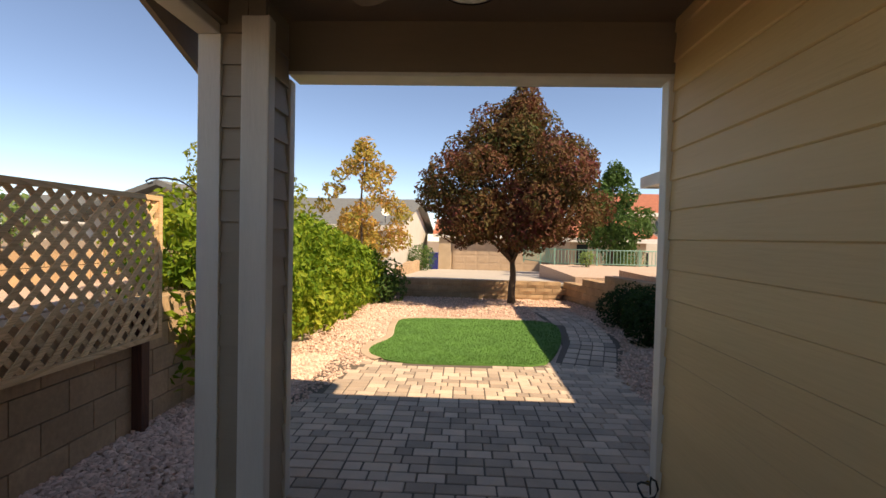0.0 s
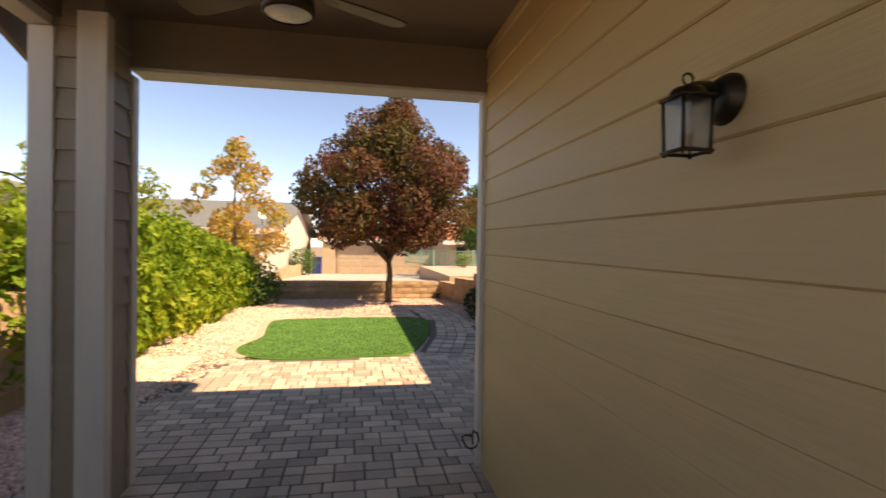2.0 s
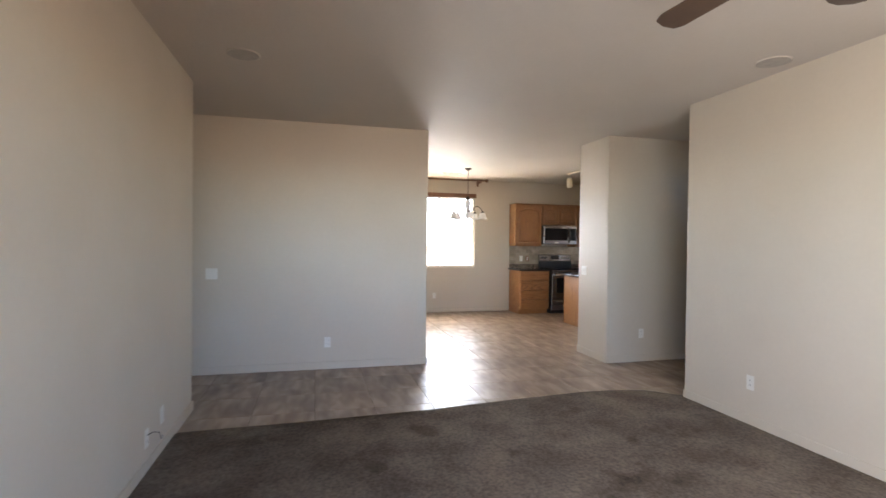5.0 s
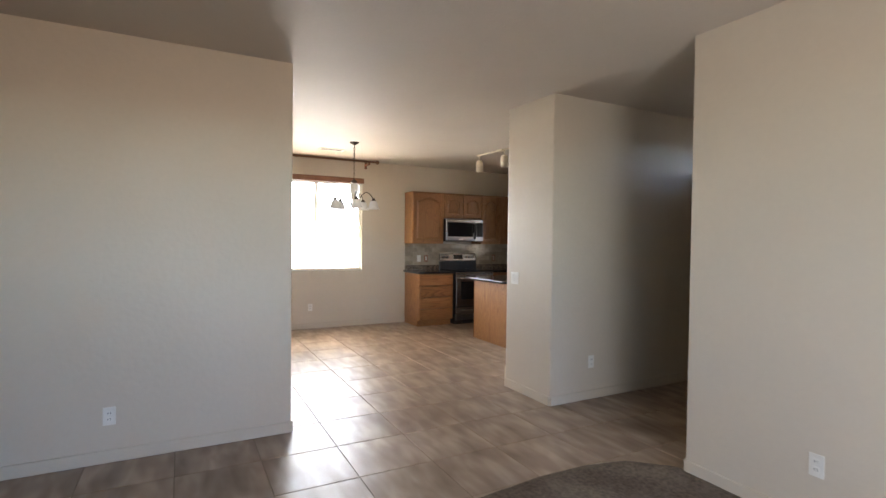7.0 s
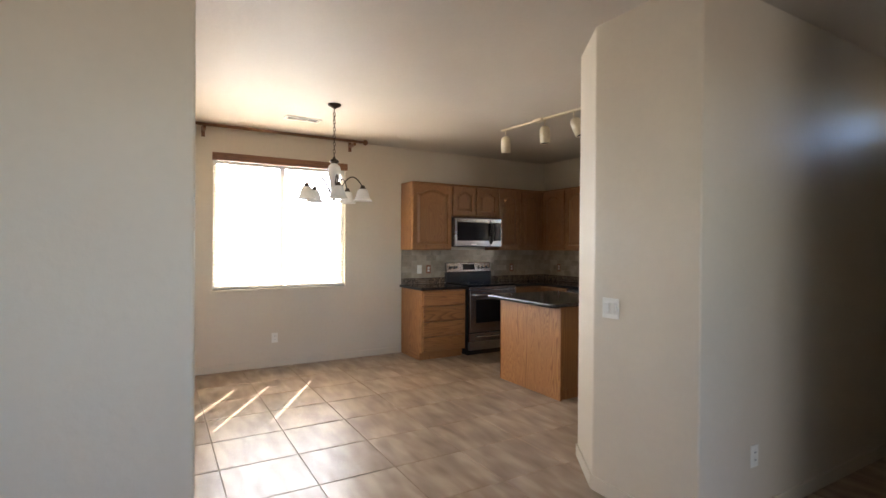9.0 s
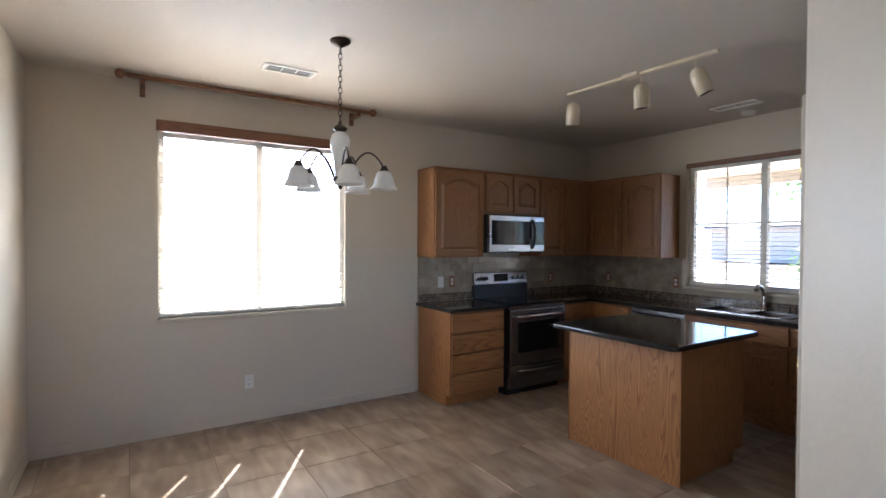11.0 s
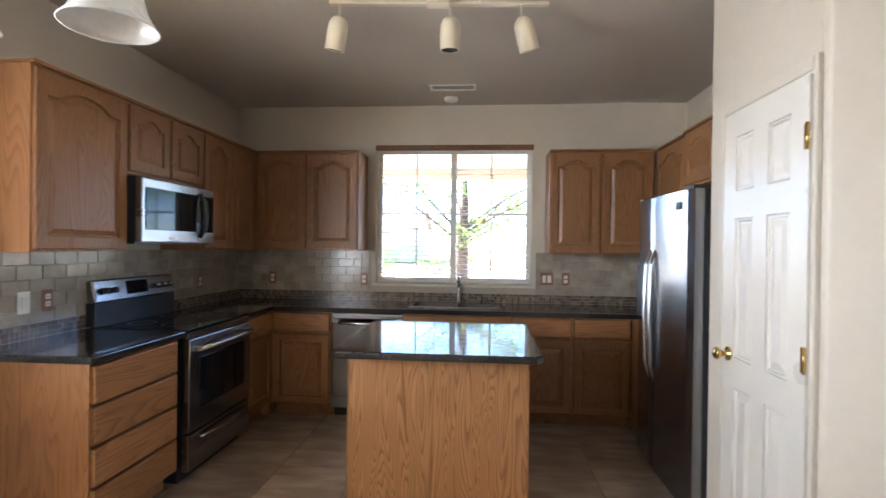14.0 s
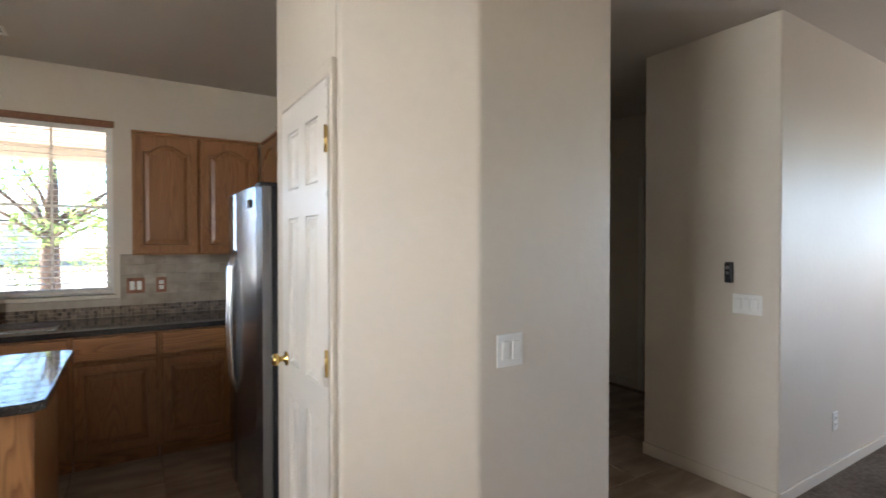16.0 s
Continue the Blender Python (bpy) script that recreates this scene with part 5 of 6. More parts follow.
def turf():
    t = tagged(new("turf_lawn"), "bright green artificial turf with a curved outline", "lawn", kind="structure")
    part("mat", prism(TURF, GZ - 0.02, GZ + 0.012), "turf", t)
    rng = np.random.default_rng(4)
    vs, fs = [], []
    while len(fs) < 26000:
        x, y = rng.uniform(-1.75, 1.05), 5.75 + 3.25 * rng.uniform() ** 1.4
        if not inside(x, y, TURF):
            continue
        a, l = rng.uniform(0, 6.28), rng.uniform(0.012, 0.026)
        dx, dy = 0.0035 * math.cos(a), 0.0035 * math.sin(a)
        lx, ly = rng.normal(0, 0.006), rng.normal(0, 0.006)
        k = len(vs)
        vs += [(x - dx, y - dy, GZ + 0.010), (x + dx, y + dy, GZ + 0.010), (x + lx, y + ly, GZ + 0.012 + l)]
        fs.append((k, k + 1, k + 2))
    b = new("blades", raw_mesh("blades", vs, fs, "turf"))
    b.parent = t
    tagged(b, kind="stuff")
    # pale concrete kerb round the far and left side
    loop = [Vector((x, y)) for x, y in TURF]
    n = len(loop)
    c = Vector((-0.3, 7.4))
    i0, i1 = int(6.2 * 8), n + 4
    bm = bmesh.new()
    prev = None
    for i in range(i0, i1):
        p, q = loop[i % n], loop[(i + 1) % n]
        d = (q - p).normalized()
        nrm = Vector((d.y, -d.x))
        if nrm.dot(p - c) < 0:
            nrm = -nrm
        prof = [(0.0, -0.03), (0.0, 0.012), (0.012, 0.022), (0.10, 0.022), (0.112, 0.012), (0.112, -0.03)]
        ring = [bm.verts.new((p.x + nrm.x * o, p.y + nrm.y * o, GZ + z)) for o, z in prof]
        if prev:
            for k in range(5):
                bm.faces.new((prev[k], prev[k + 1], ring[k + 1], ring[k]))
        prev = ring
    bmesh.ops.recalc_face_normals(bm, faces=bm.faces[:])
    structure("turf_kerb", bm, "curb", "rounded tan concrete kerb round the turf", "kerb")


turf()


# ---- column and patio fittings ----
def column():
    c = thing("patio_column", "square patio column with grey-brown lap siding and pale corner boards", "column", at=(0, 0, 0))
    x0, x1, y0, y1, top = -1.85, -1.50, 2.50, 2.86, 2.56
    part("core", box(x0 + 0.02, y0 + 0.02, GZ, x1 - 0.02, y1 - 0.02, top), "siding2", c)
    part("corner_board", box(x0 + 0.012, y0 - 0.014, GZ, x0 + 0.125, y0 + 0.02, 2.372, 0.003), "trimtan", c)
    part("corner_board", joined(box(x1 - 0.118, y0 - 0.030, GZ, x1 + 0.020, y0 + 0.01, 2.455, 0.006, 2), box(x1 - 0.02, y0 + 0.01, GZ, x1 + 0.016, y0 + 0.055, 2.455, 0.003)), "trimtan", c)
    part("corner_board", box(x1 - 0.02, y1 - 0.075, GZ, x1 + 0.012, y1, 2.25, 0.003), "trimtan", c)
    n, e = 17, 0.152

    def lap(w):
        bm = bmesh.new()
        vs = [(0, -0.024, 0), (w, -0.024, 0), (w, -0.003, e + 0.02), (0, -0.003, e + 0.02), (0, 0, 0), (w, 0, 0), (w, 0, e + 0.02), (0, 0, e + 0.02)]
        v = [bm.verts.new(p) for p in vs]
        for f in ((0, 1, 2, 3), (0, 4, 5, 1), (1, 5, 6, 2), (3, 7, 4, 0), (2, 6, 7, 3), (4, 7, 6, 5)):
            bm.faces.new([v[i] for i in f])
        bmesh.ops.recalc_face_normals(bm, faces=bm.faces[:])
        return bm
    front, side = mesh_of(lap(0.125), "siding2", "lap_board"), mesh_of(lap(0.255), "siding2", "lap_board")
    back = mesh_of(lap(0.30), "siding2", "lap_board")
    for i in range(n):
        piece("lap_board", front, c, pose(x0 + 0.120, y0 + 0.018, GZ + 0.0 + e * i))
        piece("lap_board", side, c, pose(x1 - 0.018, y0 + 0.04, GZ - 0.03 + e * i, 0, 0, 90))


column()


def wall_lantern():
    l = thing("wall_lantern", "dark bronze outdoor wall lantern with seeded glass panes", "wall lantern", at=(0.545, 0.73, 1.665))
    part("backplate", lathe([(0.0, 0.034), (0.030, 0.034), (0.045, 0.028), (0.050, 0.016), (0.056, 0.012), (0.058, 0.0)], 24, pose(-0.014, 0, 0, 0, -90, 0)), "bronze", l)
    part("arm", tube([(-0.04, 0, 0.01), (-0.07, -0.005, 0.022), (-0.10, -0.012, 0.018), (-0.118, -0.02, 0.0)], 0.016, 10, 0.013), "bronze", l)
    cx, cy = -0.132, -0.025
    part("roof_cap", lathe([(0.0, 0.018), (0.008, 0.016), (0.012, 0.012), (0.029, 0.009), (0.036, 0.001), (0.036, -0.007), (0.046, -0.012)], 20, pose(cx, cy, 0)), "bronze", l)
    part("ring", tube([(cx + 0.012 * math.cos(a), cy, 0.029 + 0.012 * math.sin(a)) for a in [i * math.pi / 8 for i in range(17)]], 0.0025, 6), "bronze", l)
    t, b = 0.034, 0.031
    zt, zb = -0.012, -0.125
    def bar(a, b, r):
        part("bar", tube([a, b], r, 6), "bronze", l)
    for sx, sy in ((-1, -1), (1, -1), (1, 1), (-1, 1)):
        bar((cx + sx * t, cy + sy * t, zt), (cx + sx * b, cy + sy * b, zb - 0.008), 0.004)
    for r, z in ((t, zt), (b, zb)):
        for (ax, ay), (bx, by) in zip(((-1, -1), (1, -1), (1, 1), (-1, 1)), ((1, -1), (1, 1), (-1, 1), (-1, -1))):
            bar((cx + ax * (r + 0.004), cy + ay * (r + 0.004), z), (cx + bx * (r + 0.004), cy + by * (r + 0.004), z), 0.0045)
    for k in range(4):
        a = math.pi / 2 * k
        bm = bmesh.new()
        c, s = math.cos(a), math.sin(a)
        pts = [(-t, t, zt), (t, t, zt), (b, b, zb), (-b, b, zb)]
        v = [bm.verts.new((cx + x * c - y * s, cy + x * s + y * c, z)) for x, y, z in pts]
        w = [bm.verts.new((cx + x * c - (y - 0.002) * s, cy + x * s + (y - 0.002) * c, z)) for x, y, z in pts]
        bm.faces.new(v)
        bm.faces.new(w[::-1])
        for i in range(4):
            bm.faces.new((v[i], w[i], w[(i + 1) % 4], v[(i + 1) % 4]))
        bmesh.ops.recalc_face_normals(bm, faces=bm.faces[:])
        part("pane", bm, "lampglass", l, "seeded glass pane")
    part("bulb", lathe([(0.0, -0.09), (0.012, -0.082), (0.014, -0.065), (0.010, -0.045), (0.009, -0.02)], 14, pose(cx, cy, 0)), "frost", l)


wall_lantern()


def gate_latch():
    g = thing("gate_hook", "black metal snap hook hanging on the corner board", "hook", at=(0.46, 2.745, 0.14))
    part("eye_plate", lathe([(0.0, 0.006), (0.012, 0.006), (0.014, 0.0)], 12, pose(0.0, 0, 0.01, 90, 0, 0)), "brass", g)
    part("hook", tube([(0.01, -0.01, 0.04), (0.035, -0.02, 0.03), (0.045, -0.025, -0.01), (0.03, -0.025, -0.05), (0.0, -0.02, -0.065), (-0.03, -0.02, -0.055), (-0.055, -0.02, -0.01), (-0.06, -0.02, 0.01), (-0.04, -0.015, 0.02), (0.0, -0.01, 0.012)], 0.006, 8), "black", g)
    part("clip", tube([(0.012, -0.012, 0.05), (0.005, -0.02, 0.01), (0.008, -0.022, -0.04)], 0.005, 8), "black", g)


gate_latch()


# ---- lattice screen, retaining walls ----
def lattice():
    s = thing("lattice_screen", "wooden diagonal lattice panel in a cedar frame on a dark post", "lattice", at=(-2.80, 0, 0))
    y0, y1, z0, z1 = -1.2, 3.72, 0.62, 1.67
    part("frame", boxes((-0.02, y0, z1 - 0.035, 0.02, y1, z1), (-0.02, y0, z0, 0.02, y1, z0 + 0.035), (-0.02, y1 - 0.04, z0 + 0.035, 0.02, y1, z1 - 0.035), (-0.02, y0, z0 + 0.035, 0.02, y0 + 0.04, z1 - 0.035)), "cedar", s)
    hh = z1 - z0 - 0.05
    slat_me = {}
    step, wd = 0.126, 0.036
    for layer, sign in ((0.006, 1), (-0.006, -1)):
        c = y0 - hh
        while c < y1 + hh:
            # slat runs from (c, z0) at 45 degrees; clip to the frame
            ya, yb = (c, c + hh) if sign > 0 else (c, c - hh)
            za, zb = z0 + 0.025, z1 - 0.025
            lo, hi = y0 + 0.03, y1 - 0.03
            pa, pb = [ya, za], [yb, zb]
            ok = True
            for p, q in ((pa, pb), (pb, pa)):
                for lim, side in ((lo, -1), (hi, 1)):
                    if (p[0] - lim) * side > 0:
                        if (q[0] - lim) * side >= 0:
                            ok = False
                        else:
                            f = (lim - p[0]) / (q[0] - p[0])
                            p[1] += (q[1] - p[1]) * f
                            p[0] = lim
            if ok and abs(pa[1] - pb[1]) > 0.02:
                ln = math.hypot(pb[0] - pa[0], pb[1] - pa[1])
                key = round(ln, 2)
                if key not in slat_me:
                    slat_me[key] = mesh_of(box(-0.0045, 0, -wd / 2, 0.0045, key, wd / 2), "cedar", "slat")
                ang = math.degrees(math.atan2(pb[1] - pa[1], pb[0] - pa[0]))
                piece("slat", slat_me[key], s, pose(layer, pa[0], pa[1], ang, 0, 0))
            c += step
    for y in (3.60, 1.2, -1.1):
        part("post", box(-0.10, y - 0.045, GZ - 0.02, -0.022, y + 0.045, z0 + 0.25, 0.004), "redwood", s, "dark red-brown post")


lattice()


def block_wall(name, label, p, q, courses, bl, bh, depth, base_z, cap=False, material="retblock", top=None):
    """A wall of split-face blocks from p to q; top(s) may lower the number of courses along the way."""
    w = tagged(new(name), label, "retaining wall", kind="structure")
    p, q = Vector((*p, 0)), Vector((*q, 0))
    ln = (q - p).length
    ang = math.degrees(math.atan2(q.y - p.y, q.x - p.x))
    variants = []
    for k in range(4):
        rr = random.Random(k)
        bm = bmesh.new()
        nx, nz = 4, 2
        g = 0.004
        grid = [[bm.verts.new((g + (bl - 2 * g) * i / nx, -(0.0 if i in (0, nx) or j in (0, nz) else rr.uniform(0.004, 0.022)), g + (bh - 2 * g) * j / nz)) for j in range(nz + 1)] for i in range(nx + 1)]
        for i in range(nx):
            for j in range(nz):
                bm.faces.new((grid[i][j], grid[i + 1][j], grid[i + 1][j + 1], grid[i][j + 1]))
        ext = bmesh.ops.extrude_face_region(bm, geom=bm.faces[:])
        for v in [e for e in ext["geom"] if isinstance(e, bmesh.types.BMVert)]:
            v.co.y = depth
        bmesh.ops.recalc_face_normals(bm, faces=bm.faces[:])
        variants.append(mesh_of(bm, material, "block"))
    n = int(ln / bl + 0.5)
    for c in range(courses):
        off = -bl / 2 if c % 2 else 0.0
        for i in range(n + (c % 2)):
            s = (off + bl * i + bl / 2) / ln
            if top and c >= top(s):
                continue
            x = off + bl * i
            if x < -0.01:
                x = -bl * 0.25
            pos = p + (q - p).normalized() * x
            piece("block", random.choice(variants), w, pose(pos.x, pos.y, base_z + c * bh, 0, 0, ang))
    return w


block_wall("retaining_wall_west", "tall shaded wall of split-face blocks behind the lattice", (-3.12, 4.6), (-3.12, -4.6), 5, 0.40, 0.195, 0.22, GZ - 0.03)
block_wall("retaining_wall_back", "low tan block wall across the back of the yard", (-2.6, 12.1), (1.95, 12.1), 3, 0.40, 0.155, 0.25, GZ - 0.03)
block_wall("retaining_wall_east", "tan block wall stepping up along the yard", (1.90, 12.3), (3.05, 7.2), 5, 0.40, 0.155, 0.25, GZ - 0.03, top=lambda s: 3 + (s > 0.22) + (s > 0.42))
structure("upper_terrace", boxes((-14, -5.2, GZ - 0.05, -3.35, 11.0, 0.86)), "gravelbed", "raised terrace of gravel behind the wall", "terrace")
structure("upper_bank", boxes((-14, -5.2, 0.8, -4.7, 9.0, 1.19)), "soil", "planted bank above the upper wall", "terrace")
block_wall("retaining_wall_upper", "upper tier of sunlit tan blocks", (-4.9, 9.0), (-4.9, -4.6), 2, 0.40, 0.18, 0.25, 0.85)
def slope_slab(x0, y0, z0, x1, y1, z1, t=0.5):
    bm = bmesh.new()
    v = [bm.verts.new(p) for p in ((x0, y0, z0 - t), (x1, y0, z0 - t), (x1, y1, z1 - t), (x0, y1, z1 - t), (x0, y0, z0), (x1, y0, z0), (x1, y1, z1), (x0, y1, z1))]
    for f in ((3, 2, 1, 0), (4, 5, 6, 7), (0, 1, 5, 4), (1, 2, 6, 5), (2, 3, 7, 6), (3, 0, 4, 7)):
        bm.faces.new([v[i] for i in f])
    return bm


def drive_z(y):
    return 0.33 - (y - 12.36) * 0.052


structure("driveway", slope_slab(-30, 12.36, 0.33, 30, 60.0, drive_z(60.0)), "concrete", "pale concrete driveway falling away beyond the back wall", "driveway")
structure("east_bank", boxes((3.25, 9.6, -0.3, 30, 12.36, 0.70), (2.2, 12.36, -1.2, 30, 18.2, 0.50)), "gravelbed", "raised planted bank", "terrace")


# ---- plants ----
def leaf_cloud(points, normals_out, size, seed, material, name="crown", squash=1.0):
    """One mesh of many folded leaves at the given points."""
    rng = np.random.default_rng(seed)
    n = len(points)
    P = np.asarray(points)
    O = np.asarray(normals_out)
    d = O + rng.normal(0, 0.75, (n, 3)) + np.array([0, 0, 0.15])
    d /= np.linalg.norm(d, axis=1)[:, None] + 1e-9
    r = rng.normal(0, 1, (n, 3))
    u = np.cross(d, r)
    u /= np.linalg.norm(u, axis=1)[:, None] + 1e-9
    w = np.cross(d, u)
    s = size * rng.uniform(0.65, 1.35, n)[:, None]
    a, b = u * s, w * s * 0.45
    V = np.stack([P - a, P - b + d * s * 0.12, P + a, P + b + d * s * 0.12], 1).reshape(-1, 3)
    k = np.arange(n) * 4
    F = np.concatenate([np.stack([k, k + 1, k + 2], 1), np.stack([k, k + 2, k + 3], 1)])
    me = bpy.data.meshes.new(name)
    me.from_pydata(V.tolist(), [], F.tolist())
    me.materials.append(M[material])
    me.update()
    return me


def blobs_points(blobs, per, rng, shell=0.55):
    pts, nor = [], []
    for (cx, cy, cz, rx, ry, rz) in blobs:
        k = int(per * (rx * ry * rz) ** (2 / 3))
        v = rng.normal(0, 1, (k, 3))
        v /= np.linalg.norm(v, axis=1)[:, None]
        rad = (shell + (1 - shell) * rng.uniform(0, 1, k) ** 0.5)[:, None]
        rad *= 1 + 0.14 * np.sin(v[:, :1] * 7 + cx * 3) * np.cos(v[:, 2:3] * 6 + cy)
        pts.append(np.array([cx, cy, cz]) + v * rad * np.array([rx, ry, rz]))
        nor.append(v)
    return np.concatenate(pts), np.concatenate(nor)


def tree(name, label, at, trunk_h, trunk_r, blobs, material, leaf, per, seed, limbs=9, limb=0.45):
    t = thing(name, label, "tree", at=at)
    rng = np.random.default_rng(seed)
    top = max(b[2] for b in blobs)
    pts = [(0, 0, -0.08)] + [(rng.normal(0, 0.02), rng.normal(0, 0.02), trunk_h * f) for f in (0.25, 0.6, 1.0)] + [(rng.normal(0, 0.06), rng.normal(0, 0.06), trunk_h + (top - trunk_h) * f) for f in (0.4, 0.8, 1.0)]
    bms = [tube(pts, trunk_r, 10, trunk_r * 0.12)]
    for i in range(min(limbs, len(blobs))):
        b = blobs[i]
        z0 = min(trunk_h * rng.uniform(0.85, 1.1), b[2])
        a = (0, 0, z0)
        c = (b[0] * 0.5 + rng.normal(0, 0.05), b[1] * 0.5, z0 + (b[2] - z0) * 0.6)
        bms.append(tube([a, c, (b[0] * 0.95, b[1] * 0.95, b[2])], trunk_r * limb, 7, trunk_r * 0.08))
    part("trunk", joined(*bms), "bark", t)
    p, n = blobs_points(blobs, per, rng)
    c = new("crown", leaf_cloud(p, n, leaf, seed + 1, material))
    c.parent = t
    return t


def crown_blobs(R, z0, z1, n, seed, spread=1.0, lop=0.0, pointed=0.6, size=0.27):
    """Uneven clumps filling a crown from z0 to z1: broad below the middle, drawn in towards a narrow top."""
    rr = random.Random(seed)
    out = []
    for i in range(n):
        f = (i + 0.5) / n
        z = z0 + (z1 - z0) * f ** 1.15
        f = f ** 1.15
        prof = R * min(1.0, 0.62 + 2.2 * f) * (1 - max(0, f - 0.30) / 0.72) ** pointed
        a = i * 2.399 + rr.uniform(-0.5, 0.5)
        s = rr.uniform(0.75, 1.45) * size * R * (1.0 - 0.35 * f)
        d = max(0.0, prof - s * rr.uniform(0.7, 1.15)) * (1.0 if i % 3 else rr.uniform(0.2, 0.8))
        out.append((d * math.cos(a) + lop * f, d * math.sin(a) * spread, z + rr.uniform(-0.12, 0.12), s * rr.uniform(0.9, 1.2), s, s * rr.uniform(0.75, 1.05)))
    return out


tree("ash_tree", "round autumn ash tree with dark red and bronze leaves", (0.55, 11.35, GZ), 1.05, 0.10, crown_blobs(2.40, 1.62, 4.35, 54, 3, pointed=0.62, size=0.235) + [(0.15, 0, 4.30, 0.50, 0.46, 0.42), (0.20, 0.05, 4.62, 0.36, 0.36, 0.36), (0.24, 0, 4.88, 0.22, 0.22, 0.26)], "leafred", 0.05, 3400, 11, 14)
tree("gold_tree", "slender tree with orange and gold leaves behind the hedge", (-3.75, 15.5, 0.1), 0.9, 0.08, crown_blobs(1.7, 0.9, 4.15, 36, 8, pointed=0.7, size=0.21), "leafgold", 0.075, 1350, 21, 10)
tree("yellow_tree", "tall yellow-green tree beyond the hedge", (-6.1, 11.8, 0.3), 0.9, 0.09, crown_blobs(1.9, 0.8, 3.5, 26, 5, pointed=0.5, size=0.24), "leafyellow", 0.07, 1000, 31, 9)
tree("pear_tree", "dense green tree behind the railing", (5.15, 19.5, 0.0), 1.3, 0.10, crown_blobs(1.65, 1.4, 4.25, 34, 9, pointed=0.75), "leafgreen", 0.08, 1700, 41, 9)
tree("front_tree", "sparse spreading tree with pale green leaves in the front yard", (8.31, -11.6, GZ), 1.72, 0.17, [((0.35 + 0.11 * i) * math.cos(i * 2.4) - 0.35, (0.35 + 0.08 * i) * math.sin(i * 2.4), 1.80 + 0.055 * i + 0.35 * math.sin(i * 1.7), 0.40, 0.38, 0.20) for i in range(18)], "leafolive", 0.05, 1000, 51, 14, 0.17)


def shrub(name, label, at, blobs, material, leaf, per, seed):
    s = thing(name, label, "shrub", at=at)
    rng = np.random.default_rng(seed)
    bms = []
    for b in blobs[:10]:
        bms.append(tube([(b[0] * 0.6, b[1] * 0.8, -0.08), (b[0] * 0.8, b[1] * 0.9, b[2] * 0.5), (b[0], b[1], b[2])], 0.018, 6, 0.006))
    part("stems", joined(*bms), "bark", s)
    p, n = blobs_points(blobs, per, rng, 0.72)
    c = new("leaves", leaf_cloud(p, n, leaf, seed + 1, material))
    c.parent = s
    return s


hr = random.Random(12)
hedge = []
for i in range(26):
    y = 4.35 + 7.0 * i / 25
    for lvl in (0.35, 0.85, 1.32):
        k = 1.0 - 0.30 * max(0, (i - 12) / 13)
        hedge.append((0.0 + hr.uniform(-0.12, 0.10) - (0.12 if lvl > 1.2 else 0) + 0.25 * max(0, (i - 14) / 12), y - 7.8 + hr.uniform(-0.1, 0.1), lvl * k + hr.uniform(-0.07, 0.10), 0.52, 0.36, 0.40 * k + 0.02))
shrub("hedge", "long bright yellow-green leafy hedge along the gravel", (-3.0, 7.8, GZ), hedge, "leafhedge", 0.055, 2300, 61)
shrub("juniper", "feathery green shrub at the end of the hedge", (-2.35, 11.0, GZ), [(0.05 * i, -0.25 + 0.1 * i, 0.25 + 0.13 * (i % 4), 0.34, 0.34, 0.30) for i in range(6)], "leafgreen", 0.05, 1800, 63)
for i, (x, y, r) in enumerate(((2.22, 8.55, 0.46), (2.16, 7.25, 0.48))):
    rb = random.Random(70 + i)
    bl = [(rb.uniform(-0.16, 0.16), rb.uniform(-0.16, 0.16), r * 0.85 + rb.uniform(-0.14, 0.14), r * 0.80, r * 0.80, r * 0.72) for k in range(6)]
    shrub("boxwood", "clipped round dark green shrub beside the path", (x, y, GZ), bl, "leafdark", 0.028, 5200, 71 + i)
for i, (x, y, z, r) in enumerate(((3.6, 17.0, 0.48, 0.35), (6.0, 20.5, -0.25, 0.9), (-2.8, 25.0, -0.55, 0.95), (-3.1, 13.6, 0.20, 0.45), (-4.4, 6.0, 0.84, 0.3), (-5.4, 3.5, 1.17, 0.34), (-5.5, 2.7, 1.17, 0.36), (-5.4, 5.2, 1.17, 0.38), (-5.6, 4.4, 1.17, 0.34))):
    rb = random.Random(90 + i)
    bl = [(rb.uniform(-0.4, 0.4) * r, rb.uniform(-0.4, 0.4) * r, r * (0.6 + 0.5 * rb.random()), r * 0.7, r * 0.7, r * 0.6) for k in range(5)]
    shrub("bush", "low rounded green garden bush", (x, y, z), bl, "leafolive" if i in (0, 4, 5, 7) else "leafgreen", 0.045, 1300, 91 + i)
for i in range(7):
    sc = 0.5 + 0.1 * i
    x, y = (-2.0, 3.2, 10.0, 12.5, 5.5, 8.8, 11.0)[i], (-20, -24, -22, -26, -30, -32, -18)[i]
    bl = [(random.uniform(-0.5, 0.5), random.uniform(-0.5, 0.5), 0.4 + 0.25 * k, 0.7, 0.7, 0.5) for k in range(4)]
    shrub("bush", "low rounded green garden bush", (x, y, GZ), bl, "leafolive", 0.06, 500, 130 + i)


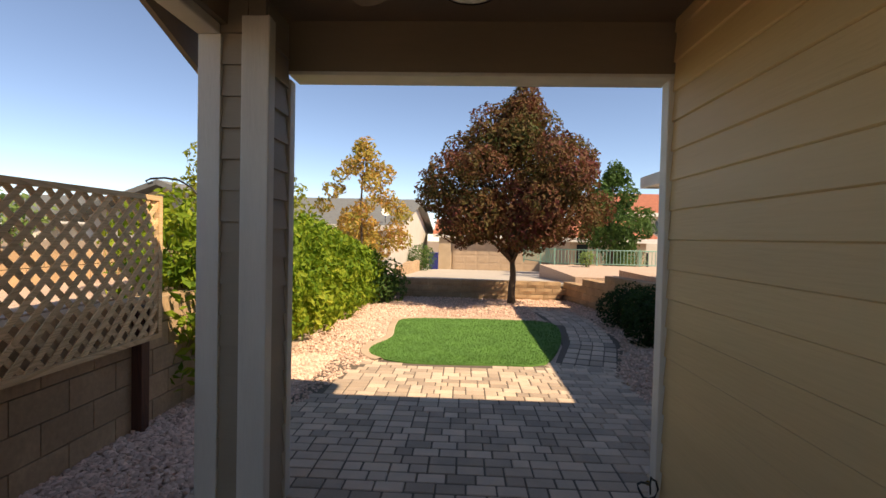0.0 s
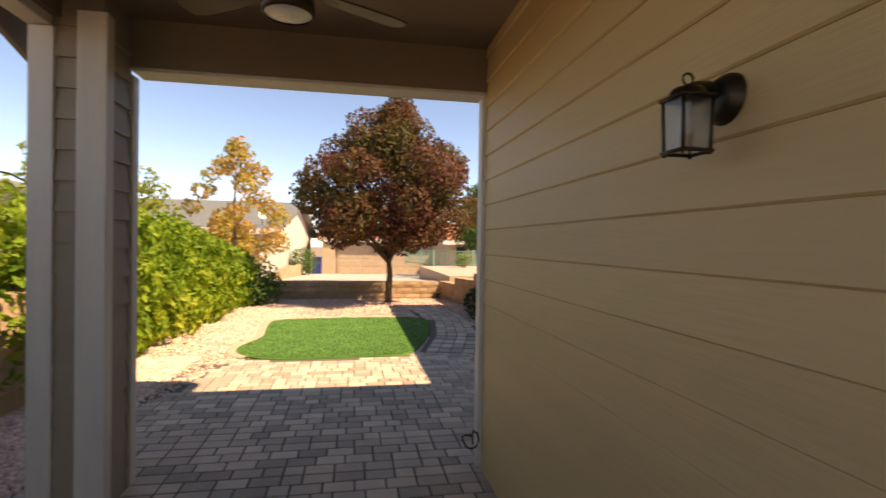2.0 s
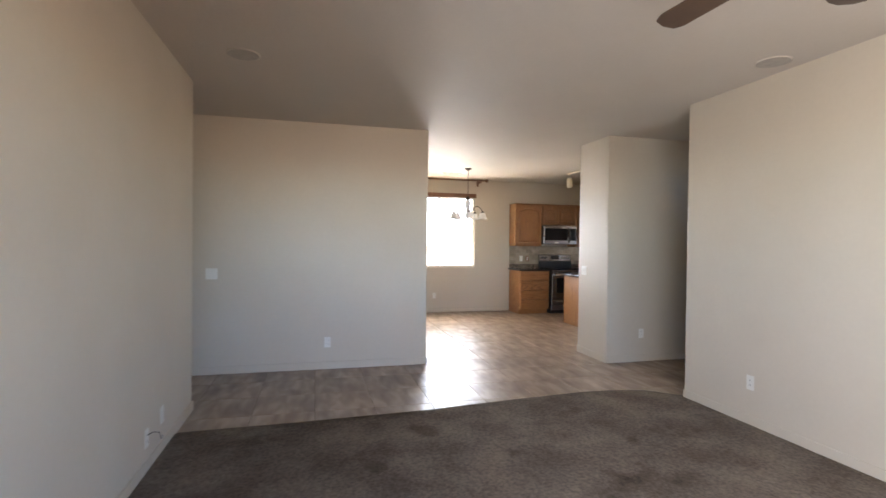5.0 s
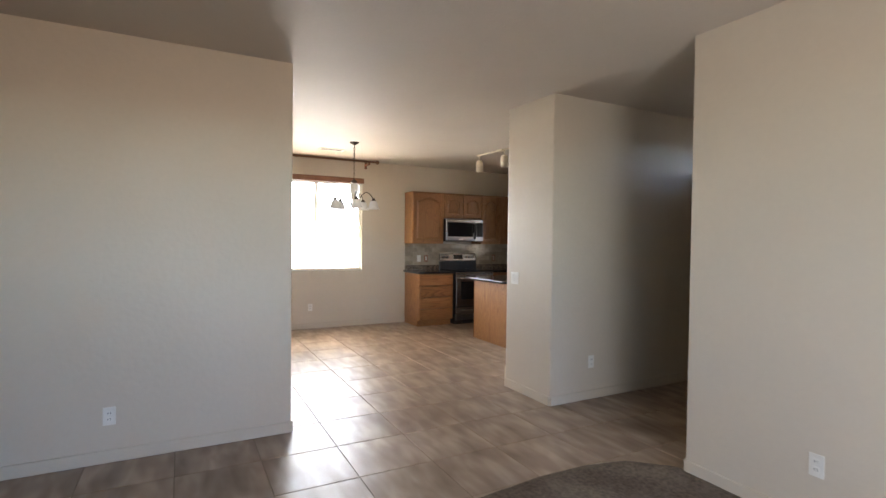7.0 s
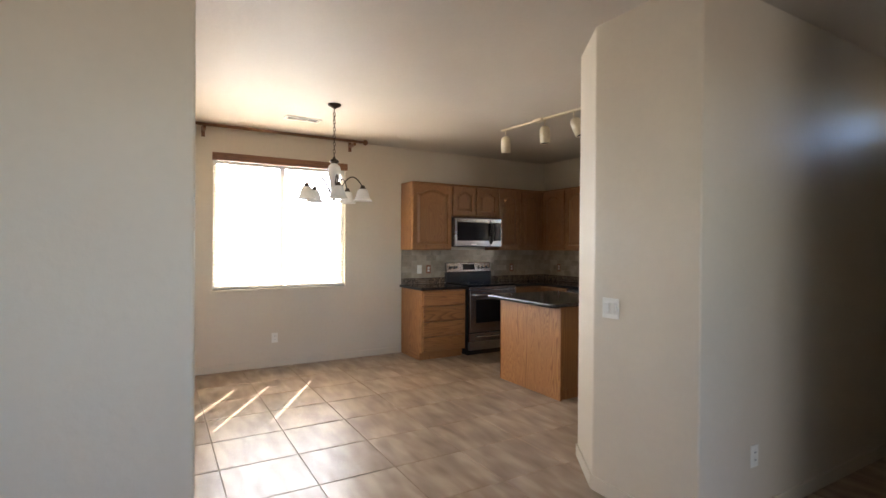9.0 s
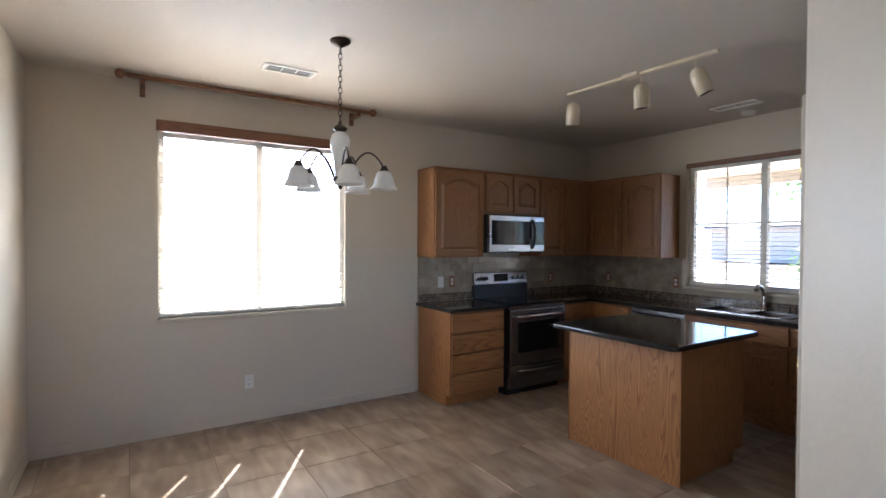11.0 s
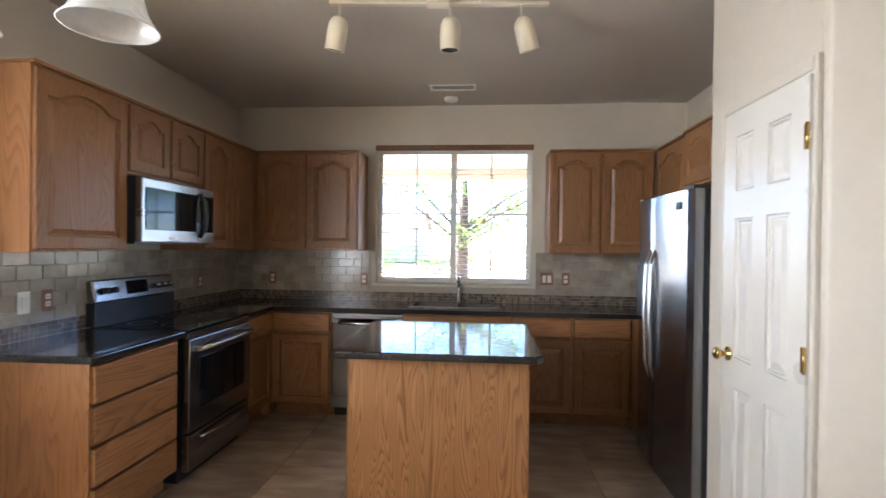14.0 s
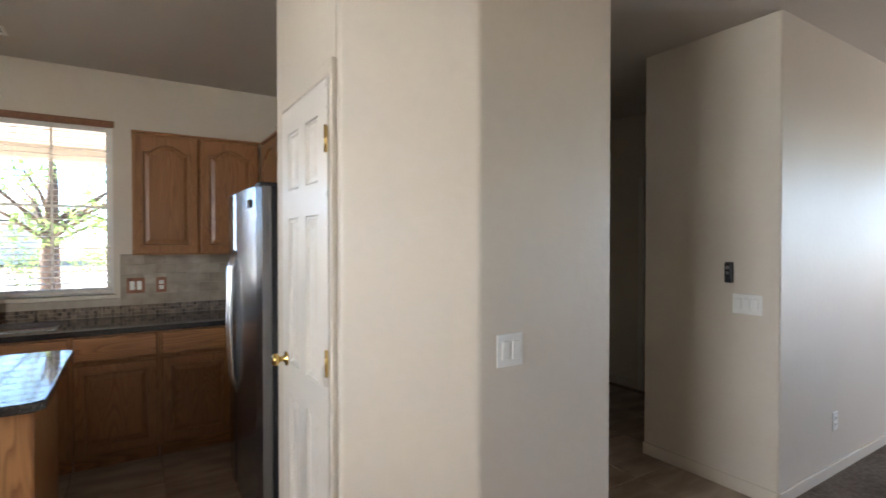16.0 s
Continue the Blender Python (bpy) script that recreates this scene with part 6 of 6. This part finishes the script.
# ---- neighbouring houses ----
def gable_house(name, label, x0, y0, x1, y1, base, eave, ridge, wall_m, roof_m, axis, openings=()):
    h = thing(name, label, "house", at=(0, 0, 0))
    if axis == "x":
        ym = (y0 + y1) / 2
        prof = [(y0, base), (y1, base), (y1, eave), (ym, ridge), (y0, eave)]
        bm = bmesh.new()
        a = [bm.verts.new((x0, p, z)) for p, z in prof]
        b = [bm.verts.new((x1, p, z)) for p, z in prof]
    else:
        xm = (x0 + x1) / 2
        prof = [(x0, base), (x1, base), (x1, eave), (xm, ridge), (x0, eave)]
        bm = bmesh.new()
        a = [bm.verts.new((p, y0, z)) for p, z in prof]
        b = [bm.verts.new((p, y1, z)) for p, z in prof]
    bm.faces.new(a)
    bm.faces.new(b[::-1])
    for i in range(5):
        bm.faces.new((a[i], b[i], b[(i + 1) % 5], a[(i + 1) % 5]))
    bmesh.ops.recalc_face_normals(bm, faces=bm.faces[:])
    part("wall", bm, wall_m, h)
    o, t = 0.45, 0.14
    for s in (0, 1):
        bm = bmesh.new()
        if axis == "x":
            ye = y0 if s == 0 else y1
            sl = (ridge - eave) / (ym - ye)
            yo = ye + (-o if s == 0 else o)
            zo = eave + sl * (yo - ye)
            c = [(x0 - o, yo, zo), (x1 + o, yo, zo), (x1 + o, ym, ridge), (x0 - o, ym, ridge)]
        else:
            xe = x0 if s == 0 else x1
            sl = (ridge - eave) / (xm - xe)
            xo = xe + (-o if s == 0 else o)
            zo = eave + sl * (xo - xe)
            c = [(xo, y0 - o, zo), (xo, y1 + o, zo), (xm, y1 + o, ridge), (xm, y0 - o, ridge)]
        lo = [bm.verts.new((p[0], p[1], p[2] + 0.02)) for p in c]
        hi = [bm.verts.new((p[0], p[1], p[2] + 0.02 + t)) for p in c]
        bm.faces.new(lo)
        bm.faces.new(hi[::-1])
        for i in range(4):
            bm.faces.new((lo[i], hi[i], hi[(i + 1) % 4], lo[(i + 1) % 4]))
        bmesh.ops.recalc_face_normals(bm, faces=bm.faces[:])
        part("roof", bm, roof_m, h)
        if axis == "x":
            part("fascia", boxes((x0 - o, yo - 0.04, zo - 0.06, x1 + o, yo, zo + 0.15)), "white", h)
    for kind, (ax, ay, az), (bx, by, bz) in openings:
        w = part("window" if kind == "w" else "door", boxes((ax, ay, az, bx, by, bz)), "darkwin" if kind == "w" else "garage", h)
    return h


neighbour = gable_house("grey_roof_house", "pale house with a grey shingle roof behind the hedge", -17.0, 18.8, -3.4, 38.0, -1.6, 1.72, 3.35, "stuccow", "shingle", "x",
                        [("w", (-5.2, 18.75, -0.1), (-4.2, 18.82, 1.5)), ("w", (-9.4, 18.75, 0.5), (-7.9, 18.82, 1.4))])
part("porch_post", box(-3.62, 18.45, -0.4, -3.48, 18.6, 1.66), "white", neighbour)
dish = thing("satellite_dish", "small grey satellite dish on the roof edge", "satellite dish", at=(-3.6, 18.9, 1.85))
part("bowl", lathe([(0.0, 0.0), (0.07, 0.009), (0.13, 0.03), (0.165, 0.055), (0.16, 0.057), (0.125, 0.034), (0.0, 0.004)], 20, pose(0, 0, 0.42, 60, 0, 30)), "plate", dish)
part("mast", tube([(0, 0.1, -0.1), (0, 0.08, 0.2), (0, 0.05, 0.42)], 0.02, 8), "steel", dish)
part("arm", tube([(0, 0.0, 0.40), (-0.1, -0.3, 0.5)], 0.012, 6), "steel", dish)

garage = gable_house("garage_house", "tan stucco garage with a panelled door facing the driveway", -2.2, 33.0, 8.5, 41.0, -2.2, 1.55, 2.6, "stucco", "claytile", "x")
gd = part("garage_door", box(-1.3, 32.94, -0.76, 4.9, 33.01, 1.28, 0.01), "garage", garage, "tan sectional garage door")
for r in range(4):
    for k in range(8):
        part("door_panel", box(-1.2 + 0.77 * k, 32.925, -0.72 + 0.50 * r, -0.56 + 0.77 * k, 32.945, -0.36 + 0.50 * r, 0.008), "garage", gd)
part("pilaster", box(-2.25, 32.7, -1.4, -1.45, 33.02, 1.5, 0.01), "stucco", garage)
gable_house("red_roof_house", "two-storey pale house with clay tile roofs", 8.4, 27.0, 20.0, 36.0, -1.4, 2.9, 4.2, "stuccow", "claytile", "x",
            [("w", (8.7, 26.95, -0.2), (9.3, 27.02, 0.8)), ("w", (10.2, 26.95, -0.2), (10.9, 27.02, 0.8)), ("w", (9.6, 26.95, 1.8), (10.4, 27.02, 2.5))])
gable_house("porch_house", "timber-posted porch house behind the green tree", 4.4, 23.5, 7.9, 29.0, -1.2, 1.5, 2.3, "stucco", "claytile", "x",
            [("w", (4.7, 23.45, -0.3), (5.2, 23.52, 1.2)), ("w", (6.1, 23.45, -0.1), (6.9, 23.52, 0.9))])
gable_house("far_house", "pale house with a low grey roof up the slope", -26.0, 17.0, -16.5, 25.0, -1.0, 1.6, 2.7, "stuccow", "shingle", "x")
gable_house("lattice_side_house", "pale house with a grey roof beyond the terrace", -11.0, 13.3, -6.4, 18.2, -0.6, 1.75, 2.60, "stuccow", "shingle", "y")
gable_house("opposite_house", "pale house across the street", 14.0, -56.0, 30.0, -46.0, 0.0, 3.0, 5.0, "stuccow", "stuccow", "x")
structure("front_yard", box(-40, -25.5, -0.13, 60, -10.0, -0.07), "concrete", "pale gravelled front yard", "ground")
bin_ = thing("recycling_bin", "blue wheeled recycling bin beside the garage", "bin", at=(-2.45, 31.0, drive_z(31.0)))
part("body", prism([(-0.27, -0.30), (0.27, -0.30), (0.27, 0.30), (-0.27, 0.30)], 0.03, 0.98), "bluebin", bin_)
part("lid", box(-0.29, -0.34, 0.98, 0.29, 0.32, 1.06, 0.02, 2), "bluebin", bin_)
for sx in (-0.2, 0.2):
    part("wheel", lathe([(0.0, -0.03), (0.10, -0.03), (0.12, 0.0), (0.10, 0.03), (0.0, 0.03)], 14, pose(sx, 0.28, 0.12, 0, 90, 0)), "black", bin_)
block_wall("side_wall_near_drive", "low stepped tan block wall beside the driveway", (-3.0, 24.5), (-2.7, 15.5), 5, 0.40, 0.17, 0.25, -0.45, top=lambda s: 4 + (s > 0.5))


def railing():
    r = thing("railing", "green painted metal railing with upright bars along the bank", "railing", at=(0, 0, 0))
    pts = [((1.9, 20.5), (2.7, 18.0), 0.50), ((2.7, 18.0), (7.6, 18.0), 0.50)]
    bar = mesh_of(box(-0.010, -0.010, 0, 0.010, 0.010, 0.50), "railgreen", "bar")
    for (ax, ay), (bx, by), z in pts:
        ln = math.hypot(bx - ax, by - ay)
        part("top_rail", tube([(ax, ay, z + 0.56), (bx, by, z + 0.56)], 0.022, 6), "railgreen", r)
        part("bottom_rail", tube([(ax, ay, z + 0.06), (bx, by, z + 0.06)], 0.018, 6), "railgreen", r)
        n = int(ln / 0.12)
        for i in range(n + 1):
            f = i / n
            piece("bar", bar, r, pose(ax + (bx - ax) * f, ay + (by - ay) * f, z + 0.06))
        for i in range(int(ln / 1.5) + 1):
            f = min(1, i * 1.5 / ln)
            x, y = ax + (bx - ax) * f, ay + (by - ay) * f
            part("post", box(x - 0.025, y - 0.025, z - 0.05, x + 0.025, y + 0.025, z + 0.62), "railgreen", r)


railing()

hk = thing("plant_hook", "black curled shepherd's hook for a hanging plant", "plant hook", at=(-3.02, 4.7, GZ))
part("stem", tube([(0, 0, -0.05), (0, 0, 1.0), (0, 0, 1.70), (-0.03, 0, 1.80), (-0.10, 0, 1.88), (-0.22, 0, 1.945), (-0.36, 0, 1.965), (-0.50, 0, 1.955), (-0.545, 0, 1.93), (-0.52, 0, 1.905), (-0.48, 0, 1.92)], 0.010, 8), "black", hk)

# front porch outside the sink window
structure("porch_slab", box(0.7, -10.0, -0.15, 10.44, -7.65, -0.04), "concrete", "concrete front porch", "porch")
structure("porch_soffit", box(5.95, -9.4, 2.42, 9.70, -7.65, 2.50), "white", "pale porch soffit", "ceiling")
structure("porch_beam", box(5.95, -9.4, 2.29, 9.70, -9.2, 2.42), "stuccow", "pale porch beam", "beam")
structure("porch_wall", box(5.70, -9.4, -0.04, 5.95, -7.65, 2.42), "stuccow", "pale porch wall", "wall")
# pale concrete colour in place of asphalt imitates the glare outside
structure("front_road", box(-200, -34, -0.10, 200, -26, -0.09), "concrete", "street with the outdoor glare put into its pale colour", "road")


# ---- lap siding, pavers, stones, tiles: pieces ----
def siding_board(w, e=0.152):
    bm = bmesh.new()
    # the lower edge is eased back to a drip lip
    profile = ((-0.011, 0), (-0.0155, 0.0005), (-0.022, 0.006), (-0.008, e + 0.03), (0, e + 0.03), (0, 0.002))
    ends = [[bm.verts.new((x, y, z)) for y, z in profile] for x in (0, w)]
    n = len(profile)
    for i in range(n):
        j = (i + 1) % n
        bm.faces.new((ends[0][i], ends[1][i], ends[1][j], ends[0][j]))
    bm.faces.new(ends[0])
    bm.faces.new(ends[1][::-1])
    bmesh.ops.recalc_face_normals(bm, faces=bm.faces[:])
    return bm


sw = tagged(new("siding_wall"), "tan lap siding boards with embossed wood grain", "siding", kind="structure")
sb = mesh_of(siding_board(2.745 - 0.185), "siding", "siding_board")
for i in range(18):
    # boards run along the wall, their lower edges proud
    piece("siding_board", sb, sw, pose(0.543, 2.745, 0.97 - 0.152 * 7 + 0.152 * i, 0, 0, -90))

# patio pavers of mixed sizes
pv = tagged(new("patio_pavers"), "weathered tan and grey concrete pavers laid in a mixed bond", "paving", kind="structure")
U = 0.060
random.seed(5)
paver_me = {}
rest_v, rest_f = [], []
count = 0


def paver(w, d, hgt=0.02, b=0.007):
    bm = box(0.003, 0.003, -hgt, w - 0.003, d - 0.003, 0.0)
    bmesh.ops.bevel(bm, geom=[e for e in bm.edges if e.verts[0].co.z > -0.001 and e.verts[1].co.z > -0.001 or abs(e.verts[0].co.z - e.verts[1].co.z) > 0.01], offset=b, segments=1, affect="EDGES")
    return bm


PX0, PY0 = -2.05, 1.0


def row_bond():
    """Rows of square and oblong pavers, the upright joints staggered from row to row."""
    out = []
    for j in range(42):
        x = PX0 - random.choice((0.0, U, 2 * U))
        while x < 1.35:
            w = random.choice((2, 3, 3))
            out.append((x, PY0 + 2 * U * j, w, 2))
            x += w * U
    return out


spots = row_bond()
spots.sort(key=lambda q: q[1])
for x, y, w, d in spots:
    if x > 0.53 and y < 2.9:
        continue
    xc = x + w * U / 2
    if x < PX0 - 0.07:
        continue
    if y > 3.6 and xc < -2.05 + (y - 3.6) * 0.17:
        continue
    if y > 4.8 and xc > 1.15 or y + d * U > 5.92 or xc > 1.3:
        continue
    if inside(xc, y + d * U, TURF):
        continue
    if (w, d) not in paver_me:
        paver_me[(w, d)] = mesh_of(paver(w * U, d * U), "paver", "paver")
    if count < 300 and y > 1.7:
        piece("paver", paver_me[(w, d)], pv, pose(x, y, GZ + random.uniform(-0.0015, 0.0015)))
        count += 1
    else:
        me = paver_me[(w, d)]
        k = len(rest_v)
        rest_v += [(v.co.x + x, v.co.y + y, v.co.z + GZ) for v in me.vertices]
        rest_f += [tuple(k + q for q in p.vertices) for p in me.polygons]
ob = new("paver_field", raw_mesh("paver_field", rest_v, rest_f, "paver"))
ob.parent = pv
tagged(ob, kind="stuff")

# curved paver path on the right of the turf
pp = tagged(new("paver_path"), "curved path of grey concrete pavers beside the turf", "path", kind="structure")
structure("path_base", prism([(0.53, 5.85), (1.25, 5.75), (1.75, 7.2), (1.95, 9.3), (1.6, 10.4), (0.9, 10.0), (1.0, 8.6), (0.85, 7.0)], GZ - 0.04, GZ - 0.0065), "paverjoint", "sand bed of the path", "path")
pth = [Vector((0.75, 5.75)), Vector((1.15, 7.1)), Vector((1.35, 8.4)), Vector((1.35, 9.4)), Vector((1.2, 10.3))]
pm = mesh_of(paver(0.1525, 0.232), "paver", "paver")
for lane in range(5):
    s = 0.0
    while s < 1.0:
        f = s * 4
        i = min(3, int(f))
        a, b = pth[i], pth[i + 1]
        p = a.lerp(b, f - i)
        d = (pth[min(4, i + 1)] - pth[max(0, i - (1 if f - i < 0.5 else 0))]).normalized()
        nrm = Vector((d.y, -d.x))
        q = p + nrm * (0.157 * (lane - 2.1))
        ang = math.degrees(math.atan2(d.y, d.x)) - 90
        if not inside(q.x, q.y, TURF):
            piece("paver", pm, pp, pose(q.x, q.y, GZ + 0.002 * (lane % 2) - 0.001, 0, 0, ang))
        s += 0.236 / 4.65

# crushed stones
rng = np.random.default_rng(9)
ico = bmesh.new()
bmesh.ops.create_icosphere(ico, subdivisions=1, radius=1.0)
ico.verts.ensure_lookup_table()
IV = np.array([v.co[:] for v in ico.verts])
IF = np.array([[v.index for v in f.verts] for f in ico.faces])
octv = np.array([(1, 0, 0), (-1, 0, 0), (0, 1, 0), (0, -1, 0), (0, 0, 1), (0, 0, -1)], float)
octf = np.array([(0, 2, 4), (2, 1, 4), (1, 3, 4), (3, 0, 4), (2, 0, 5), (1, 2, 5), (3, 1, 5), (0, 3, 5)])
ico.free()


def scatter(name, label, n, area, lo, hi, base_v, base_f):
    x, y = area(n)
    n = len(x)
    s = rng.uniform(lo, hi, n)
    V = base_v[None] * (1 + rng.uniform(-0.32, 0.32, (n, len(base_v), 1)))
    V = V * np.stack([s, s * rng.uniform(0.6, 1.0, n), s * rng.uniform(0.45, 0.8, n)], 1)[:, None]
    a = rng.uniform(0, 6.28, n)
    c, sn = np.cos(a)[:, None], np.sin(a)[:, None]
    t = rng.uniform(-0.7, 0.7, n)
    ct, st = np.cos(t)[:, None], np.sin(t)[:, None]
    vx, vy, vz = V[..., 0], V[..., 1], V[..., 2]
    vy, vz = vy * ct - vz * st, vy * st + vz * ct
    V = np.stack([vx * c - vy * sn + x[:, None], vx * sn + vy * c + y[:, None], vz + GZ - 0.006 + (s * 0.35)[:, None]], -1)
    F = (base_f[None] + (np.arange(n) * len(base_v))[:, None, None]).reshape(-1, 3)
    me = bpy.data.meshes.new(name)
    me.from_pydata(V.reshape(-1, 3).tolist(), [], F.tolist())
    me.materials.append(M["stone"])
    me.update()
    return tagged(new(name, me), label, "gravel", kind="stuff")


def area_near(n):
    x, y = rng.uniform(-3.15, -2.06, n), rng.uniform(1.6, 6.0, n)
    return x, y


def area_left(n):
    x, y = rng.uniform(-2.7, -1.3, n), rng.uniform(3.6, 12.0, n)
    keep = np.array([not inside(a, b, TURF) and a < -2.05 + max(0, (min(b, 5.9) - 3.6)) * 0.17 + (0.6 if b > 5.9 else 0.0) for a, b in zip(x, y)])
    return x[keep], y[keep]


def area_back(n):
    x, y = rng.uniform(-2.3, 2.6, n), rng.uniform(5.9, 12.05, n)
    keep = np.array([not inside(a, b, TURF) and (b > 8.98 or a < -1.6 or a > 1.75) and not (0.85 < a < 1.75 and b < 10.3) for a, b in zip(x, y)])
    return x[keep], y[keep]


def area_right(n):
    x, y = rng.uniform(1.15, 3.0, n), rng.uniform(4.0, 8.0, n)
    keep = x > 1.2 + (y - 5.7) * 0.33
    return x[keep], y[keep]


scatter("gravel", "pinkish crushed gravel stones", 12500, area_near, 0.013, 0.030, IV, IF)
scatter("gravel", "pinkish crushed gravel stones along the hedge", 9000, area_left, 0.012, 0.028, octv, octf)
scatter("gravel", "pinkish crushed gravel stones at the back", 12000, area_back, 0.014, 0.032, octv, octf)
scatter("gravel", "pinkish crushed gravel stones beside the path", 4500, area_right, 0.012, 0.028, octv, octf)

# floor tiles
fl = bpy.data.objects["floor"]
T = 0.50
tile_me = {}
for i in range(-2, 14):
    for j in range(-2, 19):
        x0, y0 = 4.20 + T * i, -7.50 + T * j
        x1, y1 = min(x0 + T, 10.285), y0 + T
        x0 = max(x0, 3.2)
        if x1 - x0 < 0.03 or (x1 < 4.40 and y0 > -4.4) or y1 > 1.2:
            continue
        if x0 > 6.2 and y0 > -1.9:
            continue
        key = (round(x1 - x0, 3), round(y1 - y0, 3))
        if key not in tile_me:
            g = 0.0025
            bm = box(g, g, -0.006, key[0] - g, key[1] - g, 0.0)
            bmesh.ops.bevel(bm, geom=[e for e in bm.edges if e.verts[0].co.z > -0.001 and e.verts[1].co.z > -0.001], offset=0.002, segments=1, affect="EDGES")
            tile_me[key] = mesh_of(bm, "tile", "floor_tile")
        piece("floor_tile", tile_me[key], fl, pose(x0, y0, 0.0))

# backsplash
bs = tagged(new("backsplash"), "tumbled stone backsplash tiles over a dark mosaic strip", "backsplash", kind="structure")
structure("backsplash_grout", boxes((10.280, -7.49, 0.914, 10.2895, -4.99, 1.378), (6.2, -7.4995, 0.914, 7.44, -7.490, 1.378), (8.97, -7.4995, 0.914, 10.28, -7.490, 1.378), (7.44, -7.4995, 0.914, 8.97, -7.490, 1.048)), "bsgrout", "pale grout behind the tiles", "backsplash")
bw, bh = 0.152, 0.0765
full = mesh_of(box(0.0015, -0.007, 0.0015, bw - 0.0015, 0.0, bh - 0.0015, 0.002), "bstile", "wall_tile")
half = mesh_of(box(0.0015, -0.007, 0.0015, bw / 2 - 0.0015, 0.0, bh - 0.0015, 0.002), "bstile", "wall_tile")


def tile_run(x0, y0, rz, length, rows, z0):
    d = Vector((math.cos(radians(rz)), math.sin(radians(rz))))
    for r in range(rows):
        s = 0.0
        first = r % 2 == 1
        while s < length - 0.02:
            w = bw / 2 if first else bw
            if s + w > length:
                w = bw / 2
            piece("wall_tile", half if w < bw else full, bs, pose(x0 + d.x * s, y0 + d.y * s, z0 + bh * r, 0, 0, rz))
            s += w
            first = False


tile_run(10.282, -4.99, -90, 2.50, 5, 0.996)
tile_run(10.278, -7.492, 180, 1.29, 5, 0.996)
tile_run(7.44, -7.492, 180, 1.22, 5, 0.996)
mv, mf = [], []


def mosaic(x0, y0, rz, length):
    d = Vector((math.cos(radians(rz)), math.sin(radians(rz)), 0))
    nrm = Vector((d.y, -d.x, 0))
    u = 0.0262
    for r in range(3):
        for c in range(int(length / u)):
            p = Vector((x0, y0, 0.915 + r * u)) + d * (c * u)
            k = len(mv)
            for dep in (0.0, 0.006):
                for a, b in ((0.001, 0.001), (u - 0.001, 0.001), (u - 0.001, u - 0.001), (0.001, u - 0.001)):
                    q = p + d * a + Vector((0, 0, b)) + nrm * dep
                    mv.append(q[:])
            mf.extend([tuple(k + i for i in f) for f in ((4, 5, 6, 7), (0, 1, 5, 4), (1, 2, 6, 5), (2, 3, 7, 6), (3, 0, 4, 7))])


mosaic(10.281, -4.99, -90, 2.50)
mosaic(10.278, -7.491, 180, 4.05)
mo = new("mosaic_strip", raw_mesh("mosaic_strip", mv, mf, "mosaic"))
mo.parent = bs
tagged(mo, kind="stuff")
